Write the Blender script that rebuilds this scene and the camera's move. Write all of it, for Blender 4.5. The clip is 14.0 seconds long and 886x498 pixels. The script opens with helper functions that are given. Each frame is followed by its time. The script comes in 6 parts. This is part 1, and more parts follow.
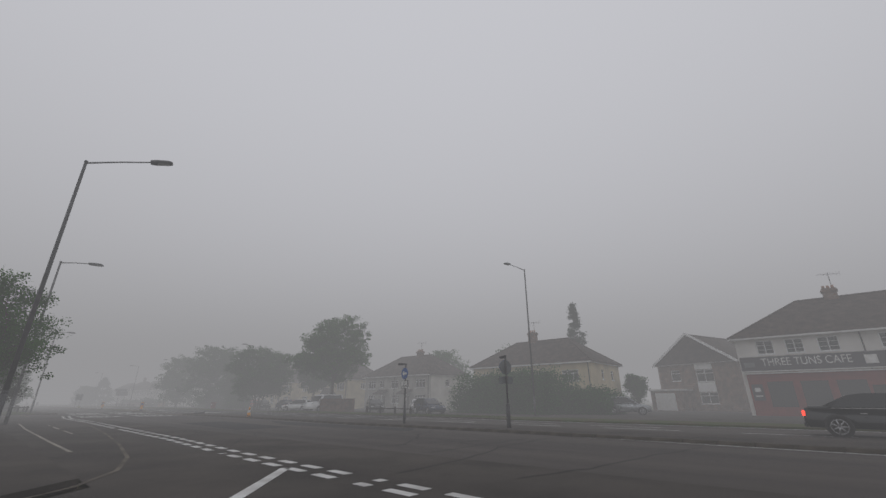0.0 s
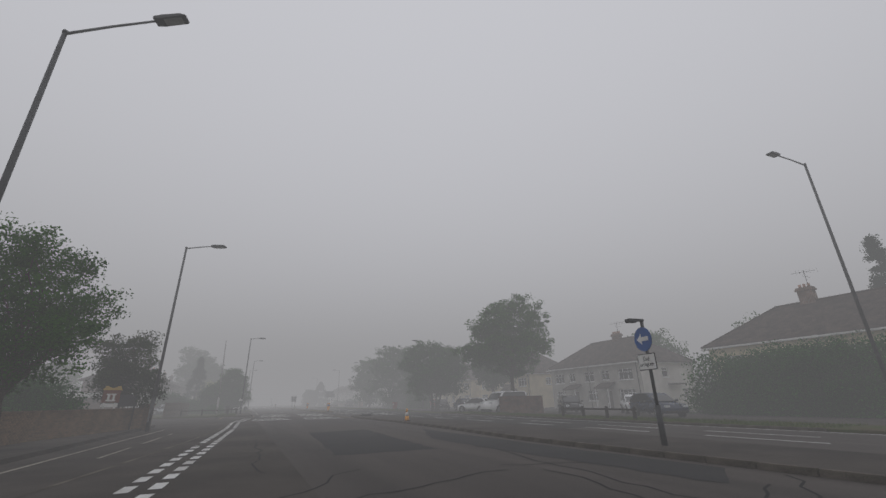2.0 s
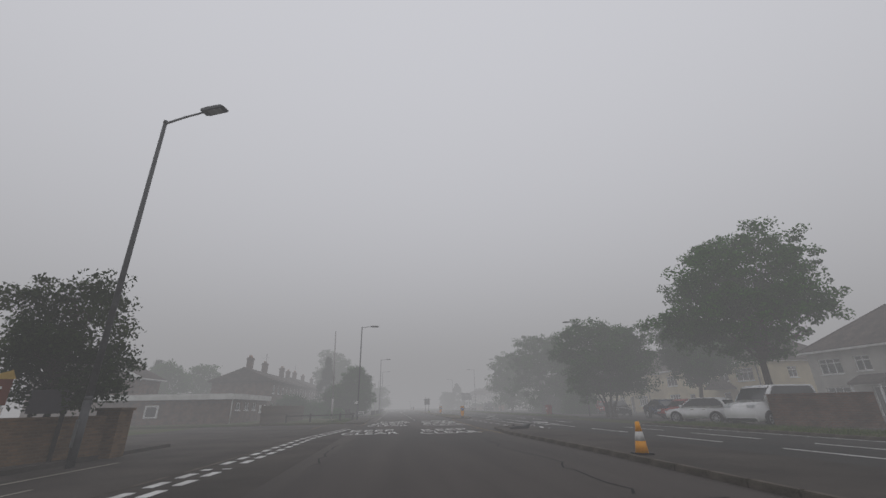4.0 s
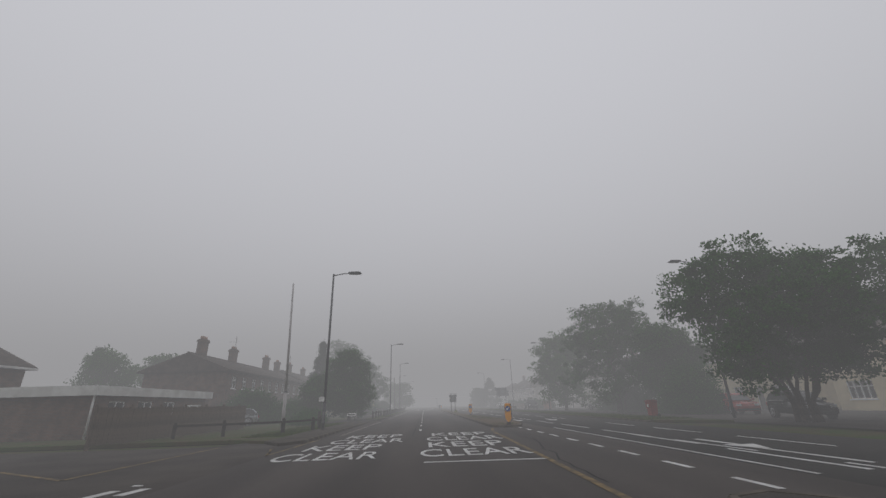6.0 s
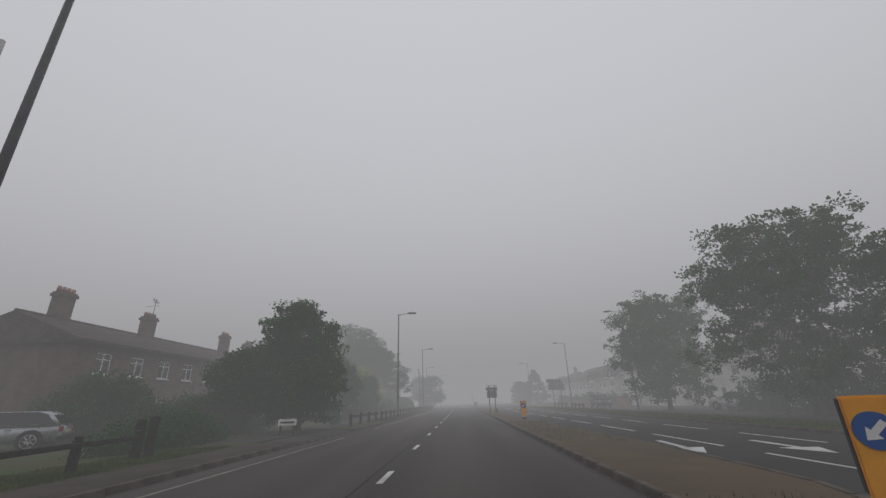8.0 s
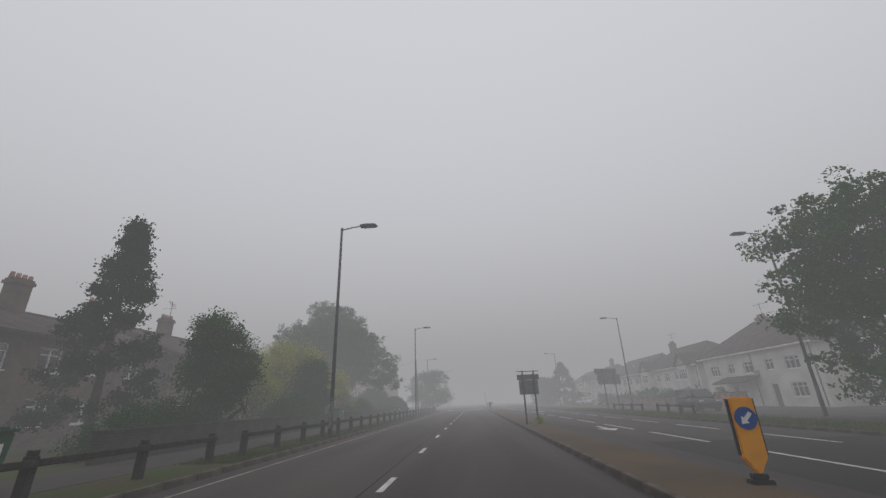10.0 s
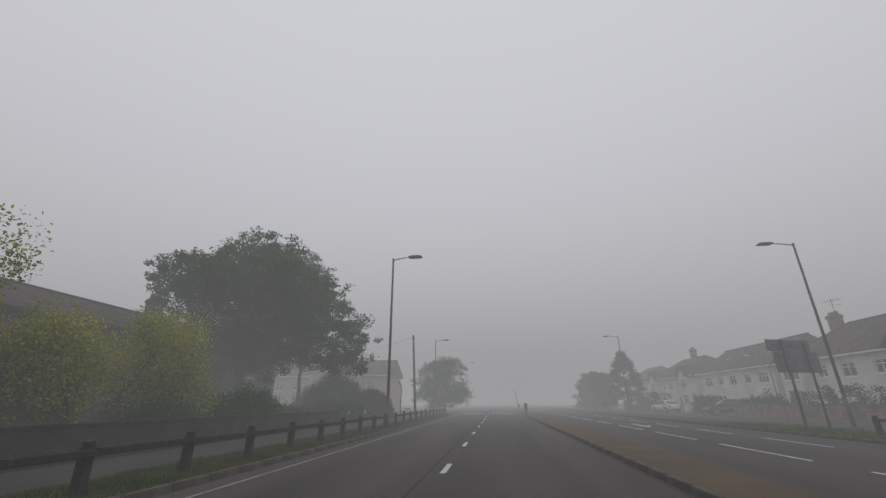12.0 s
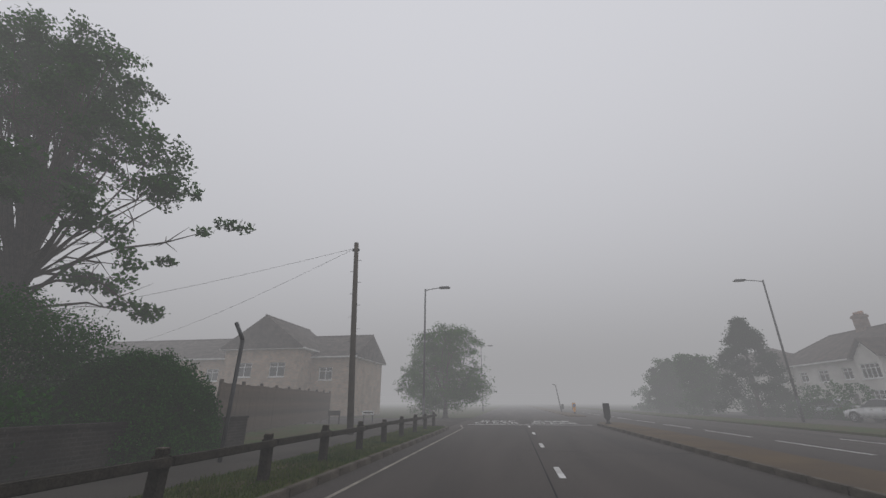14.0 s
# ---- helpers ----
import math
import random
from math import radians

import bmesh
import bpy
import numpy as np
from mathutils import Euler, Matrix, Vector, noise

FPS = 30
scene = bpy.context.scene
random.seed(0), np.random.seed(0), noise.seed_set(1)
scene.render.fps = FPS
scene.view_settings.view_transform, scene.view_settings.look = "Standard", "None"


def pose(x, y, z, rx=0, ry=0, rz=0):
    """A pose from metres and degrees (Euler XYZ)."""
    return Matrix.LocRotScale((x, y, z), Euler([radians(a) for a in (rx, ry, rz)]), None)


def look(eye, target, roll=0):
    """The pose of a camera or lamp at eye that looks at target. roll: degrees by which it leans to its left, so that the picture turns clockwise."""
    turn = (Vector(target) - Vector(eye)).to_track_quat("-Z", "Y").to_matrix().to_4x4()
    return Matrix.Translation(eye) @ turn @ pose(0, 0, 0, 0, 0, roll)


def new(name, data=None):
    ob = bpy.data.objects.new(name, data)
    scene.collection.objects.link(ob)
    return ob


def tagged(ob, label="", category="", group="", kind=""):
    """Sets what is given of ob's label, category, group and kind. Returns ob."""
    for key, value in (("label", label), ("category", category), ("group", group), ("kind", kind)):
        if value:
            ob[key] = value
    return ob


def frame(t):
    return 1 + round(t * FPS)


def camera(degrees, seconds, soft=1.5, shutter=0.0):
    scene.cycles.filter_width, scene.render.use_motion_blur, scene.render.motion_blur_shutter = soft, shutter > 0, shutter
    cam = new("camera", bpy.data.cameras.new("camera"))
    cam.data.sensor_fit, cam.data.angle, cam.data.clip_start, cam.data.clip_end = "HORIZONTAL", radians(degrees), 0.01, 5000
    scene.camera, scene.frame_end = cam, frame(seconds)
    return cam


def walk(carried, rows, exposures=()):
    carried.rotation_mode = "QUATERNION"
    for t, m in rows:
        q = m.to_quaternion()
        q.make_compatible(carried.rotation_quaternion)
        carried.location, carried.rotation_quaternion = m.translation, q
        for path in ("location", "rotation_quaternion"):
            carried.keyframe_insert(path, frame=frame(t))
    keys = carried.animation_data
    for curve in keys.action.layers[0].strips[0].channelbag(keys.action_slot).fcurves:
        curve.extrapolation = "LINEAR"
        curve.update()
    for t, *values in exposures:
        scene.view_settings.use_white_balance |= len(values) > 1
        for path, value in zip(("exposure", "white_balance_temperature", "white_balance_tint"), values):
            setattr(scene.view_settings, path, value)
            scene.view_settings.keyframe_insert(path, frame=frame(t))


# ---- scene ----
cam = camera(95.0, 14.0)
PATH = [
    (0, (0.319, -0.075, 1.277), (1.734, 1.154, 1.976), -0.2),
    (0.5, (2.388, 1.942, 1.277), (3.664, 3.322, 1.963), -0.5),
    (1, (4.31, 4.163, 1.268), (5.436, 5.667, 1.955), -0.9),
    (1.5, (5.979, 6.67, 1.25), (6.939, 8.28, 1.944), -0.8),
    (2, (7.437, 9.522, 1.257), (8.233, 11.219, 1.956), -1.1),
    (2.5, (8.716, 12.71, 1.254), (9.324, 14.478, 1.965), -0.9),
    (3, (9.547, 16.386, 1.245), (9.987, 18.201, 1.962), -0.9),
    (5.5, (12.644, 39.646, 1.257), (12.762, 41.508, 1.978), -1.6),
    (6, (13.223, 44.606, 1.254), (13.323, 46.471, 1.97), -1.7),
    (6.5, (13.765, 49.776, 1.247), (13.829, 51.643, 1.962), -1.3),
    (7, (14.15, 55.011, 1.289), (14.167, 56.881, 1.999), -1.3),
    (7.5, (14.387, 60.202, 1.293), (14.36, 62.069, 2.008), -1.7),
    (8, (14.478, 65.418, 1.271), (14.416, 67.288, 1.978), -1.8),
    (10.5, (14.574, 93.227, 1.287), (14.451, 95.092, 1.998), -1.9),
    (11, (14.513, 99.334, 1.272), (14.358, 101.2, 1.974), -1.8),
    (11.5, (14.419, 105.823, 1.284), (14.232, 107.686, 1.989), -2.4),
    (12, (14.139, 112.457, 1.294), (13.911, 114.313, 2.004), -0.4),
    (12.5, (13.674, 119.208, 1.288), (13.416, 121.061, 1.994), -0.3),
    (13, (13.19, 125.986, 1.302), (12.892, 127.837, 1.997), 0.2),
    (13.5, (12.645, 132.783, 1.309), (12.344, 134.626, 2.025), -0.1),
    (14, (12.197, 139.676, 1.277), (11.899, 141.523, 1.984), -0.1),
]
walk(cam, [(t, look(eye, target, roll)) for t, eye, target, roll in PATH], [(0, -0.08), (2, -0.08), (3, 0), (8, -0.04), (10.5, 0.1), (12.5, 0.05), (14, 0.12)])

# ---- light: a foggy, overcast morning ----
FOG = 0.0102          # extinction of the fog per metre
world = bpy.data.worlds.new("foggy_sky")
scene.world = world
world.use_nodes = True
wn, wl = world.node_tree.nodes, world.node_tree.links
wn.clear()
w_out = wn.new("ShaderNodeOutputWorld")
w_bg = wn.new("ShaderNodeBackground")
w_bg.inputs[0].default_value, w_bg.inputs[1].default_value = (0.62, 0.63, 0.68, 1), 1.0
wl.new(w_bg.outputs[0], w_out.inputs["Surface"])
w_abs = wn.new("ShaderNodeVolumeAbsorption")
w_abs.inputs["Color"].default_value, w_abs.inputs["Density"].default_value = (0, 0, 0, 1), FOG
# the fog itself emits: this glow stands in for daylight it would scatter
w_glow = wn.new("ShaderNodeEmission")
w_glow.inputs["Color"].default_value, w_glow.inputs["Strength"].default_value = (0.321, 0.319, 0.329, 1), FOG
world.cycles.sampling_method = "NONE"
w_add = wn.new("ShaderNodeAddShader")
wl.new(w_abs.outputs[0], w_add.inputs[0])
wl.new(w_glow.outputs[0], w_add.inputs[1])
wl.new(w_add.outputs[0], w_out.inputs["Volume"])

# ---- materials ----
def material(name, colour, rough=0.8, spread=0.25, scale=3.0, fine=60.0, bump=0.15, metal=0.0, second=None, spec=0.4, streak=0.0):
    """A procedural surface: broad stains, fine grain, relief; second: the colour of the stains; streak: stains drawn out along y."""
    m = bpy.data.materials.new(name)
    m.use_nodes = True
    n, l = m.node_tree.nodes, m.node_tree.links
    b = n["Principled BSDF"]
    b.inputs["Metallic"].default_value = metal
    b.inputs["Specular IOR Level"].default_value = min(spec, 0.15) if rough > 0.7 and not metal else spec
    place = n.new("ShaderNodeTexCoord")
    broad, grain = n.new("ShaderNodeTexNoise"), n.new("ShaderNodeTexNoise")
    broad.inputs["Scale"].default_value, broad.inputs["Detail"].default_value = scale, 5
    grain.inputs["Scale"].default_value, grain.inputs["Detail"].default_value = fine, 3
    if streak:
        drawn = n.new("ShaderNodeMapping")
        drawn.inputs["Scale"].default_value = (1, 1 / streak, 1)
        l.new(place.outputs["Object"], drawn.inputs["Vector"])
        l.new(drawn.outputs[0], broad.inputs["Vector"])
    else:
        l.new(place.outputs["Object"], broad.inputs["Vector"])
    l.new(place.outputs["Object"], grain.inputs["Vector"])
    mixed = n.new("ShaderNodeMix")
    mixed.data_type = "RGBA"
    dark = tuple(c * (1 - spread) for c in colour) if second is None else second
    light = tuple(min(0.95, c * (1 + spread)) for c in colour) if second is None else colour
    mixed.inputs["A"].default_value, mixed.inputs["B"].default_value = (*dark, 1), (*light, 1)
    ramp = n.new("ShaderNodeMapRange")
    ramp.inputs["From Min"].default_value, ramp.inputs["From Max"].default_value = 0.35, 0.65
    l.new(broad.outputs[0], ramp.inputs["Value"])
    l.new(ramp.outputs[0], mixed.inputs["Factor"])
    shade = n.new("ShaderNodeMix")
    shade.data_type, shade.blend_type = "RGBA", "MULTIPLY"
    shade.inputs["Factor"].default_value = 1.0
    gr = n.new("ShaderNodeMapRange")
    gr.inputs["From Min"].default_value, gr.inputs["From Max"].default_value = 0.3, 0.7
    gr.inputs["To Min"].default_value, gr.inputs["To Max"].default_value = 1 - spread * 0.8, 1 + spread * 0.5
    l.new(grain.outputs[0], gr.inputs["Value"])
    l.new(mixed.outputs["Result"], shade.inputs["A"])
    l.new(gr.outputs[0], shade.inputs["B"])
    last = shade.outputs["Result"]
    l.new(last, b.inputs["Base Color"])
    rr = n.new("ShaderNodeMapRange")
    rr.inputs["To Min"].default_value, rr.inputs["To Max"].default_value = max(0.05, rough - 0.12), min(1, rough + 0.12)
    l.new(broad.outputs[0], rr.inputs["Value"])
    l.new(rr.outputs[0], b.inputs["Roughness"])
    if bump:
        bp = n.new("ShaderNodeBump")
        bp.inputs["Strength"].default_value, bp.inputs["Distance"].default_value = bump, 0.02
        l.new(grain.outputs[0], bp.inputs["Height"])
        l.new(bp.outputs[0], b.inputs["Normal"])
    return m


def courses(name, colour, mortar, width, height, rough=0.85, offset=0.5, joint=0.012, bump=0.4, spread=0.35):
    """Brick or tile courses far off: staggered rows with joints, uneven colour and relief."""
    m = material(name, colour, rough, spread, 1.5, 40, 0)
    n, l = m.node_tree.nodes, m.node_tree.links
    b = n["Principled BSDF"]
    base = b.inputs["Base Color"].links[0].from_socket
    place, brick = n.new("ShaderNodeTexCoord"), n.new("ShaderNodeTexBrick")
    split, spin = n.new("ShaderNodeSeparateXYZ"), n.new("ShaderNodeCombineXYZ")
    add = n.new("ShaderNodeMath")
    l.new(place.outputs["Object"], split.inputs[0])
    l.new(split.outputs[0], add.inputs[0])
    l.new(split.outputs[1], add.inputs[1])
    l.new(add.outputs[0], spin.inputs[0])
    l.new(split.outputs[2], spin.inputs[1])
    l.new(spin.outputs[0], brick.inputs["Vector"])
    brick.offset = offset
    brick.inputs["Scale"].default_value = 1
    brick.inputs["Brick Width"].default_value, brick.inputs["Row Height"].default_value = width, height
    brick.inputs["Mortar Size"].default_value = joint
    brick.inputs["Color1"].default_value = (0.75, 0.75, 0.75, 1)
    brick.inputs["Color2"].default_value = (1.15, 1.1, 1.05, 1)
    brick.inputs["Mortar"].default_value = (*[a / max(c, 0.01) for a, c in zip(mortar, colour)], 1)
    mul = n.new("ShaderNodeMix")
    mul.data_type, mul.blend_type = "RGBA", "MULTIPLY"
    mul.inputs["Factor"].default_value = 1
    l.new(base, mul.inputs["A"])
    l.new(brick.outputs["Color"], mul.inputs["B"])
    l.new(mul.outputs["Result"], b.inputs["Base Color"])
    bp = n.new("ShaderNodeBump")
    bp.invert = True
    bp.inputs["Strength"].default_value, bp.inputs["Distance"].default_value = bump, 0.01
    l.new(brick.outputs["Fac"], bp.inputs["Height"])
    l.new(bp.outputs[0], b.inputs["Normal"])
    return m


def glass(name, tint=(0.6, 0.65, 0.66)):
    m = bpy.data.materials.new(name)
    m.use_nodes = True
    n, l = m.node_tree.nodes, m.node_tree.links
    n.remove(n["Principled BSDF"])
    clear, shine, mix, fr = n.new("ShaderNodeBsdfTransparent"), n.new("ShaderNodeBsdfGlossy"), n.new("ShaderNodeMixShader"), n.new("ShaderNodeFresnel")
    clear.inputs[0].default_value = (*tint, 1)
    shine.inputs["Roughness"].default_value = 0.04
    fr.inputs[0].default_value = 1.5
    l.new(fr.outputs[0], mix.inputs[0])
    l.new(clear.outputs[0], mix.inputs[1])
    l.new(shine.outputs[0], mix.inputs[2])
    l.new(mix.outputs[0], n["Material Output"].inputs[0])
    return m


def lit(name, colour, strength):
    m = bpy.data.materials.new(name)
    m.use_nodes = True
    b = m.node_tree.nodes["Principled BSDF"]
    b.inputs["Base Color"].default_value = (*colour, 1)
    b.inputs["Emission Color"].default_value, b.inputs["Emission Strength"].default_value = (*colour, 1), strength
    return m


def leaf(name, colour, other):
    """Leaves: two greens by leaf, a little light let through."""
    m = bpy.data.materials.new(name)
    m.use_nodes = True
    n, l = m.node_tree.nodes, m.node_tree.links
    b = n["Principled BSDF"]
    geo, mix, tex, noi = n.new("ShaderNodeNewGeometry"), n.new("ShaderNodeMix"), n.new("ShaderNodeTexCoord"), n.new("ShaderNodeTexNoise")
    mix.data_type = "RGBA"
    mix.inputs["A"].default_value, mix.inputs["B"].default_value = (*colour, 1), (*other, 1)
    noi.inputs["Scale"].default_value = 0.7
    l.new(tex.outputs["Object"], noi.inputs["Vector"])
    add = n.new("ShaderNodeMath")
    add.operation = "MULTIPLY_ADD"
    add.inputs[1].default_value = 0.55
    l.new(geo.outputs["Random Per Island"], add.inputs[0])
    off = n.new("ShaderNodeMath")
    off.operation = "MULTIPLY_ADD"
    off.inputs[1].default_value, off.inputs[2].default_value = 1.6, -0.6
    l.new(noi.outputs[0], off.inputs[0])
    l.new(off.outputs[0], add.inputs[2])
    add.use_clamp = True
    l.new(add.outputs[0], mix.inputs["Factor"])
    l.new(mix.outputs["Result"], b.inputs["Base Color"])
    b.inputs["Roughness"].default_value = 0.7
    b.inputs["Specular IOR Level"].default_value = 0.1
    tr, blend = n.new("ShaderNodeBsdfTranslucent"), n.new("ShaderNodeMixShader")
    l.new(mix.outputs["Result"], tr.inputs[0])
    blend.inputs[0].default_value = 0.35
    l.new(b.outputs[0], blend.inputs[1])
    l.new(tr.outputs[0], blend.inputs[2])
    l.new(blend.outputs[0], n["Material Output"].inputs[0])
    return m


M = dict(
    asphalt=material("asphalt", (0.075, 0.065, 0.059), 0.75, 0.26, 0.8, 60, 0.5, streak=14.0),
    asphalt_new=material("fresh_asphalt", (0.042, 0.041, 0.041), 0.8, 0.2, 0.6, 110, 0.3),
    pave_worn=material("worn_earthy_footway", (0.085, 0.072, 0.058), 0.92, 0.3, 0.9, 60, 0.4, second=(0.05, 0.044, 0.034)),
    asphalt_far=material("dimmed_far_asphalt", (0.046, 0.043, 0.04), 0.78, 0.22, 0.3, 90, 0.35),
    asphalt_old=material("old_asphalt", (0.069, 0.06, 0.053), 0.85, 0.3, 0.45, 70, 0.5),
    crack=material("crack_sealant", (0.02, 0.02, 0.02), 0.8, 0.2, 2, 40, 0),
    pave=material("pavement_asphalt", (0.068, 0.062, 0.054), 0.9, 0.2, 0.5, 70, 0.3),
    kerb=material("kerb_concrete", (0.185, 0.16, 0.13), 0.9, 0.35, 1.2, 50, 0.35, second=(0.06, 0.052, 0.042)),
    median=material("brown_median_surface", (0.135, 0.098, 0.06), 0.95, 0.25, 0.5, 45, 0.5, second=(0.10, 0.075, 0.052)),
    paint=material("white_road_paint", (0.72, 0.72, 0.70), 0.7, 0.12, 1.5, 25, 0.1, second=(0.48, 0.47, 0.45)),
    paint_worn=material("worn_edge_paint", (0.36, 0.33, 0.28), 0.8, 0.2, 1.5, 25, 0.1, second=(0.2, 0.185, 0.16)),
    yellow=material("worn_yellow_road_paint", (0.27, 0.19, 0.085), 0.8, 0.3, 3.5, 30, 0.1, second=(0.085, 0.072, 0.055)),
    grass=material("grass_earth", (0.045, 0.08, 0.016), 0.95, 0.3, 0.8, 30, 0.6, second=(0.08, 0.062, 0.03)),
    blade=leaf("grass_blades", (0.035, 0.08, 0.012), (0.13, 0.15, 0.04)),
    brick=courses("red_brick", (0.17, 0.085, 0.055), (0.25, 0.22, 0.19), 0.225, 0.075),
    brick_dark=courses("dark_brown_brick", (0.125, 0.058, 0.034), (0.11, 0.10, 0.085), 0.225, 0.075),
    brick_wall=courses("brown_garden_brick", (0.165, 0.108, 0.062), (0.15, 0.11, 0.075), 0.225, 0.075, spread=0.2),
    brick_soot=courses("soot_dark_brick", (0.04, 0.036, 0.032), (0.05, 0.047, 0.042), 0.225, 0.075),
    brick_buff=courses("buff_brick", (0.42, 0.31, 0.23), (0.4, 0.36, 0.3), 0.225, 0.075, spread=0.12),
    brick_orange=courses("orange_brick", (0.36, 0.15, 0.085), (0.3, 0.25, 0.2), 0.225, 0.075),
    tiles=courses("brown_roof_tiles", (0.075, 0.055, 0.045), (0.03, 0.025, 0.02), 0.17, 0.1, 0.9),
    tiles_grey=courses("grey_brown_roof_tiles", (0.10, 0.085, 0.075), (0.04, 0.035, 0.03), 0.17, 0.1, 0.9),
    cream=material("cream_render", (0.70, 0.60, 0.40), 0.9, 0.1, 0.6, 70, 0.3, second=(0.56, 0.48, 0.32)),
    white_render=material("white_render", (0.74, 0.72, 0.68), 0.9, 0.08, 0.5, 70, 0.3, second=(0.58, 0.56, 0.52)),
    grey_render=material("grey_pebbledash", (0.50, 0.48, 0.44), 0.95, 0.12, 0.7, 120, 0.5, second=(0.38, 0.365, 0.335)),
    upvc=material("white_plastic", (0.78, 0.78, 0.77), 0.45, 0.06, 3, 40, 0.03),
    fascia=material("painted_fascia", (0.74, 0.74, 0.72), 0.6, 0.08, 1.2, 30, 0.05, second=(0.55, 0.54, 0.52)),
    glass=glass("window_glass"),
    curtain=material("pale_curtain", (0.55, 0.54, 0.5), 0.95, 0.15, 8, 60, 0.1),
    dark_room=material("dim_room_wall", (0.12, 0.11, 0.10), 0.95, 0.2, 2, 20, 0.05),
    steel=material("galvanised_steel", (0.20, 0.205, 0.21), 0.55, 0.2, 4, 60, 0.08, metal=0.4),
    steel_dark=material("weathered_grey_steel", (0.085, 0.087, 0.09), 0.65, 0.25, 3, 60, 0.1, metal=0.2),
    concrete_pole=material("pale_pole_paint", (0.5, 0.48, 0.47), 0.7, 0.15, 2, 40, 0.08, second=(0.36, 0.34, 0.33)),
    lamp_head=material("dark_lamp_housing", (0.06, 0.062, 0.065), 0.5, 0.2, 5, 60, 0.05),
    lens=material("lamp_lens", (0.3, 0.3, 0.29), 0.25, 0.1, 6, 60, 0.02),
    timber=material("weathered_timber", (0.062, 0.054, 0.044), 0.9, 0.35, 3, 35, 0.5, second=(0.03, 0.028, 0.023)),
    timber_pale=material("grey_fence_timber", (0.17, 0.13, 0.10), 0.9, 0.35, 2, 35, 0.5, second=(0.09, 0.075, 0.06)),
    pole_wood=material("tarred_pole_wood", (0.085, 0.07, 0.055), 0.9, 0.3, 2, 40, 0.4),
    bark=material("tree_bark", (0.075, 0.06, 0.048), 0.95, 0.35, 4, 30, 0.8),
    leaf_a=leaf("ash_leaves", (0.009, 0.055, 0.004), (0.06, 0.19, 0.014)),
    leaf_b=leaf("maple_leaves", (0.007, 0.046, 0.004), (0.044, 0.16, 0.013)),
    leaf_y=leaf("yellow_green_leaves", (0.14, 0.21, 0.02), (0.55, 0.53, 0.09)),
    leaf_p=leaf("dull_purple_green_leaves", (0.014, 0.03, 0.01), (0.06, 0.09, 0.03)),
    leaf_c=leaf("conifer_needles", (0.012, 0.036, 0.014), (0.03, 0.075, 0.024)),
    leaf_h=leaf("hedge_leaves", (0.006, 0.048, 0.005), (0.034, 0.15, 0.014)),
    orange=material("orange_bollard_plastic", (0.85, 0.36, 0.02), 0.5, 0.08, 4, 60, 0.03),
    black=material("black_plastic", (0.02, 0.02, 0.021), 0.6, 0.2, 5, 60, 0.05),
    sign_blue=material("blue_sign_sheet", (0.015, 0.09, 0.32), 0.4, 0.05, 3, 60, 0.0),
    sign_white=material("white_sign_sheet", (0.8, 0.8, 0.78), 0.4, 0.05, 3, 60, 0.0, second=(0.66, 0.65, 0.62)),
    sign_grey=material("grey_sign_back", (0.20, 0.215, 0.22), 0.55, 0.12, 3, 40, 0.04, metal=0.2, second=(0.14, 0.15, 0.155)),
    red=material("dull_red_paint", (0.26, 0.035, 0.025), 0.6, 0.15, 2, 40, 0.04),
    cabinet_green=material("weathered_green_paint", (0.05, 0.13, 0.085), 0.6, 0.2, 3, 60, 0.05),
    green_bin=material("dark_green_plastic", (0.02, 0.085, 0.045), 0.55, 0.15, 3, 60, 0.05),
    car_black=material("black_car_paint", (0.012, 0.013, 0.015), 0.18, 0.1, 2, 200, 0.0, spec=0.6),
    car_silver=material("silver_car_paint", (0.42, 0.44, 0.46), 0.28, 0.06, 2, 200, 0.0, metal=0.5),
    car_white=material("white_car_paint", (0.76, 0.76, 0.76), 0.25, 0.05, 2, 200, 0.0, spec=0.5),
    car_red=material("red_car_paint", (0.28, 0.03, 0.022), 0.28, 0.1, 2, 200, 0.0, spec=0.5),
    car_blue=material("dark_blue_car_paint", (0.02, 0.035, 0.07), 0.25, 0.1, 2, 200, 0.0, spec=0.5),
    car_glass=material("tinted_car_glass", (0.015, 0.017, 0.019), 0.06, 0.1, 2, 60, 0.0, spec=0.6),
    tyre=material("tyre_rubber", (0.02, 0.02, 0.02), 0.9, 0.2, 6, 60, 0.1),
    rim=material("alloy_rim", (0.45, 0.45, 0.46), 0.35, 0.1, 6, 60, 0.02, metal=0.8),
    chrome=material("chrome_trim", (0.6, 0.6, 0.6), 0.15, 0.05, 6, 60, 0.0, metal=1.0),
    tail=material("red_tail_lens", (0.3, 0.01, 0.01), 0.2, 0.1, 6, 60, 0.0),
    clear=material("clear_lamp_lens", (0.6, 0.62, 0.63), 0.15, 0.1, 6, 60, 0.0),
    plate=material("number_plate_sheet", (0.7, 0.66, 0.4), 0.5, 0.05, 6, 60, 0.0),
    tail_on=lit("lit_tail_lamp", (1.0, 0.06, 0.03), 1.6),
    shop_red=material("shopfront_red", (0.20, 0.035, 0.03), 0.6, 0.15, 1.5, 40, 0.04),
    shop_dark=material("sign_board_dark", (0.055, 0.05, 0.06), 0.5, 0.12, 1.5, 40, 0.02),
    shop_blue=material("sign_board_blue", (0.03, 0.075, 0.10), 0.5, 0.12, 1.5, 40, 0.02),
    pub_brown=material("sign_board_brown", (0.16, 0.05, 0.03), 0.5, 0.15, 2, 40, 0.02),
    gold=material("sign_gold_paint", (0.5, 0.33, 0.08), 0.5, 0.1, 2, 40, 0.02),
)
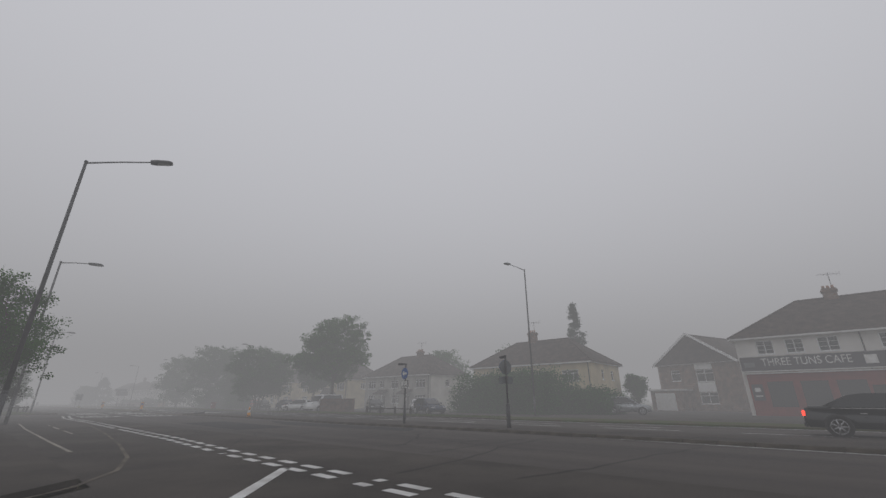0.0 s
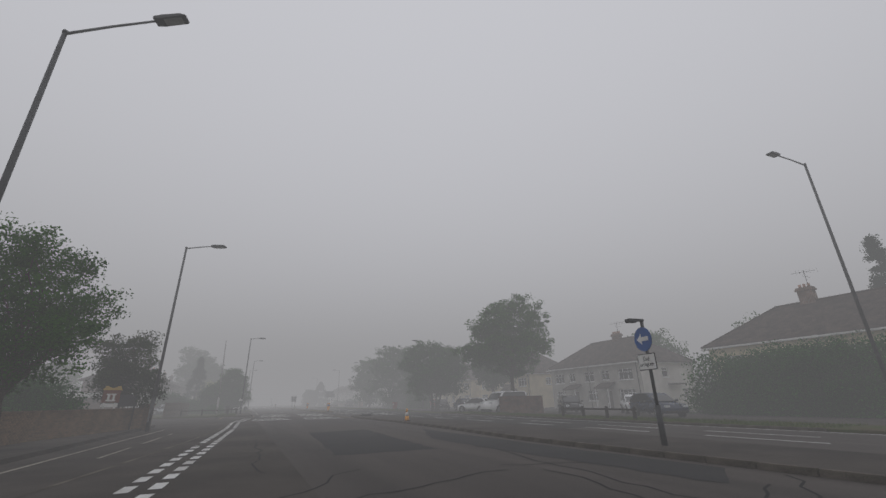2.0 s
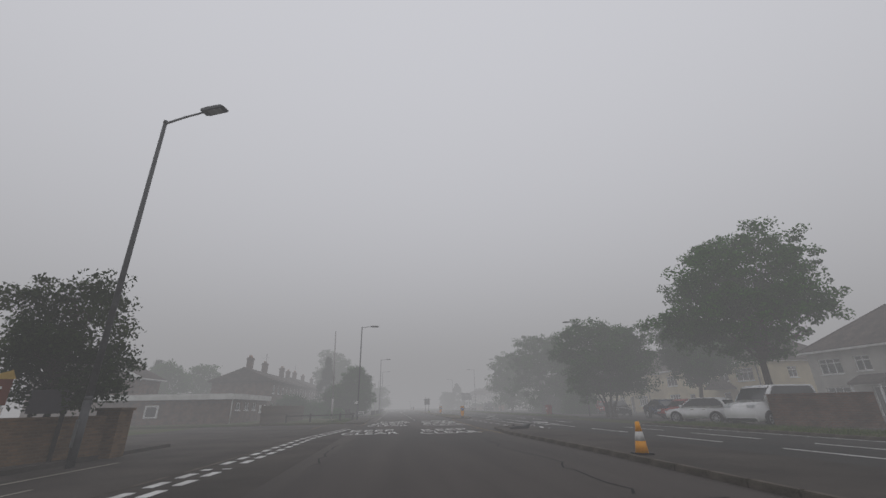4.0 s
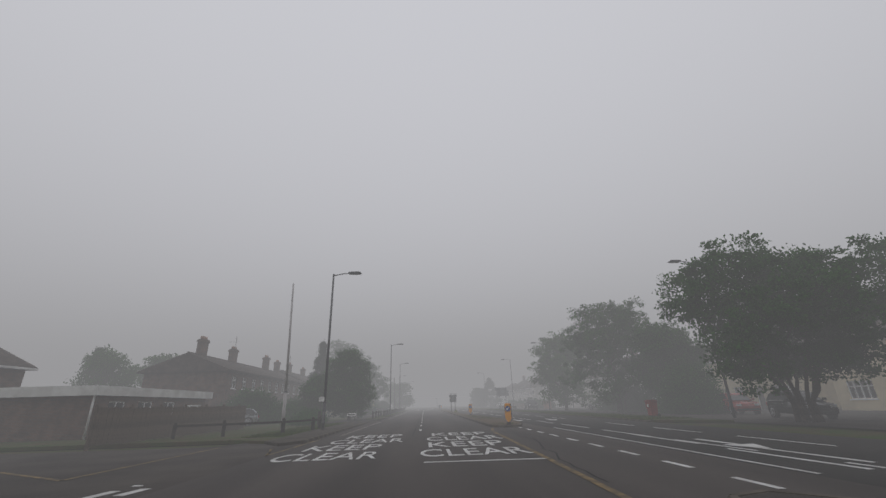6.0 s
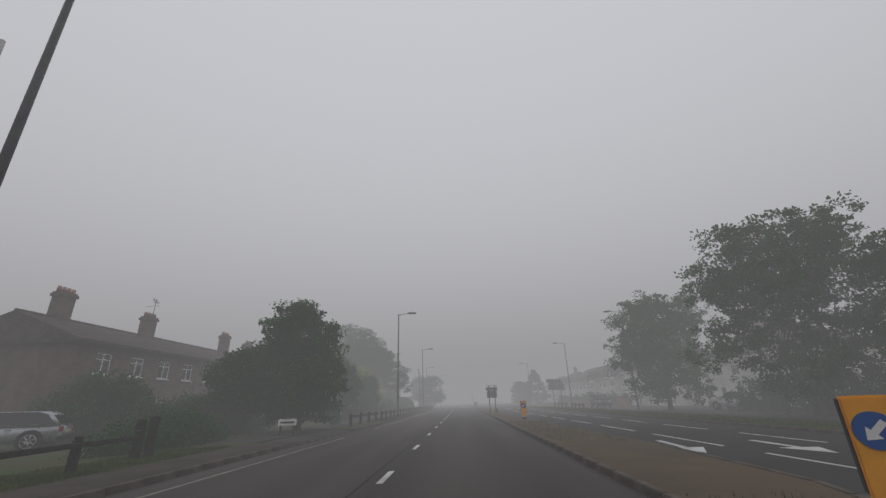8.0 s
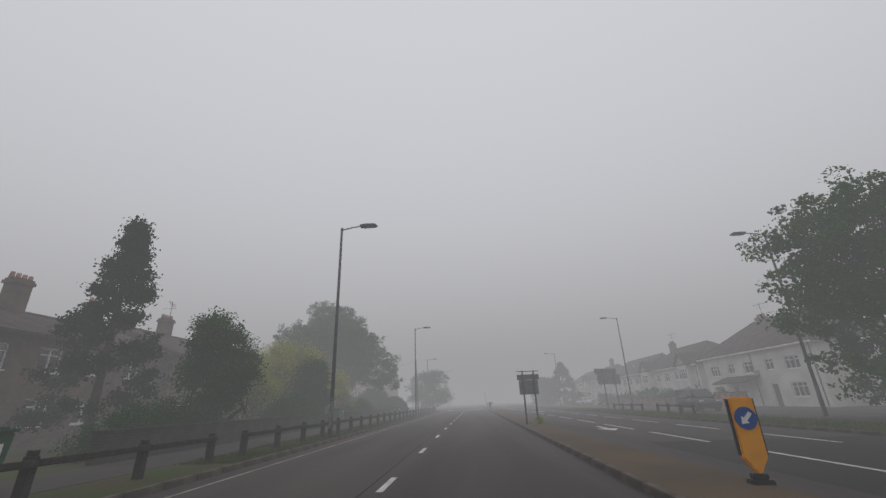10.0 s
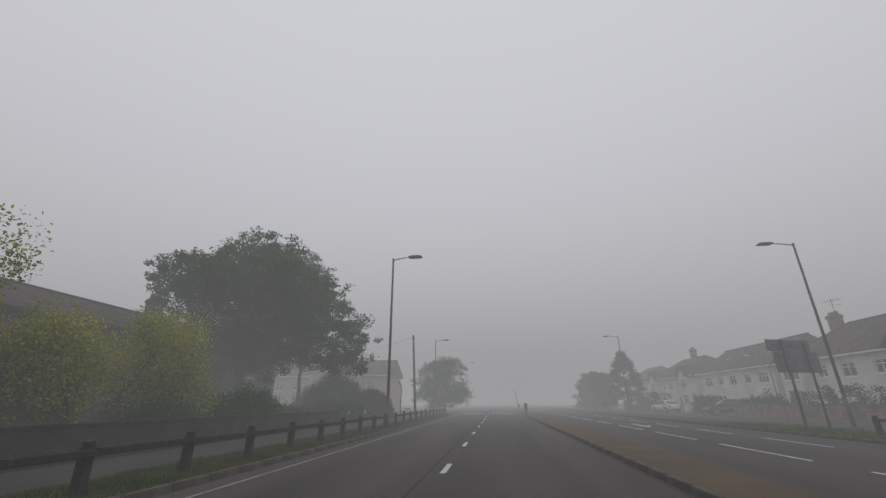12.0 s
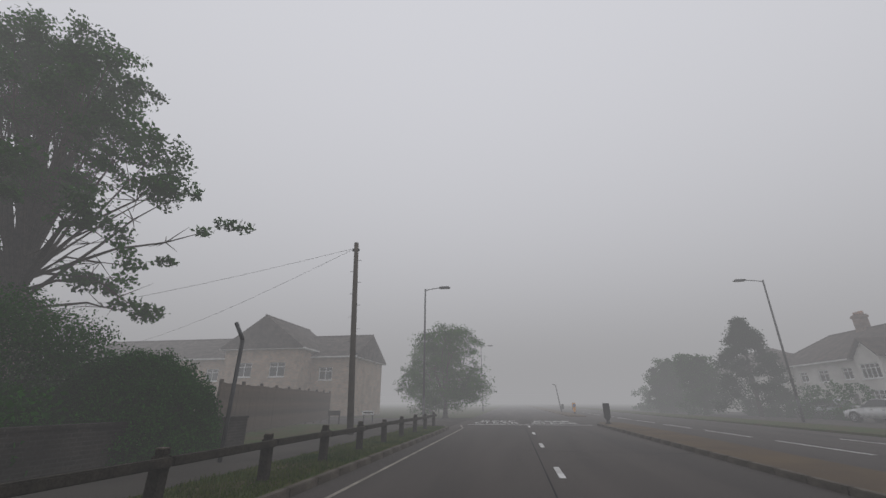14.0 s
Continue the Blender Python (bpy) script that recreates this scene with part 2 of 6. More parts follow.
M["tail_on"].cycles.emission_sampling = "NONE"
M["cloud"] = lit("overcast_cloud", (0.738, 0.746, 0.804), 1.0)
M["cloud"].node_tree.nodes["Principled BSDF"].inputs["Base Color"].default_value = (0.02, 0.02, 0.02, 1)
M["cloud"].cycles.emission_sampling = "NONE"
M["brick_piece"] = material("single_bricks", (0.165, 0.108, 0.062), 0.85, 0.3, 6.0, 50, 0.3)
bn, bl = M["brick_piece"].node_tree.nodes, M["brick_piece"].node_tree.links
b_info, b_hue, b_span = bn.new("ShaderNodeObjectInfo"), bn.new("ShaderNodeHueSaturation"), bn.new("ShaderNodeMapRange")
b_span.inputs["To Min"].default_value, b_span.inputs["To Max"].default_value = 0.8, 1.2
bl.new(b_info.outputs["Random"], b_span.inputs["Value"])
bl.new(b_span.outputs[0], b_hue.inputs["Value"])
bl.new(bn["Principled BSDF"].inputs["Base Color"].links[0].from_socket, b_hue.inputs["Color"])
bl.new(b_hue.outputs[0], bn["Principled BSDF"].inputs["Base Color"])


# ---- mesh helpers ----
def part(name, bm, mat, parent=None, label=""):
    me = bpy.data.meshes.new(name)
    bm.to_mesh(me)
    bm.free()
    me.materials.append(mat)
    ob = new(name, me)
    if parent:
        ob.parent = parent
    if label:
        ob["label"] = label
    return ob


def thing(name, label, category, at=(0, 0, 0), turn=0, group="", kind=""):
    ob = new(name)
    ob.matrix_basis = pose(*at, 0, 0, turn)
    ob.empty_display_size = 0.2
    return tagged(ob, label, category, group, kind)


def box(bm, x0, y0, z0, x1, y1, z1, bevel=0.0):
    v = [bm.verts.new((x, y, z)) for z in (z0, z1) for y in (y0, y1) for x in (x0, x1)]
    faces = [bm.faces.new([v[i] for i in q]) for q in ((0, 2, 3, 1), (4, 5, 7, 6), (0, 1, 5, 4), (2, 6, 7, 3), (0, 4, 6, 2), (1, 3, 7, 5))]
    if bevel:
        bmesh.ops.bevel(bm, geom=list({e for f in faces for e in f.edges}), offset=bevel, segments=2, affect="EDGES")
    return bm


def boxes(*rows, bevel=0.0):
    bm = bmesh.new()
    for r in rows:
        box(bm, *r, bevel=bevel)
    return bm


def tube(bm, a, b, r0, r1=None, n=10, caps=True):
    a, b = Vector(a), Vector(b)
    r1 = r0 if r1 is None else r1
    w = (b - a).normalized()
    u = w.orthogonal().normalized()
    s = w.cross(u)
    rings = []
    for p, r in ((a, r0), (b, r1)):
        rings.append([bm.verts.new(p + (u * math.cos(2 * math.pi * i / n) + s * math.sin(2 * math.pi * i / n)) * r) for i in range(n)])
    for i in range(n):
        f = bm.faces.new([rings[0][i], rings[0][(i + 1) % n], rings[1][(i + 1) % n], rings[1][i]])
        f.smooth = True
    if caps:
        bm.faces.new(rings[0][::-1])
        bm.faces.new(rings[1])
    return bm


def tubes(*rows, n=10):
    bm = bmesh.new()
    for r in rows:
        tube(bm, *r, n=n)
    return bm


def prism(bm, pts, a0, a1, axis="z"):
    """A polygon swept from a0 to a1 along an axis. pts: (x, y) for z; (y, z) for x; (x, z) for y."""
    def at(p, a):
        return (p[0], p[1], a) if axis == "z" else (a, p[0], p[1]) if axis == "x" else (p[0], a, p[1])
    lo, hi = [bm.verts.new(at(p, a0)) for p in pts], [bm.verts.new(at(p, a1)) for p in pts]
    k = len(pts)
    made = [bm.faces.new([lo[i], lo[(i + 1) % k], hi[(i + 1) % k], hi[i]]) for i in range(k)]
    made += [bm.faces.new(lo[::-1]), bm.faces.new(hi)]
    bmesh.ops.recalc_face_normals(bm, faces=made)
    return bm


def swept(pts, a0, a1, axis="z"):
    return prism(bmesh.new(), pts, a0, a1, axis)


def ribbon(bm, line, width, z):
    """A flat strip of a given width along a line of (x, y)."""
    sides = []
    for i, p in enumerate(line):
        q, r = line[max(i - 1, 0)], line[min(i + 1, len(line) - 1)]
        d = Vector((r[0] - q[0], r[1] - q[1])).normalized()
        off = Vector((-d.y, d.x)) * width / 2
        sides.append((bm.verts.new((p[0] + off.x, p[1] + off.y, z)), bm.verts.new((p[0] - off.x, p[1] - off.y, z))))
    for (a, b), (c, d) in zip(sides, sides[1:]):
        bm.faces.new([b, d, c, a])
    return bm


def flat(pts, z):
    bm = bmesh.new()
    bm.faces.new([bm.verts.new((x, y, z)) for x, y in pts])
    bmesh.ops.recalc_face_normals(bm, faces=bm.faces[:])
    if bm.faces and next(iter(bm.faces)).normal.z < 0:
        bmesh.ops.reverse_faces(bm, faces=bm.faces[:])
    return bm


def letters(text, width, height, depth, name="lettering"):
    """A mesh of a word, its lower left corner at the origin, in the plane x, y."""
    cu = bpy.data.curves.new(name, "FONT")
    cu.body, cu.extrude, cu.size = text, 0.5, 1.0
    ob = bpy.data.objects.new(name, cu)
    scene.collection.objects.link(ob)
    me = bpy.data.meshes.new_from_object(ob.evaluated_get(bpy.context.evaluated_depsgraph_get()))
    bpy.data.objects.remove(ob)
    bm = bmesh.new()
    bm.from_mesh(me)
    xs, ys = [v.co.x for v in bm.verts], [v.co.y for v in bm.verts]
    for v in bm.verts:
        v.co.x = (v.co.x - min(xs)) / (max(xs) - min(xs)) * width
        v.co.y = (v.co.y - min(ys)) / (max(ys) - min(ys)) * height
        v.co.z *= depth
    return bm


def moved(bm, m):
    bmesh.ops.transform(bm, matrix=m, verts=bm.verts)
    return bm


# ---- ground, road, pavements ----
def setting(name, bm, mat, label, category):
    return tagged(part(name, bm, mat), label, category, "", "structure")


def blades(name, n, patch, label, height=0.16):
    """Grass as one stuff object: thin bent blades over rectangles (x0, y0, x1, y1, z)."""
    rng = np.random.default_rng(len(name) + n)
    areas = np.array([(p[2] - p[0]) * (p[3] - p[1]) for p in patch])
    pick = rng.choice(len(patch), n, p=areas / areas.sum())
    pp = np.array(patch, float)[pick]
    x, y = pp[:, 0] + rng.random(n) * (pp[:, 2] - pp[:, 0]), pp[:, 1] + rng.random(n) * (pp[:, 3] - pp[:, 1])
    tuft = 0.5 + 0.5 * np.sin(x * 3.1 + 1.7 * np.sin(y * 1.3)) * np.sin(y * 2.3 + x)
    h = height * (0.35 + rng.random(n) * 0.9) * (0.55 + tuft)
    a = rng.random(n) * 2 * np.pi
    w = 0.006 + rng.random(n) * 0.007
    lean = (rng.random(n) - 0.3) * h * 0.8
    c, s = np.cos(a), np.sin(a)
    v = np.empty((n, 3, 3))
    v[:, 0] = np.stack([x - c * w, y - s * w, pp[:, 4]], 1)
    v[:, 1] = np.stack([x + c * w, y + s * w, pp[:, 4]], 1)
    v[:, 2] = np.stack([x - s * lean, y + c * lean, pp[:, 4] + h], 1)
    me = bpy.data.meshes.new(name)
    me.from_pydata(v.reshape(-1, 3).tolist(), [], np.arange(3 * n).reshape(-1, 3).tolist())
    me.materials.append(M["blade"])
    return tagged(new(name, me), label, "grass", "", "stuff")


setting("ground", flat([(-2500, -2500), (2500, -2500), (2500, 2700), (-2500, 2700)], -0.08), M["grass"], "rough grass and earth reaching into the fog", "ground")
setting("backdrop", flat([(-2500, -2500), (2500, -2500), (2500, 2700), (-2500, 2700)], 40.0), M["cloud"], "bright even overcast cloud above the fog", "backdrop")
setting("road", flat([(8.6, -400), (26, -400), (26, 600), (8.6, 600)], 0.0), M["asphalt"], "worn grey asphalt of a foggy dual carriageway", "road")
setting("side_road", flat([(-60, -45), (8.6, -45), (8.6, 68), (7.2, 66), (5.2, 62), (-4.0, 62), (-4.0, 43.5), (2.6, 43.5), (2.2, 9), (0.5, 7.5), (-60, 7.5)], 0.0), M["asphalt_old"], "patched asphalt of the side road and slip lane", "road")
setting("side_road", flat([(-90, 165.2), (8.6, 163.6), (8.6, 177), (-90, 175)], 0.002), M["asphalt_old"], "asphalt mouth of a side turning", "road")
setting("service_road", flat([(29.5, -60), (36.5, -60), (36.5, 400), (29.5, 400)], -0.012), M["asphalt_old"], "asphalt service road in front of the houses", "road")
setting("forecourt", flat([(36.5, -30), (60, -30), (60, 17.2), (45.8, 17.2), (45.8, 60), (36.5, 60)], -0.016), M["pave"], "paved forecourts before the houses", "pavement")
setting("forecourt", flat([(36.5, 60), (46, 60), (46, 400), (36.5, 400)], -0.02), M["pave"], "paved front drives of the terrace", "pavement")

# patches and cracks in the carriageway
def ragged(pts, seed, step=0.5, jag=0.07):
    """An outline with broken, uneven edges between its corners."""
    r, out = random.Random(seed), []
    for (ax, ay), (bx, by) in zip(pts, pts[1:] + pts[:1]):
        k = max(1, round(math.hypot(bx - ax, by - ay) / step))
        out += [(ax + (bx - ax) * i / k + r.uniform(-jag, jag), ay + (by - ay) * i / k + r.uniform(-jag, jag)) for i in range(k)]
    return out


setting("road_patch", flat(ragged([(9.7, 21), (12.5, 21), (13.0, 30.6), (10.3, 30.2)], 1), 0.005), M["asphalt_new"], "dark rectangular asphalt repair patch", "road patch")
setting("road_patch", flat(ragged([(14.2, 14), (15.6, 15), (15.3, 29), (13.6, 24)], 2), 0.005), M["asphalt_new"], "dark asphalt repair strip by the median", "road patch")
# sheet of darker colour that paints in the dimness over this stretch
setting("road_patch", flat([(19.62, 25), (26.0, 25), (26.0, 101), (19.62, 101)], 0.003), M["asphalt_far"], "far carriageway asphalt with dimness put into its darker colour", "road patch")
rng = random.Random(5)


def crack(x, y, dx, dy, steps, wide=0.05):
    bm = bmesh.new()
    line = [(x, y)]
    for _ in range(steps):
        x, y = x + dx + rng.uniform(-0.16, 0.16), y + dy + rng.uniform(-0.16, 0.16)
        line.append((x, y))
    ribbon(bm, line, wide, 0.0045)
    setting("road_crack", bm, M["crack"], "dark irregular crack in the asphalt", "road crack")


for row in ((6.8, 14.5, 0.22, 0.33, 12), (8.6, 16, 0.4, 0.05, 9), (9.6, 12.6, 0.45, 0.12, 12), (8.0, 19, 0.05, 0.5, 16), (12.4, 17.5, 0.5, -0.12, 7),
            (7.4, 11, 0.4, -0.2, 14), (9.0, 8, 0.45, -0.05, 12), (16.2, 52, 0.02, 0.5, 28),
            (15.6, 114, -0.5, 0.03, 9), (16.0, 144, -0.5, 0.02, 11), (6.2, 6.2, 0.5, 0.1, 18), (7.2, 4.2, 0.5, -0.12, 16), (9.5, 9.8, 0.42, 0.3, 14), (11.2, 6.0, 0.1, 0.5, 22),
            (13.0, 11.5, 0.02, 0.5, 26), (8.4, 22.5, 0.45, 0.1, 10), (10.2, 31.0, 0.5, 0.02, 11), (14.4, 31.5, 0.03, 0.5, 24), (9.0, 36, 0.03, 0.5, 18), (12.2, 41, 0.45, 0.03, 8), (12.0, 152.4, 0.5, 0.04, 9)):
    crack(*row, 0.045)
setting("road_crack", ribbon(bmesh.new(), [(12.7, 64), (12.74, 90), (12.7, 118), (12.76, 165)], 0.03, 0.0045), M["crack"], "fine dark seam along the lane joint", "road crack")


# medians, pavements and verges with their kerbs
def raised(name, pts, z, mat, label, category):
    return setting(name, swept(pts, -0.05, z), mat, label, category)


raised("median", [(15.55, -60), (18.1, -60), (18.9, 8), (19.5, 26), (19.2, 44), (18.4, 49.5), (17.6, 50.4), (16.95, 50.2), (16.55, 49.2), (16.2, 45), (16.45, 36), (16.3, 28), (15.85, 22), (16.1, 10)], 0.105, M["asphalt_old"], "kerbed median of weedy dark asphalt", "median")
raised("median", [(17.05, 69.2), (17.7, 68.6), (18.5, 68.7), (19.3, 72), (19.55, 77), (19.3, 83), (18.6, 92), (18.25, 105), (18.5, 135), (18.8, 160), (18.7, 168), (18.0, 168.8), (17.3, 168.2), (17.05, 166)], 0.105, M["median"], "kerbed median surfaced with brown gravelly earth", "median")
raised("median", [(17.2, 182), (18.8, 182), (19, 400), (17, 400)], 0.105, M["median"], "kerbed median far off in the fog", "median")
raised("verge_left", [(4.9, 64), (6.9, 62.6), (6.9, 81.5), (4.9, 81.5)], 0.102, M["grass"], "rough grass round the timber rail", "verge")
raised("pavement_left", [(4.9, 81.5), (6.9, 81.5), (7.1, 98), (7.1, 163), (4.9, 164)], 0.105, M["pave"], "grey asphalt footway behind the timber rail", "pavement")
raised("verge_left", [(6.9, 62.6), (7.9, 61.2), (8.45, 62.4), (8.45, 80), (6.9, 81.5)], 0.10, M["pave_worn"], "worn earthy footway beside the kerb", "pavement")
raised("verge_left", [(7.1, 90), (8.8, 88), (8.8, 162.5), (7.1, 163)], 0.10, M["grass"], "strip of grass between kerb and footway", "verge")
raised("crossing_slab", [(6.9, 81.5), (8.45, 80), (8.8, 88), (7.1, 90)], 0.07, M["pave"], "dropped vehicle crossing in pale asphalt", "pavement")
raised("garden_left", [(-60, 64), (4.9, 64), (4.9, 164), (-60, 165)], 0.09, M["grass"], "front gardens of grass and dark earth", "garden")
raised("pavement_pub", [(-60, 7.8), (0.4, 7.8), (2.1, 9.4), (2.5, 43.2), (-60, 43.2)], 0.10, M["asphalt_old"], "dark asphalt footway by the brick wall", "pavement")
raised("verge_right", [(26.15, -60), (29.4, -60), (29.4, 53), (26.15, 50)], 0.08, M["grass"], "grass verge along the service road", "verge")
raised("verge_right", [(26.15, 70), (29.4, 67), (29.4, 400), (26.15, 400)], 0.08, M["grass"], "grass verge along the service road", "verge")
blades("grass_left", 110000, [(7.15, 98, 8.75, 162, 0.10), (4.95, 65, 6.85, 80, 0.10)], "short ragged grass of the kerbside verge", 0.06)
blades("grass_right", 40000, [(26.2, 18, 29.3, 50, 0.08), (26.2, 70, 29.3, 140, 0.08)], "ragged grass of the far verge", 0.11)
blades("weeds_median", 1800, [(17.2, 110.4, 18.6, 112.2, 0.1), (17.2, 69.5, 18.6, 71.5, 0.1), (17.2, 78, 19.2, 92, 0.1)], "sparse weeds growing on the median", 0.06)


def kerb_line(label, line, z=0.12):
    """Concrete kerbstones laid end to end along a line; the stones share one mesh."""
    ob = thing("kerb", label, "kerb", kind="structure")
    bm = boxes((-0.065, 0.008, -0.06, 0.065, 0.907, z), bevel=0.014)
    me = bpy.data.meshes.new("kerbstone")
    bm.to_mesh(me)
    bm.free()
    me.materials.append(M["kerb"])
    for (ax, ay), (bx, by) in zip(line, line[1:]):
        run = math.hypot(bx - ax, by - ay)
        k = max(1, round(run / 0.915))
        turn = math.atan2(ax - bx, by - ay)
        for i in range(k):
            stone = new("kerbstone", me)
            stone.parent = ob
            stone.matrix_basis = Matrix.LocRotScale((ax + (bx - ax) * i / k, ay + (by - ay) * i / k, 0), Euler((rng.uniform(-0.004, 0.004), 0, turn)), (1, run / k / 0.915, 1))
    return ob


# ---- road markings ----
def marking(bm, label, mat="paint", name="road_marking"):
    return setting(name, bm, M[mat], label, "road marking")


def dashed(label, line, mark, gap, width, mat="paint", start=0.0):
    bm = bmesh.new()
    for (ax, ay), (bx, by) in zip(line, line[1:]):
        run, s = math.hypot(bx - ax, by - ay), start
        ux, uy = (bx - ax) / run, (by - ay) / run
        while s < run:
            e = min(s + mark, run)
            ribbon(bm, [(ax + ux * s, ay + uy * s), (ax + ux * e, ay + uy * e)], width, 0.007)
            s += mark + gap
        start = s - run
    return marking(bm, label, mat)


def solid(label, line, width, mat="paint"):
    return marking(ribbon(bmesh.new(), line, width, 0.007), label, mat)


dashed("white lane dashes between the two lanes", [(13.0, 67.9), (13.0, 166)], 1.35, 4.0, 0.12)
solid("white edge line along the kerb", [(9.25, 66), (9.45, 84)], 0.08, "paint_worn")
solid("white edge line along the kerb", [(9.5, 90), (9.5, 163), (9.0, 166)], 0.08, "paint_worn")
for shift in (0.0, 0.42):
    dashed("double row of broken give-way marks", [(4.97 + shift, 1.5), (5.12 + shift, 6), (5.4 + shift, 12), (5.9 + shift, 18), (6.28 + shift, 26.5), (6.75 + shift, 36), (6.95 + shift, 46), (7.9 + shift, 53.5)], 0.62, 0.42, 0.2, start=0.3 * shift)
solid("white stop stroke across the side road mouth", [(2.6, 5.6), (5.2, 8.4)], 0.2)
solid("white line round the island nose", [(1.0, 8.3), (2.0, 9.2), (2.9, 10.7), (3.6, 13.0), (4.3, 17), (5.0, 22), (5.75, 28.4), (6.45, 36), (6.75, 45)], 0.09, "kerb")
solid("white line along the slip lane", [(2.9, 15.5), (3.0, 20), (3.3, 30), (3.7, 38)], 0.1, "paint_worn")
dashed("broken white line in the slip lane", [(4.2, 24), (4.6, 34)], 3.0, 1.5, 0.09, "paint_worn")
solid("white edge line beside the median", [(15.2, -6), (15.55, 0.7), (15.95, 6.7)], 0.12)
dashed("white lane dashes of the far carriageway", [(21.9, -40), (21.6, 30), (21.2, 60)], 3.4, 2.2, 0.11)
dashed("white lane dashes of the far carriageway", [(21.2, 60), (21.2, 200)], 4.2, 1.6, 0.11)
dashed("white lane dashes of the far carriageway", [(23.4, 6), (23.5, 50), (23.9, 72), (23.9, 160)], 3.6, 1.9, 0.10)
dashed("short white dashes across the gap in the median", [(18.3, 51), (18.35, 69)], 1.0, 1.1, 0.13)
solid("white edge line of the far carriageway", [(19.8, 52), (19.85, 67)], 0.09)
solid("white edge line of the far carriageway", [(25.6, -40), (25.6, 50)], 0.08)
solid("white bar across both lanes", [(9.4, 166.8), (16.7, 166.8)], 0.3)
solid("worn yellow line beside the marked words", [(16.05, 45.6), (15.95, 50.7), (16.15, 56), (16.5, 66), (16.9, 68.4)], 0.14, "yellow")
solid("worn yellow cross stroke", [(15.1, 47.0), (16.0, 48.2)], 0.14, "yellow")
solid("worn yellow cross stroke", [(15.3, 50.0), (16.0, 50.6)], 0.14, "yellow")
solid("worn yellow line of the forecourt mouth", [(5.7, 54.5), (5.7, 61.5)], 0.12, "yellow")
solid("worn yellow line of the forecourt mouth", [(2.5, 56.5), (5.7, 54.5)], 0.12, "yellow")
solid("worn yellow line along the left kerb", [(8.0, 60.2), (8.6, 58), (8.75, 64)], 0.1, "yellow")


def lane_arrow(x, y, turn, label):
    bm = boxes((-0.09, -1.6, 0.0045, 0.09, 0.4, 0.008))
    prism(bm, [(-0.45, 0.3), (0.45, 0.3), (0, 1.5)], 0.0045, 0.008)
    return marking(moved(bm, pose(x, y, 0, 0, 0, turn)), label)


for x, y, a in ((19.3, 49.2, 165), (20.2, 77.6, 175), (20.4, 107.6, 178), (22.6, 77, 177), (22.4, 139.5, 180), (21.9, 57.0, 180)):
    lane_arrow(x, y, a, "white painted lane arrow")
for x0, x1, y0 in ((12.3, 15.3, 46.7), (13.1, 16.1, 56.4), (13.3, 16.2, 61.4), (8.3, 11.2, 47.4), (9.1, 11.95, 56.4), (9.6, 12.4, 61.4), (9.6, 12.5, 168.2), (13.3, 16.2, 168.2)):
    marking(moved(letters("CLEAR", x1 - x0, 1.75, 0.006), pose(x0, y0, 0.006)), "white painted road word, lower line of the pair", name="road_word")
    marking(moved(letters("KEEP", (x1 - x0) * 0.84, 1.75, 0.006), pose(x0 + 0.25, y0 + 2.5, 0.006)), "white painted road word, upper line of the pair", name="road_word")
solid("white bar before the painted words", [(13.2, 55.3), (16.1, 55.2)], 0.15)
for x, y0, y1 in ((20.95, 52.2, 55.8), (21.75, 52.9, 56.3), (21.1, 57.2, 61.2)):
    solid("white stroke of the far carriageway", [(x, y0), (x, y1)], 0.13)


# ---- builders: houses ----
def walled(u0, u1, z0, z1, holes, v0, v1):
    """A wall in the plane u, z from v0 to v1, with openings right through it, as one closed mesh."""
    us = sorted({u0, u1, *[h[0] for h in holes], *[h[1] for h in holes]})
    zs = sorted({z0, z1, *[h[2] for h in holes], *[h[3] for h in holes]})
    bm, made = bmesh.new(), {}

    def at(i, k, v):
        if (i, k, v) not in made:
            made[i, k, v] = bm.verts.new((us[i], v, zs[k]))
        return made[i, k, v]

    def full(i, k):
        if not (0 <= i < len(us) - 1 and 0 <= k < len(zs) - 1):
            return False
        u, z = (us[i] + us[i + 1]) / 2, (zs[k] + zs[k + 1]) / 2
        return not any(h[0] <= u <= h[1] and h[2] <= z <= h[3] for h in holes)

    for i in range(len(us) - 1):
        for k in range(len(zs) - 1):
            if not full(i, k):
                continue
            bm.faces.new([at(i, k, v0), at(i + 1, k, v0), at(i + 1, k + 1, v0), at(i, k + 1, v0)])
            bm.faces.new([at(i, k, v1), at(i, k + 1, v1), at(i + 1, k + 1, v1), at(i + 1, k, v1)])
            for (a, b), (c, e), n in (((i, k), (i + 1, k), (i, k - 1)), ((i + 1, k + 1), (i, k + 1), (i, k + 1)), ((i, k + 1), (i, k), (i - 1, k)), ((i + 1, k), (i + 1, k + 1), (i + 1, k))):
                if not full(*n):
                    bm.faces.new([at(a, b, v0), at(a, b, v1), at(c, e, v1), at(c, e, v0)])
    return bm


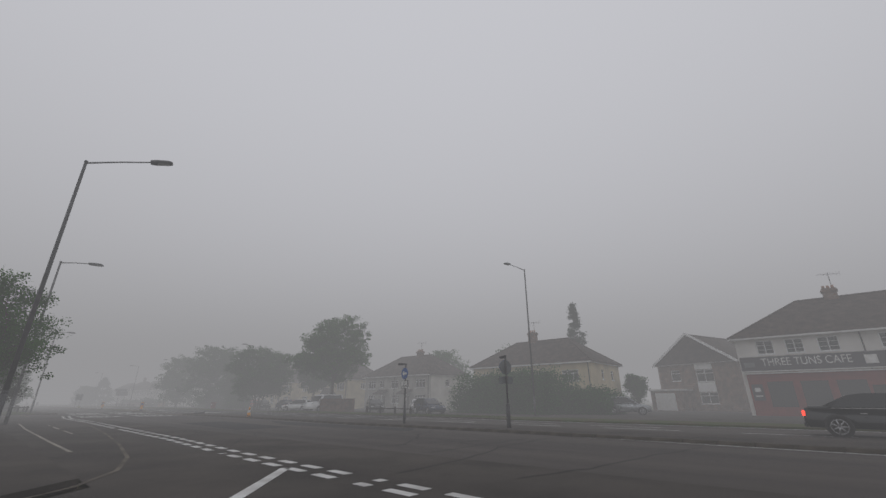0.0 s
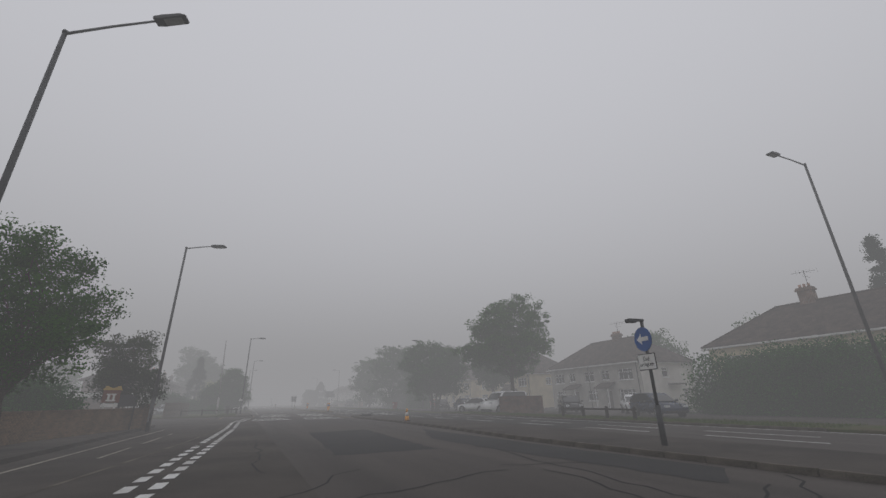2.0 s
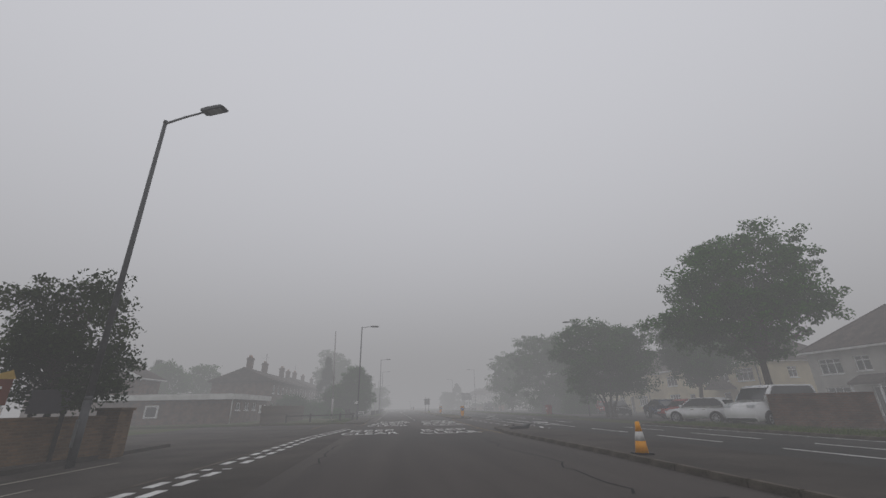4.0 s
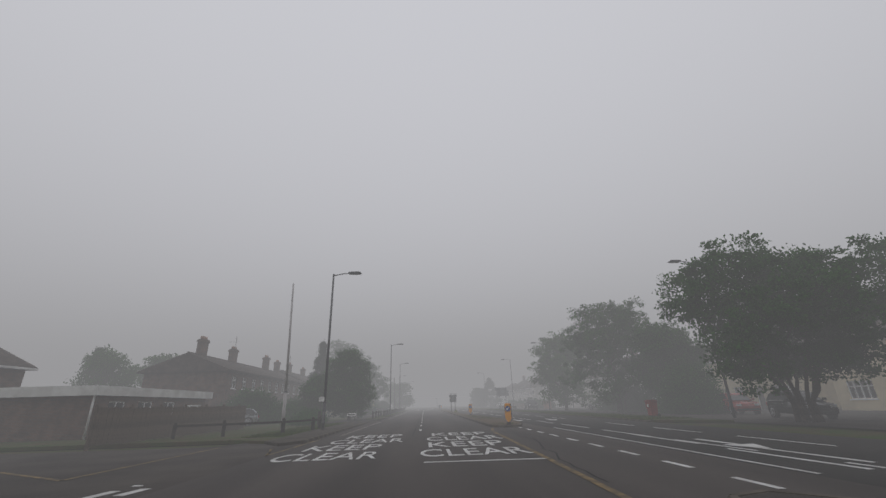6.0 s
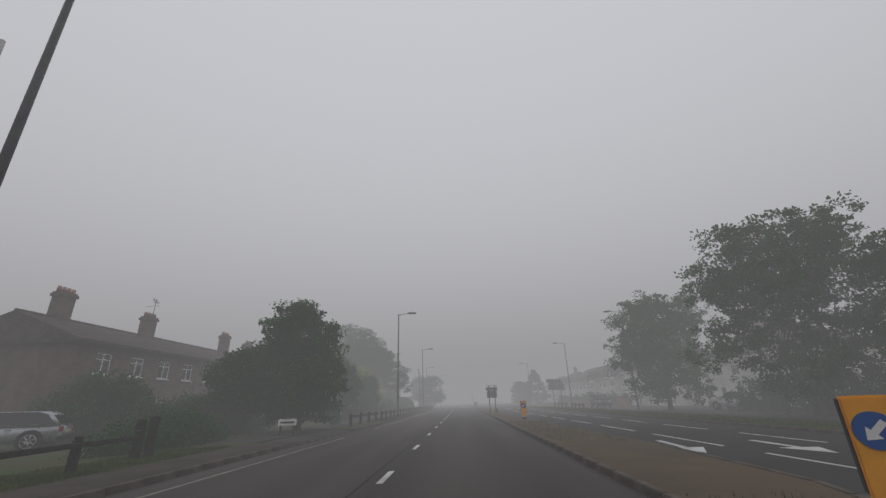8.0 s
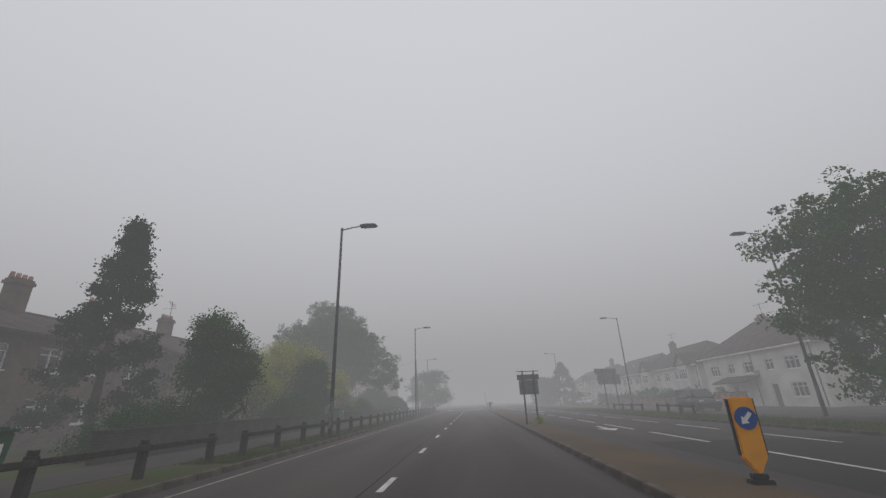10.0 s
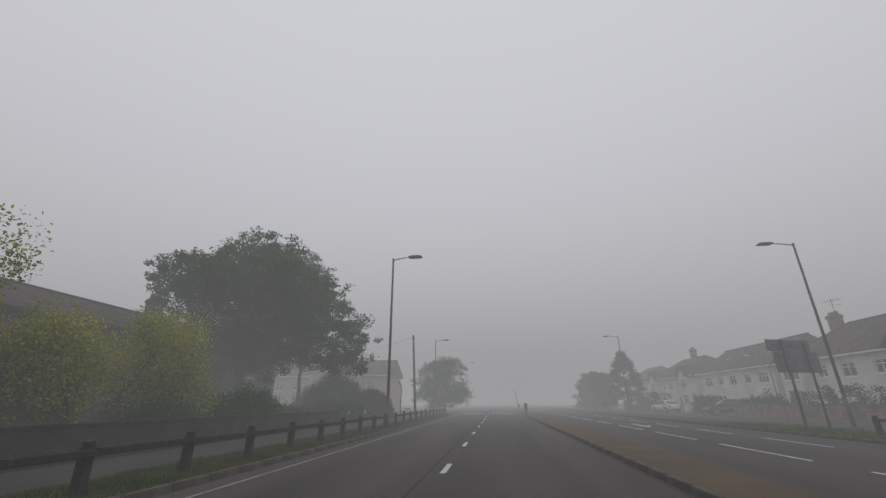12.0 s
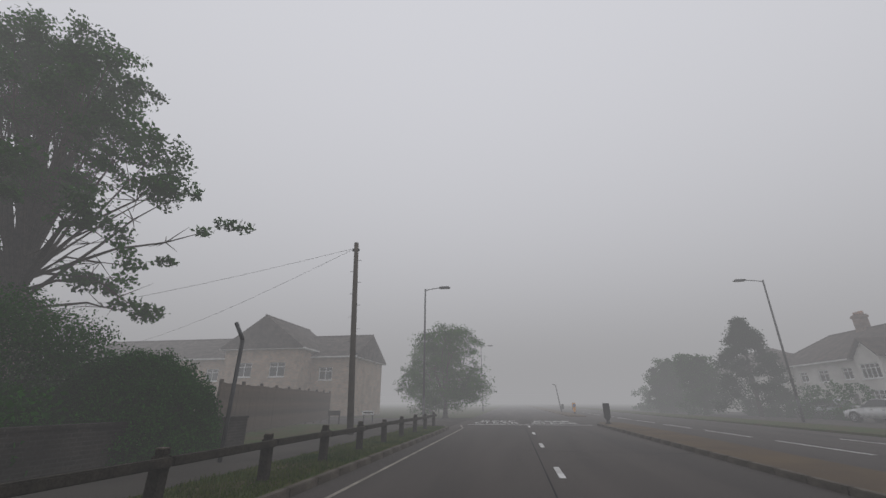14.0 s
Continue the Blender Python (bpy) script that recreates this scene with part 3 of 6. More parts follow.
def window(parent, u0, u1, z0, z1, v, style, m=None, curtain=False):
    """A white casement in an opening of the wall whose face is at v; m turns it onto another wall."""
    m = m or Matrix()
    t, d = 0.07, 0.09
    win = part("window", moved(walled(u0, u1, z0, z1, [(u0 + t, u1 - t, z0 + t, z1 - t)], v, v + d), m), M["upvc"], parent, "white plastic window frame")
    bars, rows = int(style[0]), []
    for i in range(1, bars):
        u = u0 + (u1 - u0) * i / bars
        rows.append((u - 0.035, v + 0.01, z0 + t, u + 0.035, v + d - 0.01, z1 - t))
    if "t" in style:
        z = z1 - (z1 - z0) * 0.3
        rows.append((u0 + t, v + 0.012, z - 0.03, u1 - t, v + d - 0.012, z + 0.03))
    if "g" in style:
        for k in (1, 2):
            z = z0 + (z1 - z0) * k / 3
            rows.append((u0 + t, v + 0.02, z - 0.014, u1 - t, v + d - 0.02, z + 0.014))
    for row in rows:
        part("glazing_bar", moved(boxes(row), m), M["upvc"], win)
    part("pane", moved(boxes((u0 + t * 0.6, v + 0.035, z0 + t * 0.6, u1 - t * 0.6, v + 0.047, z1 - t * 0.6)), m), M["glass"], win, "window glass").visible_shadow = False
    part("sill", moved(boxes((u0 - 0.06, v - 0.12, z0 - 0.07, u1 + 0.06, v + 0.03, z0 - 0.002), bevel=0.008), m), M["upvc"], win)
    if curtain:
        bm = bmesh.new()
        for side in (0, 1):
            ua = u0 + 0.05 if side == 0 else u1 - 0.05 - (u1 - u0) * 0.3
            w = (u1 - u0) * 0.3
            line = [(ua + w * i / 12, v + 0.2 + 0.03 * math.sin(i * 2.4)) for i in range(13)]
            lo, hi = [bm.verts.new((x, y, z0 - 0.05)) for x, y in line], [bm.verts.new((x, y, z1)) for x, y in line]
            for i in range(12):
                bm.faces.new([lo[i], lo[i + 1], hi[i + 1], hi[i]])
        part("curtain", moved(bm, m), M["curtain"], win, "pale curtain behind the glass")
    return win


def door(parent, u0, u1, z1, v, mat, m=None):
    m = m or Matrix()
    d = part("door", moved(boxes((u0 + 0.06, v + 0.03, 0.02, u1 - 0.06, v + 0.08, z1 - 0.06), (u0 + 0.2, v + 0.015, 0.25, u1 - 0.2, v + 0.032, 0.9)), m), M[mat], parent, "panelled front door")
    part("door_frame", moved(boxes((u0, v, 0, u0 + 0.06, v + 0.1, z1), (u1 - 0.06, v, 0, u1, v + 0.1, z1), (u0 + 0.06, v, z1 - 0.06, u1 - 0.06, v + 0.1, z1)), m), M["upvc"], parent, "white door frame")
    part("handle", moved(tubes(((u0 + 0.16, v - 0.02, 1.0), (u0 + 0.16, v - 0.02, 1.12), 0.015)), m), M["chrome"], d, "metal door handle")


def roof(parent, w, d, eave, ridge, inset, mat, over=0.4, trim="fascia"):
    o, t = over, 0.13
    ri = inset if inset > 0 else -o * 0.8
    pts = [(-o, -o, eave), (w + o, -o, eave), (w + o, d + o, eave), (-o, d + o, eave), (ri, d / 2, ridge), (w - ri, d / 2, ridge)]
    bm = bmesh.new()
    top = [bm.verts.new(p) for p in pts]
    low = [bm.verts.new((x, y, z - t)) for x, y, z in pts]
    for q in ((0, 1, 5, 4), (1, 2, 5), (2, 3, 4, 5), (3, 0, 4)):
        bm.faces.new([top[i] for i in q])
        bm.faces.new([low[i] for i in q[::-1]])
    for i in range(4):
        j = (i + 1) % 4
        bm.faces.new([low[i], low[j], top[j], top[i]])
    r = part("roof", bm, M[mat], parent, "tiled roof")
    ridges = tubes(((ri, d / 2, ridge), (w - ri, d / 2, ridge), 0.1), n=6)
    if inset > 0:
        for a, b in ((0, 4), (3, 4), (1, 5), (2, 5)):
            tube(ridges, pts[a], pts[b], 0.08, n=6)
    part("ridge_tiles", ridges, M[mat], r)
    for y in (-o - 0.08, d + o - 0.02):
        part("gutter", boxes((-o, y, eave - 0.2, w + o, y + 0.1, eave - 0.06)), M[trim], r, "fascia board and gutter")
    part("soffit", boxes((-o + 0.03, -o + 0.03, eave - 0.2, w + o - 0.03, d + o - 0.03, eave - 0.15)), M[trim], r)
    return r


def chimney(parent, u, v, z0, z1, mat, pots=3, aerial=False, long=1.0):
    bm = boxes((u - 0.35 * long, v - 0.35, z0, u + 0.35 * long, v + 0.35, z1 - 0.3), (u - 0.42 * long, v - 0.42, z1 - 0.3, u + 0.42 * long, v + 0.42, z1 - 0.12), (u - 0.37 * long, v - 0.37, z1 - 0.12, u + 0.37 * long, v + 0.37, z1))
    c = part("chimney", bm, M[mat], parent, "brick chimney stack")
    for i in range(pots):
        x = u + (i - (pots - 1) / 2) * 0.32
        p = tubes(((x, v, z1 - 0.01), (x, v, z1 + 0.32), 0.13, 0.1), n=8)
        part("chimney_pot", p, M["brick_orange"], c, "clay chimney pot")
    if aerial:
        bm = tubes(((u + 0.3, v, z1 - 0.4), (u + 0.3, v, z1 + 1.5), 0.025), ((u - 0.5, v - 0.3, z1 + 1.35), (u + 1.0, v + 0.3, z1 + 1.35), 0.015), ((u + 0.3, v - 0.4, z1 + 0.95), (u + 0.3, v + 0.8, z1 + 0.95), 0.012), n=5)
        for k in range(7):
            s = -0.45 + k * 0.22
            tube(bm, (u + 0.25 + s * 1.0, v - 0.3 + s * 0.4 + 0.3, z1 + 1.15), (u + 0.25 + s * 1.0, v + s * 0.4, z1 + 1.55), 0.008, n=4)
        part("aerial", bm, M["steel_dark"], c, "thin television aerial")
    return c


def house(label, at, turn, w, d, eave, ridge, inset, wall, roofing, front=(), left=(), right=(), doors=(), chimneys=(), name="house", side_wall=None, group="houses beside the road", trim="fascia", pipes=()):
    """A house: local x runs along its front, y goes back from it. Openings are (u0, u1, z0, z1, style)."""
    h = thing(name, label, "house", at, turn, group)
    t = 0.28
    holes = [o[:4] for o in front] + [(a, b, 0, c) for a, b, c, _ in doors]
    part("wall", walled(0, w, 0, eave, holes, 0, t), M[wall], h)
    part("wall", walled(0, w, 0, eave, [], d - t, d), M[wall], h)
    sw = side_wall or wall
    ml, mr = Matrix(((0, 1, 0, 0), (-1, 0, 0, d), (0, 0, 1, 0), (0, 0, 0, 1))), Matrix(((0, -1, 0, w), (1, 0, 0, 0), (0, 0, 1, 0), (0, 0, 0, 1)))
    for m, opens, flip in ((ml, left, True), (mr, right, False)):
        part("wall", moved(walled(t, d - t, 0, eave, [o[:4] for o in opens], 0, t), m), M[sw], h)
        for o in opens:
            window(h, *o[:4], 0.08, o[4], m)
        if inset <= 0:
            part("gable", moved(swept([(0, eave), (d, eave), (d / 2, ridge - 0.15)], 0.0, t, "y"), m), M[sw], h)
    for i, o in enumerate(front):
        window(h, *o[:4], 0.08, o[4], None, len(o) > 5)
    for a, b, c, mat in doors:
        door(h, a, b, c, 0.06, mat)
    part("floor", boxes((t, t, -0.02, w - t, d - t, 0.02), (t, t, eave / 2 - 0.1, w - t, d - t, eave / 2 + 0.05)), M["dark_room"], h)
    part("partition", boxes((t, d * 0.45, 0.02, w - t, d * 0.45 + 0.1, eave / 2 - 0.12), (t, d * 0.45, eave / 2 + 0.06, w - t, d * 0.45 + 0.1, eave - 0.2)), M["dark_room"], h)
    roof(h, w, d, eave, ridge, inset, roofing, trim=trim)
    for c in chimneys:
        chimney(h, *c)
    for u in pipes:
        part("downpipe", tubes(((u, -0.06, 0.05), (u, -0.06, eave - 0.2), 0.04), n=6), M["black"], h, "black rainwater pipe")
    return h


# ---- builders: plants ----
def leaf_mesh(name, pts, size, mat, seed, droop=0.3):
    """Many small folded leaves at the given points, in one mesh."""
    rng = np.random.default_rng(seed)
    n = len(pts)
    a = rng.normal(size=(n, 3))
    a[:, 2] -= droop
    a /= np.linalg.norm(a, axis=1, keepdims=True)
    b = np.cross(a, rng.normal(size=(n, 3)))
    b /= np.linalg.norm(b, axis=1, keepdims=True)
    s = size * (0.6 + 0.8 * rng.random((n, 1)))
    v = np.empty((n, 4, 3))
    v[:, 0] = pts - a * s * 0.6
    v[:, 1] = pts + b * s * 0.36
    v[:, 2] = pts + a * s * 0.6
    v[:, 3] = pts - b * s * 0.36
    me = bpy.data.meshes.new(name)
    me.vertices.add(4 * n)
    me.loops.add(4 * n)
    me.polygons.add(n)
    me.vertices.foreach_set("co", v.ravel())
    me.loops.foreach_set("vertex_index", np.arange(4 * n))
    me.polygons.foreach_set("loop_start", np.arange(0, 4 * n, 4))
    me.update(calc_edges=True)
    me.materials.append(mat)
    return me


def lobed(rng, n, lobes):
    """Clump centres spread over overlapping lobes (cx, cy, cz, rx, rz), most of them near the outside."""
    vol = np.array([l[3] ** 2 * l[4] for l in lobes])
    pick = rng.choice(len(lobes), n, p=vol / vol.sum())
    L = np.array(lobes)[pick]
    d = rng.normal(size=(n, 3))
    d /= np.linalg.norm(d, axis=1, keepdims=True)
    r = rng.random((n, 1)) ** 0.45
    return L[:, :3] + d * r * np.stack([L[:, 3], L[:, 3], L[:, 4]], 1)


def tree(label, x, y, high, reach, base, mat, leaves=14000, size=0.16, seed=1, stems=1, clumps=260, trunk=0.22, name="tree", open_=0.0, lean=(0, 0), limbs=26, spread=0.42, flat_=0.62, z0=0.05, tiers=(), twigs=3):
    rng = np.random.default_rng(seed)
    clumps, spread = round(clumps * 1.7), spread * 0.82
    t = thing(name, label, "tree", (x, y, z0), 0, "trees along the road")
    lobes = [(lean[0] * 0.5, lean[1] * 0.5, (base + high) / 2, reach * 0.66, (high - base) * 0.42)]
    k = 7 + int(reach)
    for i in range(k):
        a = 2 * math.pi * (i + rng.random() * 0.7) / k
        zf = rng.uniform(0.22, 0.82)
        rr = reach * rng.uniform(0.5, 0.68) * (1.0 - 0.45 * max(0, zf - 0.45))
        lobes.append((math.cos(a) * rr + lean[0] * zf, math.sin(a) * rr + lean[1] * zf, base + (high - base) * zf, reach * rng.uniform(0.26, 0.40), (high - base) * rng.uniform(0.13, 0.2)))
    for i in range(6 if base < 1.6 and reach > 2.8 else 0):
        a = 6.283 * (i + rng.random()) / 6
        rr = reach * rng.uniform(0.3, 0.55)
        lobes.append((math.cos(a) * rr, math.sin(a) * rr, base + (high - base) * rng.uniform(0.06, 0.2), reach * rng.uniform(0.26, 0.36), (high - base) * 0.13))
    for i in range(3):
        a = rng.uniform(0, 6.28)
        lobes.append((math.cos(a) * reach * 0.28 + lean[0], math.sin(a) * reach * 0.28 + lean[1], high - (high - base) * rng.uniform(0.12, 0.2), reach * rng.uniform(0.28, 0.4), (high - base) * 0.13))
    lobes = list(tiers) or lobes
    cen = lobed(rng, clumps, lobes)
    cen = cen[cen[:, 2] < high - 0.1]
    per = max(8, leaves // len(cen))
    own = np.repeat(cen, per, 0)
    sp = spread * (0.6 + 0.8 * rng.random((len(cen), 1)))
    way = rng.normal(size=own.shape)
    way /= np.linalg.norm(way, axis=1, keepdims=True)
    pts = own + way * rng.random((len(own), 1)) ** 0.5 * 1.75 * np.repeat(sp, per, 0) * np.array([1, 1, flat_])
    crown = new("crown", leaf_mesh("crown", pts, size, mat, seed))
    crown.parent = t
    bm = bmesh.new()
    fork = base + (high - base) * 0.18
    feet = [(0, 0)] if stems == 1 else [(math.cos(6.28 * i / stems) * 0.45, math.sin(6.28 * i / stems) * 0.45) for i in range(stems)]
    tops = []
    for fx, fy in feet:
        p, r = Vector((fx, fy, -0.1)), trunk
        tube(bm, p, p + Vector((0, 0, 0.35)), r * 1.35, r)
        p = p + Vector((0, 0, 0.35))
        for s in range(5):
            q = Vector((fx * (1 + s * 0.5) + rng.uniform(-0.08, 0.08) + lean[0] * 0.06 * s, fy * (1 + s * 0.5) + rng.uniform(-0.08, 0.08) + lean[1] * 0.06 * s, 0.35 + (fork - 0.35) * (s + 1) / 5))
            tube(bm, p, q, r, r * 0.93)
            p, r = q, r * 0.93
        tops.append((p, r))
    far = cen[np.argsort(rng.random(len(cen)))[:limbs]]
    for i, c in enumerate(far):
        p, r = tops[i % len(tops)]
        p, r, c = Vector(p), r * rng.uniform(0.35, 0.6), Vector(c)
        start = p - Vector((0, 0, rng.uniform(0, fork * 0.25)))
        mid = start.lerp(c, 0.5) + Vector((rng.uniform(-0.4, 0.4), rng.uniform(-0.4, 0.4), rng.uniform(0.1, 0.7)))
        a, b = start.lerp(mid, 0.55), mid.lerp(c, 0.5) + Vector((rng.uniform(-0.3, 0.3), rng.uniform(-0.3, 0.3), 0))
        for s, e, r0, r1 in ((start, a, 1, 0.8), (a, mid, 0.8, 0.6), (mid, b, 0.6, 0.38), (b, c, 0.38, 0.12)):
            tube(bm, s, e, r * r0, r * r1, 6, False)
        for _ in range(twigs):
            twig = b + Vector((rng.uniform(-1, 1), rng.uniform(-1, 1), rng.uniform(-0.5, 0.8))) * reach * 0.16
            tube(bm, b, twig, r * 0.3, r * 0.08, 4, False)
    part("trunk", bm, M["bark"], t, "bark-covered trunk and limbs")
    return t


def conifer(label, x, y, high, reach, seed, leaves=9000, mat="leaf_c", name="conifer", size=0.16):
    rng = np.random.default_rng(seed)
    t = thing(name, label, "tree", (x, y, 0.05), 0, "trees along the road")
    n = 150
    f = rng.random(n) ** 0.8
    a = rng.random(n) * 6.283
    r = reach * (1 - f) ** 0.85 * (0.55 + 0.5 * rng.random(n))
    cen = np.stack([np.cos(a) * r, np.sin(a) * r, high * (0.08 + 0.9 * f)], 1)
    own = np.repeat(cen, leaves // n, 0)
    pts = own + rng.normal(size=own.shape) * np.array([0.3, 0.3, 0.22]) * (0.35 + 0.13 * reach)
    part("trunk", tubes(((0, 0, -0.1), (0, 0, high * 0.5), 0.2, 0.12), ((0, 0, high * 0.5), (0, 0, high * 0.97), 0.12, 0.02)), M["bark"], t)
    c = new("crown", leaf_mesh("crown", pts, size, M[mat], seed))
    c.parent = t
    return t


def shrub(label, x, y, rx, ry, high, mat, seed, leaves=9000, size=0.09, name="shrub", square=False, category="bush", fuzz=1.0):
    """A bush or clipped hedge: stems inside, leaves mostly near its surface."""
    rng = np.random.default_rng(seed)
    t = thing(name, label, category, (x, y, 0.05), 0, "bushes and hedges")
    n = max(40, leaves // 45)
    d = rng.normal(size=(n, 3))
    d /= np.linalg.norm(d, axis=1, keepdims=True)
    if square:
        d /= np.max(np.abs(d), axis=1, keepdims=True) ** 0.8
    d[:, 2] = np.abs(d[:, 2]) * 0.98
    r = rng.random((n, 1)) ** (0.3 * fuzz) * (1.0 + (0.25 * rng.random((n, 1)) - 0.15) * fuzz)
    low = rng.random((n, 1)) < 0.3
    cen = d * r * np.array([rx, ry, high * 0.93])
    cen[:, 2:] = np.where(low, cen[:, 2:] * 0.4 + 0.1, cen[:, 2:])
    own = np.repeat(cen, 45, 0)
    s = (0.1 + 0.07 * min(rx, ry, high)) * (0.4 + 0.6 * fuzz)
    way = rng.normal(size=own.shape)
    way /= np.linalg.norm(way, axis=1, keepdims=True)
    pts = own + way * rng.random((len(own), 1)) ** 0.5 * 1.9 * s
    pts[:, 2] = np.maximum(pts[:, 2], 0.02)
    part("stems", tubes(*[((rng.uniform(-0.3, 0.3) * rx, rng.uniform(-0.3, 0.3) * ry, -0.08), tuple(cen[i] * 0.8 + [0, 0, 0.1]), 0.03 + 0.01 * high, 0.01) for i in range(14)], n=5), M["bark"], t)
    c = new("foliage", leaf_mesh("foliage", pts, size, M[mat], seed))
    c.parent = t
    return t


# ---- builders: street furniture ----
def street_lamp(label, x, y, high, arm, turn, z=0.1, rise=0.0):
    """A tapered steel column with an arm along local +x and a flat lantern."""
    t = thing("street_lamp", label, "street lamp", (x, y, z), turn, "street lamps")
    col = part("column", tubes(((0, 0, 1.5), (0, 0, high), 0.085, 0.055), n=12), M["steel_dark"], t, "grey tapered steel column")
    part("base", tubes(((0, 0, -0.15), (0, 0, 1.45), 0.098, 0.096), ((0, 0, 1.45), (0, 0, 1.56), 0.096, 0.084), n=12), M["steel_dark"], t)
    part("access_door", boxes((-0.05, -0.118, 0.35, 0.05, -0.1, 1.0), bevel=0.004), M["steel"], t, "small access door")
    part("cap", tubes(((0, 0, high - 0.02), (0, 0, high + 0.06), 0.07, 0.06), n=12), M["steel_dark"], t)
    tilt = pose(0, 0, high, 0, -math.degrees(math.atan2(rise, arm + 0.7)), 0) @ pose(0, 0, -high)
    a = part("arm", moved(tubes(((0, 0, high - 0.05), (arm * 0.5, 0, high + 0.06), 0.04, 0.034), ((arm * 0.5, 0, high + 0.06), (arm, 0, high + 0.12), 0.034, 0.03), n=8), tilt), M["steel"], t)
    hx = arm
    bm = swept([(hx - 0.12, high + 0.06), (hx + 0.1, high + 0.03), (hx + 0.68, high + 0.05), (hx + 0.76, high + 0.09), (hx + 0.6, high + 0.18), (hx + 0.1, high + 0.19), (hx - 0.12, high + 0.16)], -0.15, 0.15, "y")
    bmesh.ops.bevel(bm, geom=bm.edges[:], offset=0.018, segments=2, affect="EDGES")
    head = part("lantern", moved(bm, tilt), M["lamp_head"], t, "dark flat lantern, unlit")
    part("lens", moved(boxes((hx + 0.14, -0.11, high + 0.022, hx + 0.62, 0.11, high + 0.04)), tilt), M["lens"], head)
    return t


def knee_rail(label, line, step=2.1, high=0.62):
    """Square timber posts with one timber rail across their tops."""
    t = thing("knee_rail", label, "barrier", group="timber rails")
    post = boxes((-0.075, -0.075, -0.3, 0.075, 0.075, high), (-0.06, -0.06, high, 0.06, 0.06, high + 0.07), bevel=0.012)
    me = bpy.data.meshes.new("post")
    post.to_mesh(me)
    post.free()
    me.materials.append(M["timber"])
    for (ax, ay), (bx, by) in zip(line, line[1:]):
        run = math.hypot(bx - ax, by - ay)
        k = max(1, round(run / step))
        turn = math.atan2(ax - bx, by - ay)
        for i in range(k + 1):
            p = new("post", me)
            p.parent = t
            p.matrix_basis = Matrix.LocRotScale((ax + (bx - ax) * i / k, ay + (by - ay) * i / k, 0.1), Euler((rng.uniform(-0.03, 0.03), rng.uniform(-0.03, 0.03), turn + rng.uniform(-0.05, 0.05))), (1, 1, rng.uniform(0.96, 1.06)))
            cap = new("cap_plate", cap_me)
            cap.parent = p
            cap.matrix_basis = pose(0, 0, high + 0.07)
            if i < k:
                c, d = i / k, (i + 1) / k
                bm = boxes((-0.048, 0.004, -0.052, 0.048, run / k - 0.004, 0.052), bevel=0.014)
                r = part("rail", bm, M["timber"], t)
                r.matrix_basis = pose(ax + (bx - ax) * c, ay + (by - ay) * c, 0.1 + high - 0.07 + rng.uniform(-0.012, 0.012), rng.uniform(-0.3, 0.3), 0, math.degrees(turn)) @ pose(0.13, 0, 0)
    return t


cap_bm = boxes((-0.055, -0.055, 0.0, 0.055, 0.055, 0.012))
cap_me = bpy.data.meshes.new("cap_plate")
cap_bm.to_mesh(cap_me)
cap_bm.free()
cap_me.materials.append(M["kerb"])


def disc(bm, y0, y1, z, r, n=32):
    return tube(bm, (0, y0, z), (0, y1, z), r, n=n)


def arrow_shape(r, thick, turn):
    """A fat arrow in the plane x, z, pointing to -x before it is turned."""
    bm = swept([(-0.78 * r, 0), (-0.15 * r, 0.5 * r), (-0.15 * r, 0.19 * r), (0.72 * r, 0.19 * r), (0.72 * r, -0.19 * r), (-0.15 * r, -0.19 * r), (-0.15 * r, -0.5 * r)], 0, thick, "y")
    return moved(bm, pose(0, 0, 0, 0, turn, 0))


def traffic_bollard(label, x, y, turn, face=True, z=0.1, high=1.12):
    """An arrow bollard: a tall shield on a black foot, the sign side towards local -y."""
    t = thing("traffic_bollard", label, "traffic bollard", (x, y, z), turn, "bollards on the median")
    prof = [(-0.03, 0.12), (0.03, 0.12), (0.175, 0.34), (0.175, high), (-0.175, high), (-0.175, 0.34)]
    bm = swept(prof, -0.05, 0.05, "y")
    bmesh.ops.bevel(bm, geom=bm.edges[:], offset=0.02, segments=2, affect="EDGES")
    body = part("shield", bm, M["orange"] if face else M["black"], t)
    part("foot", boxes((-0.14, -0.1, -0.02, 0.14, 0.1, 0.06), (-0.1, -0.06, 0.06, 0.1, 0.06, 0.13), bevel=0.012), M["black"], t, "black rubber foot")
    part("edge", moved(boxes((-0.184, -0.035, 0.36, -0.173, 0.035, high - 0.02), (0.173, -0.035, 0.36, 0.184, 0.035, high - 0.02)), Matrix()), M["black"], t)
    if face:
        s = part("sign_disc", disc(bmesh.new(), -0.063, -0.051, high - 0.28, 0.152), M["sign_blue"], t, "round blue sign")
        part("arrow", moved(arrow_shape(0.138, 0.004, -45), pose(0, -0.068, high - 0.28)), M["sign_white"], s, "white arrow pointing down to the left")
    return t


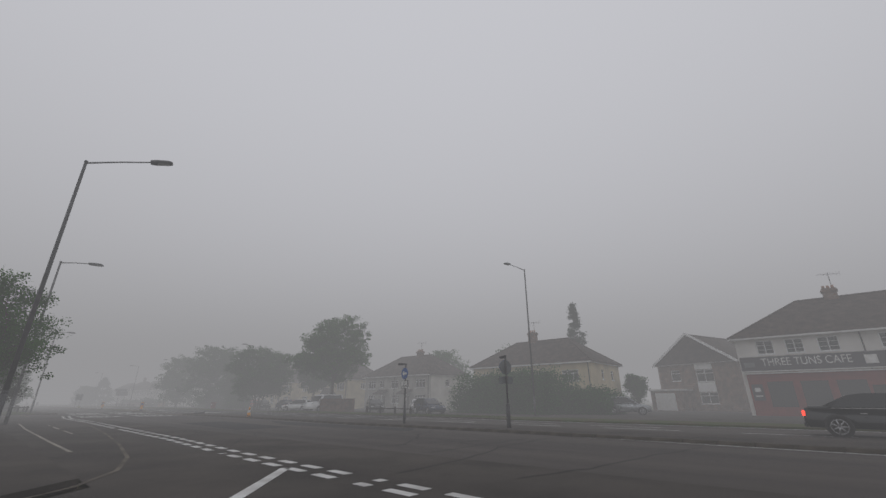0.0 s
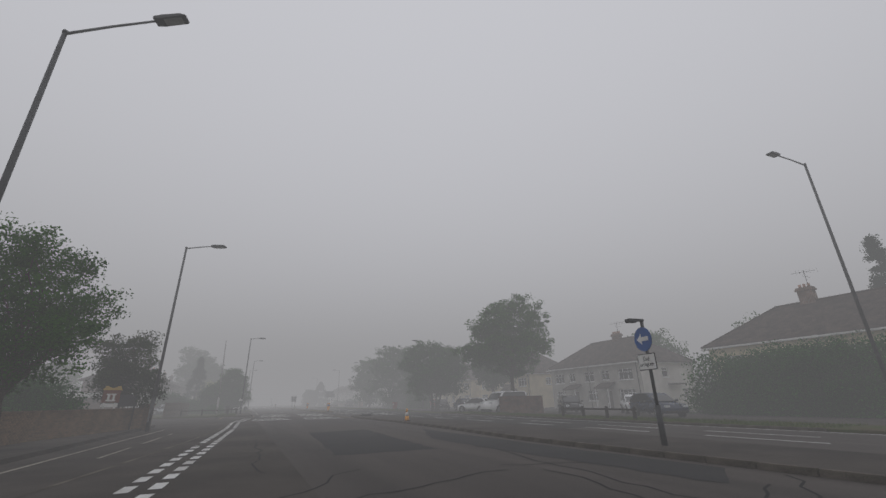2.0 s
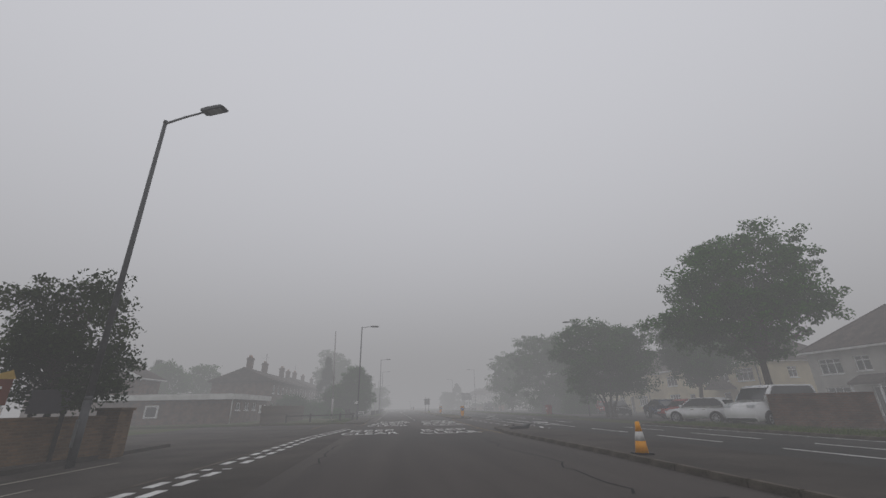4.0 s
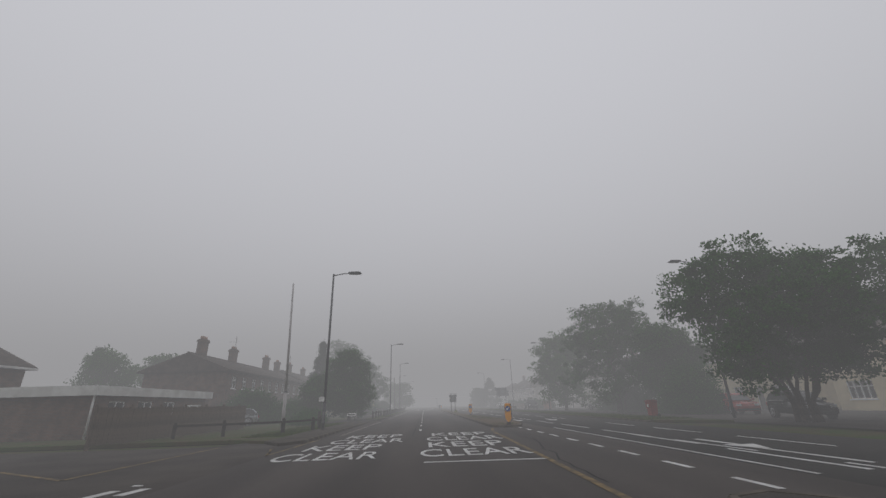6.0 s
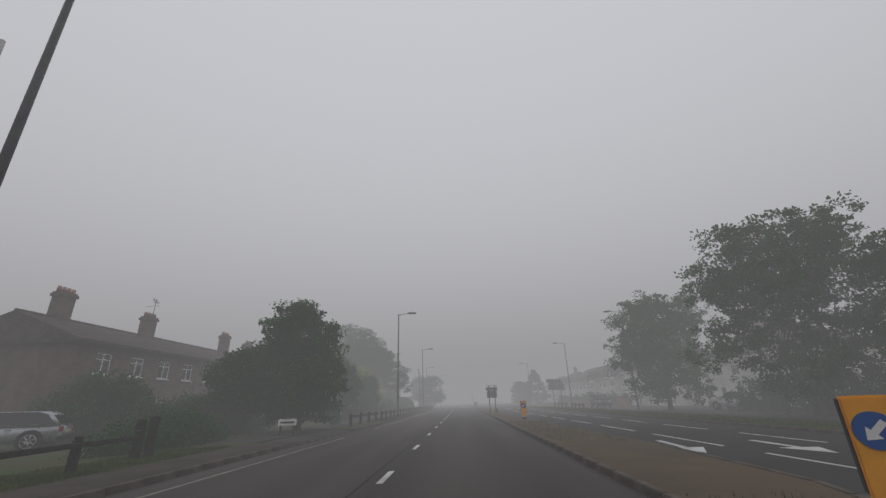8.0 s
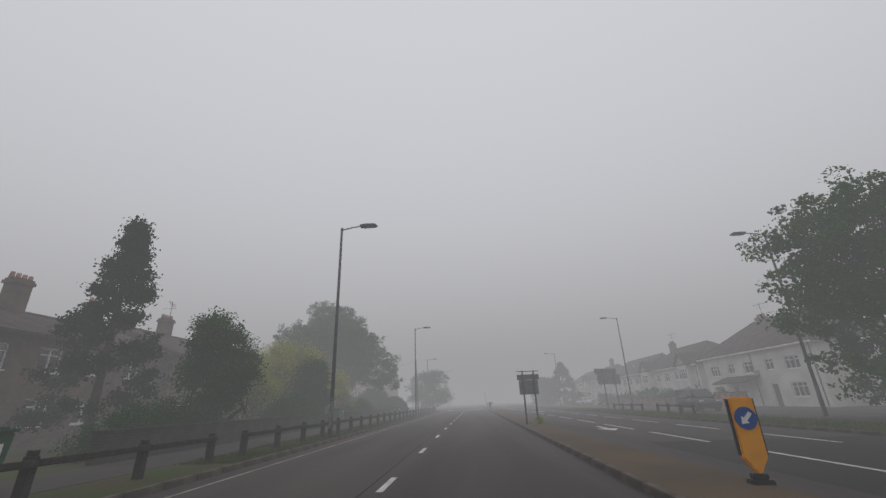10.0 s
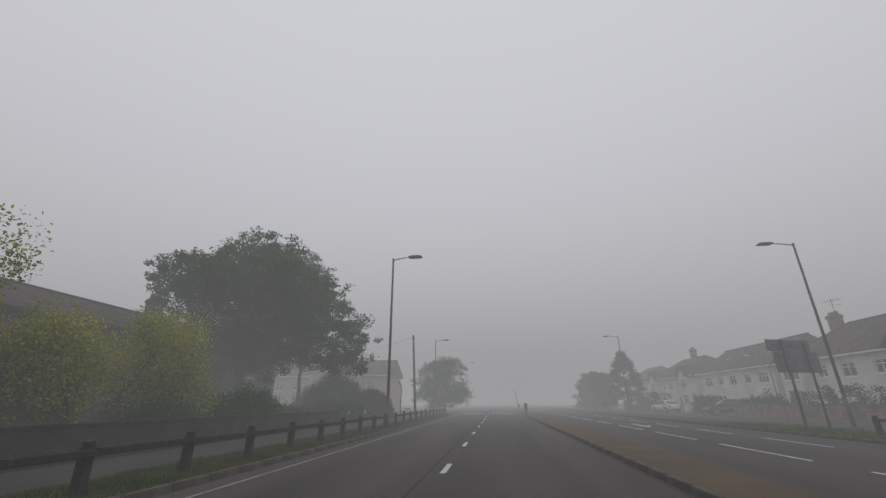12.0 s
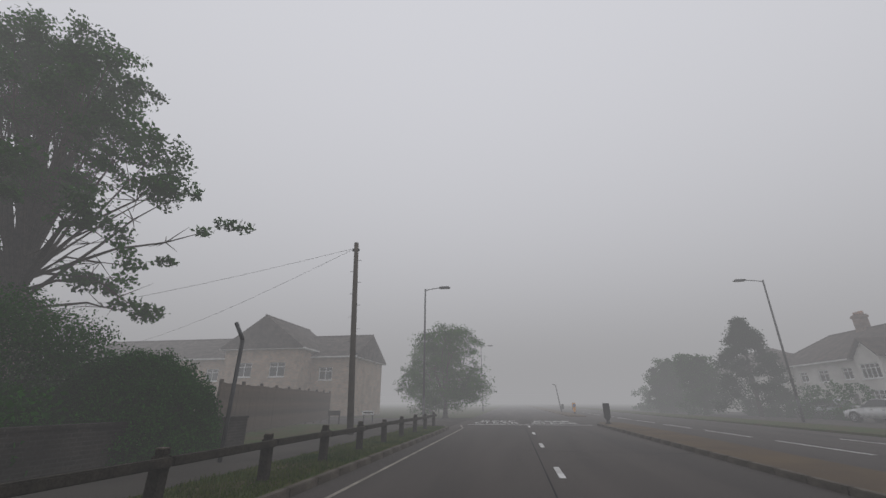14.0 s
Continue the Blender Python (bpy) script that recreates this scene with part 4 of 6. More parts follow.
def wheelie_bin(label, x, y, turn, mat="green_bin"):
    t = thing("wheelie_bin", label, "bin", (x, y, 0.09), turn, "refuse bins")
    bm = boxes((-0.27, -0.3, 0.06, 0.27, 0.3, 0.98))
    for v in bm.verts:
        if v.co.z < 0.5:
            v.co.x *= 0.8
            v.co.y *= 0.78
    bmesh.ops.bevel(bm, geom=bm.edges[:], offset=0.03, segments=2, affect="EDGES")
    part("body", bm, M[mat], t)
    part("lid", boxes((-0.3, -0.34, 0.98, 0.3, 0.32, 1.04), (-0.2, -0.25, 1.04, 0.2, 0.2, 1.08), bevel=0.02), M[mat], t)
    for sx in (-0.25, 0.25):
        part("wheel", tubes(((sx - 0.03, 0.27, 0.1), (sx + 0.03, 0.27, 0.1), 0.1), n=12), M["tyre"], t)
    part("handle", tubes(((-0.22, 0.36, 0.95), (0.22, 0.36, 0.95), 0.018), n=6), M[mat], t)
    part("sticker", boxes((-0.09, -0.303, 0.62, 0.09, -0.293, 0.8)), M["sign_white"], t, "pale paper label")
    return t


def utility_cabinet(label, x, y, turn, wide=1.25, deep=0.42, high=1.06):
    """A street cabinet: plinth, body, two doors with vents and locks, and an overhanging lid."""
    t = thing("utility_cabinet", label, "utility cabinet", (x, y, 0.09), turn)
    w, d = wide / 2, deep / 2
    part("plinth", boxes((-w + 0.03, -d + 0.03, -0.03, w - 0.03, d - 0.03, 0.1), bevel=0.008), M["kerb"], t, "pale concrete plinth")
    part("body", boxes((-w, -d, 0.1, w, d, high), bevel=0.012), M["cabinet_green"], t)
    part("lid", boxes((-w - 0.04, -d - 0.05, high, w + 0.04, d + 0.03, high + 0.05), (-w + 0.02, -d + 0.02, high + 0.05, w - 0.02, d - 0.02, high + 0.075), bevel=0.015), M["cabinet_green"], t)
    for x0, x1, lock in ((-w + 0.03, -0.006, -0.07), (0.006, w - 0.03, 0.07)):
        door = part("door", boxes((x0, -d - 0.018, 0.14, x1, -d - 0.002, high - 0.05), bevel=0.006), M["cabinet_green"], t)
        part("lock", tubes(((lock, -d - 0.016, 0.6), (lock, -d - 0.034, 0.6), 0.02), n=10), M["black"], door, "small black lock")
        mid = (x0 + x1) / 2
        part("vent", boxes(*[(mid - 0.16, -d - 0.024, z, mid + 0.16, -d - 0.016, z + 0.012) for z in (0.22, 0.25, 0.28, 0.31)]), M["cabinet_green"], door)
    part("notice", boxes((w - 0.36, -d - 0.024, high - 0.22, w - 0.16, -d - 0.017, high - 0.1)), M["sign_white"], t, "small white notice")
    return t


# ---- builders: cars ----
def car(label, x, y, turn, paint, length=4.1, width=1.74, high=1.46, kind="hatch", z=0.0, lights_on=False, group="parked cars"):
    """A car: local y runs from its tail (0) to its nose, x across. Body, glasshouse, wheels, lamps."""
    t = thing("car", label, "car", (x, y, z), turn, group)
    L, W, H = length, width / 2, high
    belt = H * 0.62
    low = [(0.06, 0.28), (0.0, 0.42), (0.02, belt * 0.97), (0.12, belt + 0.03), (L * 0.66, belt + 0.02), (L * 0.93, belt - 0.14), (L - 0.02, belt - 0.3), (L, 0.45), (L - 0.08, 0.22)]
    if kind == "saloon":
        low = [(0.06, 0.3), (0.0, 0.45), (0.04, belt), (0.14, belt + 0.1), (L * 0.2, belt + 0.12), (L * 0.66, belt + 0.02), (L * 0.93, belt - 0.14), (L - 0.02, belt - 0.3), (L, 0.45), (L - 0.08, 0.24)]
    bm = swept(low, -W, W, "x")
    for v in bm.verts:
        e = max(0, abs(v.co.y - L / 2) - L * 0.36) / (L * 0.14)
        v.co.x *= 1 - 0.12 * e * e
        if v.co.z > belt - 0.1:
            v.co.x *= 0.95
    bmesh.ops.bevel(bm, geom=bm.edges[:], offset=0.06, segments=3, affect="EDGES")
    for f in bm.faces:
        f.smooth = True
    body = part("body", bm, M[paint], t)
    if kind == "saloon":
        cab = [(L * 0.13, belt + 0.05), (L * 0.27, H - 0.06), (L * 0.36, H), (L * 0.5, H), (L * 0.56, H - 0.05), (L * 0.72, belt)]
    elif kind == "van":
        cab = [(0.05, belt - 0.02), (0.08, H - 0.04), (0.2, H), (L * 0.62, H), (L * 0.68, H - 0.05), (L * 0.82, belt - 0.05)]
    else:
        cab = [(0.04, belt), (L * 0.09, H - 0.12), (L * 0.16, H - 0.02), (L * 0.3, H), (L * 0.5, H), (L * 0.56, H - 0.04), (L * 0.75, belt - 0.02)]
    bm = swept(cab, -W * 0.93, W * 0.93, "x")
    for v in bm.verts:
        k = max(0, (v.co.z - belt) / (H - belt))
        v.co.x *= 1 - 0.2 * k
    bmesh.ops.bevel(bm, geom=bm.edges[:], offset=0.05, segments=3, affect="EDGES")
    for f in bm.faces:
        f.smooth = True
    part("cabin", bm, M[paint], t)
    cy, cz = sum(p[0] for p in cab) / len(cab), (belt + H) / 2
    ins = [(cy + (p[0] - cy) * 0.88, belt + 0.06 + (p[1] - belt) * 0.84) for p in cab]
    bm = swept(ins, -W * 0.945, W * 0.945, "x")
    for v in bm.verts:
        k = max(0, (v.co.z - belt) / (H - belt))
        v.co.x *= 1 - 0.2 * k
    g = part("side_glass", bm, M["car_glass"], t, "dark side windows")
    wf = [(cab[-1][0] + 0.012, cab[-1][1] + 0.06), (cab[-2][0] + 0.02, cab[-2][1] - 0.03), (cab[-2][0] - 0.05, cab[-2][1] - 0.06), (cab[-1][0] - 0.12, cab[-1][1] + 0.05)]
    part("windscreen", swept(wf, -W * 0.74, W * 0.74, "x"), M["car_glass"], t)
    i = 1
    wr = [(cab[0][0] - 0.012, cab[0][1] + 0.08), (cab[i][0] - 0.016, cab[i][1] - 0.02), (cab[i][0] + 0.06, cab[i][1] - 0.02), (cab[0][0] + 0.1, cab[0][1] + 0.08)]
    part("rear_window", swept(wr, -W * 0.72, W * 0.72, "x"), M["car_glass"], t)
    rr = 0.31 if L < 4.6 else 0.34
    for wy in (L * 0.19, L * 0.81):
        for s in (-1, 1):
            x0, x1 = s * (W - 0.19), s * (W + 0.012)
            part("wheel_arch", tubes(((s * (W - 0.2), wy, rr + 0.02), (s * (W + 0.004), wy, rr + 0.02), rr + 0.055), n=24), M["black"], t)
            wheel = part("wheel", tubes(((x0, wy, rr), (x1, wy, rr), rr), n=24), M["tyre"], t, "black tyre")
            rim = bmesh.new()
            tube(rim, (x1 - s * 0.01, wy, rr), (x1 + s * 0.004, wy, rr), rr * 0.2, n=12)
            for k in range(7):
                a = 2 * math.pi * k / 7
                tube(rim, (x1 + s * 0.002, wy, rr), (x1 - s * 0.004, wy + math.cos(a) * rr * 0.68, rr + math.sin(a) * rr * 0.68), 0.032, 0.024, 6)
            for k in range(24):
                a, b = 2 * math.pi * k / 24, 2 * math.pi * (k + 1) / 24
                tube(rim, (x1, wy + math.cos(a) * rr * 0.7, rr + math.sin(a) * rr * 0.7), (x1, wy + math.cos(b) * rr * 0.7, rr + math.sin(b) * rr * 0.7), 0.018, n=5, caps=False)
            part("rim", rim, M["rim"], wheel, "spoked alloy rim")
    for s in (-1, 1):
        part("tail_lamp", boxes((s * W * 0.62, -0.012, belt - 0.22, s * W * 0.87, 0.12, belt - 0.04), bevel=0.01) if s > 0 else boxes((-W * 0.87, -0.012, belt - 0.22, -W * 0.62, 0.12, belt - 0.04), bevel=0.01), M["tail_on"] if lights_on else M["tail"], t, "red tail lamp")
        part("headlamp", boxes(*[(min(s * W * 0.5, s * W * 0.86), L - 0.16, belt - 0.34, max(s * W * 0.5, s * W * 0.86), L - 0.005, belt - 0.2)], bevel=0.01), M["clear"], t, "clear headlamp")
        part("door_mirror", boxes((min(s * W, s * (W + 0.17)), L * 0.66, belt + 0.02, max(s * W, s * (W + 0.17)), L * 0.7, belt + 0.15), bevel=0.02), M[paint], t)
        part("door_handle", boxes(*[(min(s * W * 0.99, s * (W + 0.012)), yy, belt - 0.13, max(s * W * 0.99, s * (W + 0.012)), yy + 0.18, belt - 0.1) for yy in (L * 0.32, L * 0.5)], bevel=0.004), M["chrome"], t)
        part("window_trim", boxes((min(s * W * 0.94, s * (W * 0.965)), cab[0][0] + 0.2, belt + 0.045, max(s * W * 0.94, s * W * 0.965), cab[-1][0] - 0.25, belt + 0.065)), M["chrome"], t)
    part("number_plate", boxes((-0.26, -0.02, 0.55, 0.26, 0.0, 0.66)), M["plate"], t, "plain pale plate")
    part("bumper", boxes((-W * 0.84, -0.03, 0.3, W * 0.84, 0.1, 0.46), (-W * 0.84, L - 0.1, 0.26, W * 0.84, L + 0.02, 0.4), bevel=0.03), M["black"], t)
    return t


# ---- street lamps ----
for x, y, h, arm, turn in ((3.05, 37.2, 10.3, 1.6, -20), (7.3, 70.7, 9.5, 1.1, 0), (8.47, 105.75, 9.65, 1.05, 0), (8.1, 136.0, 9.75, 1.1, 0), (6.0, 169.5, 9.4, 1.2, 0), (7.6, 206, 9.6, 1.2, 0)):
    street_lamp("tall grey steel street lamp with flat unlit lantern", x, y, h - 0.1, arm, turn)
street_lamp("tall grey steel street lamp with long rising arm", 1.62, 21.5, 10.9, 2.4, -18, rise=0.8)
for x, y, h, arm, turn in ((32.4, 71.0, 10.2, 1.1, 180), (32.6, 111.2, 10.2, 1.2, 180), (32.6, 138.1, 10.3, 1.3, 180), (31.4, 172.8, 9.9, 1.3, 180)):
    street_lamp("tall grey steel street lamp on the far verge, unlit", x, y, h - 0.1, arm, turn, 0.05)
street_lamp("tall grey steel street lamp with long arm over the service road", 34.0, 18.7, 13.1, 2.8, 180, 0.05, -0.3)

plate = thing("sign_plate", "small white plate strapped to a lamp column", "sign", (7.3, 70.7, 1.75), -15)
part("plate", boxes((-0.34, -0.105, -0.12, 0.02, -0.093, 0.14), bevel=0.004), M["sign_white"], plate)
part("strap", tubes(((0, 0, -0.02), (0, 0, 0.02), 0.094), n=14), M["steel"], plate)

# a pale bare pole and the timber telegraph pole
t = thing("pole", "tall pale bare pole tapering slightly, beside the rail", "pole", (4.55, 72.0, 0.08))
part("shaft", tubes(((0, 0, -0.2), (0, 0, 2.2), 0.11, 0.1), ((0, 0, 2.2), (-0.25, 0, 9.25), 0.08, 0.055), n=12), M["concrete_pole"], t)
part("collar", tubes(((0, 0, 2.16), (0, 0, 2.26), 0.115), n=12), M["steel"], t)
t = thing("telegraph_pole", "dark timber telegraph pole with climbing steps and cables", "telegraph pole", (5.78, 156.4, 0.08))
part("shaft", tubes(((0, 0, -0.2), (-0.36, 0, 8.15), 0.14, 0.1), n=10), M["pole_wood"], t)
for k in range(10):
    s = 1 if k % 2 else -1
    part("step", tubes(((s * 0.1 - 0.044 * (2.6 + 0.52 * k), 0, 2.6 + 0.52 * k), (s * 0.26 - 0.044 * (2.6 + 0.52 * k), 0, 2.6 + 0.52 * k), 0.012), n=5), M["steel"], t)
part("bracket", boxes((-0.52, -0.05, 7.75, -0.2, 0.05, 7.85)), M["steel_dark"], t)
for end in ((-27, -5, 3.6), (-30, 12, 4.6)):
    bm, last = bmesh.new(), Vector((-0.36, 0, 7.9))
    for k in range(1, 13):
        f = k / 12
        p = Vector((-0.36 + (end[0] + 0.36) * f, end[1] * f, 7.9 + (end[2] - 7.9) * f - 1.0 * math.sin(math.pi * f)))
        tube(bm, last, p, 0.007, n=4, caps=False)
        last = p
    part("cable", bm, M["black"], t, "sagging telephone wire")
t = thing("bent_post", "thin dark leaning metal post with cranked top", "post", (6.0, 148.4, 0.1), 0)
part("shaft", tubes(((0, 0, -0.1), (0.06, 0, 2.55), 0.045), ((0.06, 0, 2.55), (-0.18, 0.0, 2.95), 0.045), n=8), M["steel_dark"], t)

# ---- timber rails ----
knee_rail("weathered timber knee rail by the pale pole", [(1.3, 66.3), (3.3, 67.0), (5.9, 67.9), (6.85, 70.2), (6.75, 72.2), (5.6, 77.2)], 2.1)
knee_rail("short weathered timber knee rail", [(7.75, 91.6), (7.95, 98.2)], 2.2)
knee_rail("long weathered timber knee rail along the footway", [(8.15, 99.4), (8.2, 135.2)], 2.15)
knee_rail("long weathered timber knee rail along the footway", [(8.2, 137.6), (8.05, 162.2)], 2.15)
for a, b in (((27.6, 33.5), (27.3, 27.2)), ((28.2, 115.5), (28.3, 121.0)), ((28.3, 124), (28.3, 131))):
    knee_rail("low timber rail on the far verge", [a, b], 2.1, 0.55)

# ---- walls and fences on the left ----
def wall_run(name, label, pts, high, mat, thick=0.22, coping=None):
    w = thing(name, label, "wall", kind="structure")
    for (ax, ay), (bx, by) in zip(pts, pts[1:]):
        run, turn = math.hypot(bx - ax, by - ay), math.degrees(math.atan2(by - ay, bx - ax))
        p = part("panel", boxes((0, -thick / 2, -0.15, run, thick / 2, high)), M[mat], w)
        p.matrix_basis = pose(ax, ay, 0.1, 0, 0, turn)
        c = part("coping", boxes((-0.02, -thick / 2 - 0.03, high, run + 0.02, thick / 2 + 0.03, high + 0.07), bevel=0.012), M[coping or mat], w)
        c.matrix_basis = pose(ax, ay, 0.1, 0, 0, turn)
    return w


pub_wall = wall_run("wall_pub", "low brown brick garden wall with brick coping", [(-0.55, 14.0), (0.35, 31.2), (2.35, 39.4)], 1.0, "brick_wall")
part("pier", boxes((2.1, 39.2, 0.0, 2.75, 39.85, 1.3), (2.05, 39.15, 1.3, 2.8, 39.9, 1.38)), M["brick_wall"], pub_wall, "square brick pier")
wall_run("wall_gardens", "low dark garden wall behind the footway", [(4.55, 98.5), (4.5, 139.5)], 0.75, "brick_soot", coping="brick_soot")
wall_run("wall_gardens", "low dark garden wall behind the footway", [(4.4, 141), (4.3, 151.6)], 0.75, "brick_soot", coping="brick_soot")
t = thing("number_plaque", "small pale plaque with plain bars fixed to the low wall", "plaque", (4.49, 147.9, 0.45), 90)
part("plate", boxes((-0.14, -0.022, 0.0, 0.14, 0.0, 0.2), bevel=0.005), M["cream"], t)
part("bar", boxes((-0.09, -0.026, 0.05, 0.09, -0.0225, 0.08), (-0.09, -0.026, 0.12, 0.09, -0.0225, 0.15)), M["black"], t, "plain dark bars")
wall_run("wall_gardens", "orange brick front garden wall", [(36.4, 123.5), (36.4, 128)], 1.2, "brick_orange", coping="kerb")
wall_run("wall_gardens", "low brick front garden wall", [(36.4, 133), (36.4, 157)], 0.9, "brick", coping="kerb")
wall_run("wall_gardens", "brown brick boundary wall beside the parked van", [(29.6, 44.8), (33.0, 42.6)], 1.35, "brick_dark")


def board_fence(label, a, b, high, mat="timber_pale", step=0.14, post_step=1.9):
    f = thing("fence", label, "fence", group="fences")
    run, turn = math.hypot(b[0] - a[0], b[1] - a[1]), math.degrees(math.atan2(b[1] - a[1], b[0] - a[0]))
    f.matrix_basis = pose(a[0], a[1], 0.08, 0, 0, turn)
    me = bpy.data.meshes.new("board")
    bm = boxes((0.004, -0.02, 0.05, step - 0.006, 0.002, high))
    bm.to_mesh(me)
    bm.free()
    me.materials.append(M[mat])
    for i in range(int(run / step)):
        o = new("board", me)
        o.parent = f
        o.matrix_basis = pose(i * step, rng.uniform(-0.006, 0.006), rng.uniform(-0.03, 0.03), 0, rng.uniform(-0.6, 0.6), 0)
    for i in range(int(run / post_step) + 1):
        part("post", boxes((i * post_step - 0.05, -0.01, -0.2, i * post_step + 0.05, 0.1, high + 0.12)), M[mat], f)
    for z in (0.3, high - 0.25):
        part("rail", boxes((0, 0.004, z, run, 0.05, z + 0.08)), M[mat], f)
    return f


board_fence("brown close-boarded timber fence", (0.2, 62.6), (1.1, 75.0), 1.45)
board_fence("tall weathered timber fence with uneven boards", (1.6, 154.0), (-1.6, 171.0), 1.9)

# ---- signs ----
def sign_lettering(text, w, h, mat, parent, x, y, z):
    return part("lettering", moved(letters(text, w, h, 0.003), pose(x, y, z, 90, 0, 0)), M[mat], parent, "printed words")


t = thing("road_sign", "round blue arrow sign over a white worded plate", "road sign", (17.15, 17.4, 0.1), -100)
part("post", tubes(((0, 0, -0.1), (0, 0, 0.95), 0.075, 0.07), ((0, 0, 0.95), (0, 0, 3.15), 0.042), n=12), M["steel_dark"], t)
d = part("sign_disc", disc(bmesh.new(), -0.07, -0.055, 2.62, 0.32), M["sign_blue"], t, "round blue sign")
part("arrow", moved(arrow_shape(0.29, 0.004, 0), pose(0, -0.075, 2.62)), M["sign_white"], d, "white arrow pointing left")
part("rim", moved(swept([(0.32 * math.cos(a * 6.2832 / 32), 0.32 * math.sin(a * 6.2832 / 32)) for a in range(32)], -0.053, -0.048, "y"), pose(0, 0, 2.62)), M["sign_grey"], d)
part("plate_border", boxes((-0.325, -0.066, 1.815, 0.325, -0.05, 2.235)), M["black"], t, "black border of the plate")
p = part("plate", boxes((-0.31, -0.07, 1.83, 0.31, -0.055, 2.22), bevel=0.005), M["sign_white"], t, "white plate with black words")
sign_lettering("Dual", 0.22, 0.11, "black", p, -0.11, -0.0715, 2.05)
sign_lettering("carriageway", 0.52, 0.12, "black", p, -0.26, -0.0715, 1.89)
part("lamp_hood", boxes((-0.05, -0.4, 3.1, 0.05, 0.06, 3.17), (-0.09, -0.48, 3.06, 0.09, -0.2, 3.16), bevel=0.015), M["lamp_head"], t, "small sign lamp on an arm")
t = thing("road_sign", "round sign and plate, bare grey reverse, on thick-based post", "road sign", (17.35, 10.8, 0.1), 150)
part("post", tubes(((0, 0, -0.1), (0, 0, 0.95), 0.1, 0.09), ((0, 0, 0.95), (0, 0, 1.05), 0.09, 0.045), ((0, 0, 1.05), (0, 0, 3.2), 0.042), n=12), M["steel_dark"], t)
part("sign_disc", disc(bmesh.new(), -0.07, -0.055, 2.65, 0.32), M["sign_blue"], t, "round sign seen from behind")
part("disc_back", disc(bmesh.new(), -0.053, -0.046, 2.65, 0.315), M["sign_grey"], t)
part("plate", boxes((-0.36, -0.07, 1.9, 0.36, -0.05, 2.22), bevel=0.005), M["sign_grey"], t)
part("lamp_hood", boxes((-0.05, -0.4, 3.12, 0.05, 0.06, 3.19), (-0.09, -0.48, 3.08, 0.09, -0.2, 3.18), bevel=0.015), M["lamp_head"], t, "small sign lamp on an arm")

t = thing("direction_sign", "grey back of a large direction sign on two steel posts", "road sign", (17.64, 110.95, 0.1), 3)
for x in (-0.3, 0.3):
    part("post", tubes(((x, 0, -0.15), (x, 0, 2.72), 0.045), n=10), M["steel_dark"], t)
top = part("panel", boxes((-0.6, 0.05, 2.24, 0.6, 0.075, 2.52), bevel=0.01), M["sign_grey"], t, "narrow upper sign panel, bare grey back")
main = part("panel", boxes((-0.52, 0.05, 1.48, 0.52, 0.075, 2.225), bevel=0.01), M["sign_grey"], t, "main sign panel, bare grey back")
for z in (2.3, 2.46, 1.6, 2.1):
    part("channel", boxes((-0.5, 0.03, z - 0.02, 0.5, 0.05, z + 0.02)), M["steel"], main if z < 2.2 else top)
part("crossbar", tubes(((-0.62, 0, 2.68), (0.62, 0, 2.68), 0.018), n=6), M["steel_dark"], t)
part("sticker", boxes((-0.48, 0.044, 2.08, -0.3, 0.049, 2.16)), M["orange"], main, "small orange label")
shrub("dry weeds at the foot of the sign post", 18.0, 110.85, 0.18, 0.18, 0.42, "leaf_y", 77, 700, 0.03, "weed_clump")

t = thing("direction_sign", "wide grey back of a direction sign on two posts", "road sign", (30.1, 136.9, 0.05), 20)
for x in (-0.75, 0.75):
    part("post", tubes(((x, 0, -0.15), (x, 0, 4.3), 0.06), n=10), M["steel_dark"], t)
part("panel", boxes((-1.45, 0.06, 2.62, 1.55, 0.09, 3.68), bevel=0.01), M["sign_grey"], t)
part("panel", boxes((-1.75, 0.06, 3.7, 1.15, 0.09, 4.32), bevel=0.01), M["sign_grey"], t, "narrower upper panel, bare grey back")
for z in (2.85, 3.45, 4.05):
    part("channel", boxes((-1.4, 0.035, z - 0.025, 1.1, 0.06, z + 0.025)), M["steel"], t)

for x, y, turn, lab in ((1.32, 36.5, 14, "brown hanging-style pub sign with pale plate below"), (-0.3, 25.4, 4, "brown pub sign board with pale plate below")):
    t = thing("pub_sign", lab, "sign", (x, y, 0.1), turn)
    for s in (-0.22, 0.22):
        part("post", boxes((s - 0.04, -0.04, -0.1, s + 0.04, 0.04, 1.75)), M["upvc"], t, "white post")
    b = part("board", boxes((-0.36, -0.07, 1.35, 0.36, -0.042, 1.95), bevel=0.006), M["pub_brown"], t)
    part("crest", moved(boxes((-0.2, 0, 0.0, 0.2, 0.01, 0.06), (-0.15, 0, 0.06, -0.06, 0.01, 0.3), (0.06, 0, 0.06, 0.15, 0.01, 0.3), (-0.2, 0, 0.3, 0.2, 0.01, 0.36)), pose(0, -0.082, 1.42)), M["sign_white"], b, "pale emblem of plain bars")
    part("pediment", swept([(-0.4, 1.95), (0.4, 1.95), (0.3, 2.16), (0.0, 2.05), (-0.3, 2.16)], -0.07, -0.045, "y"), M["gold"], t, "gold shaped top edge")
    part("plate", boxes((-0.34, -0.065, 1.14, 0.34, -0.045, 1.31)), M["sign_white"], t, "blank white plate")
t = thing("notice_board", "dark notice board on posts behind the brick wall", "sign", (1.8, 37.7, 0.1), 10)
part("board", boxes((-0.45, -0.03, 1.15, 0.45, 0.0, 1.75), bevel=0.006), M["shop_dark"], t)
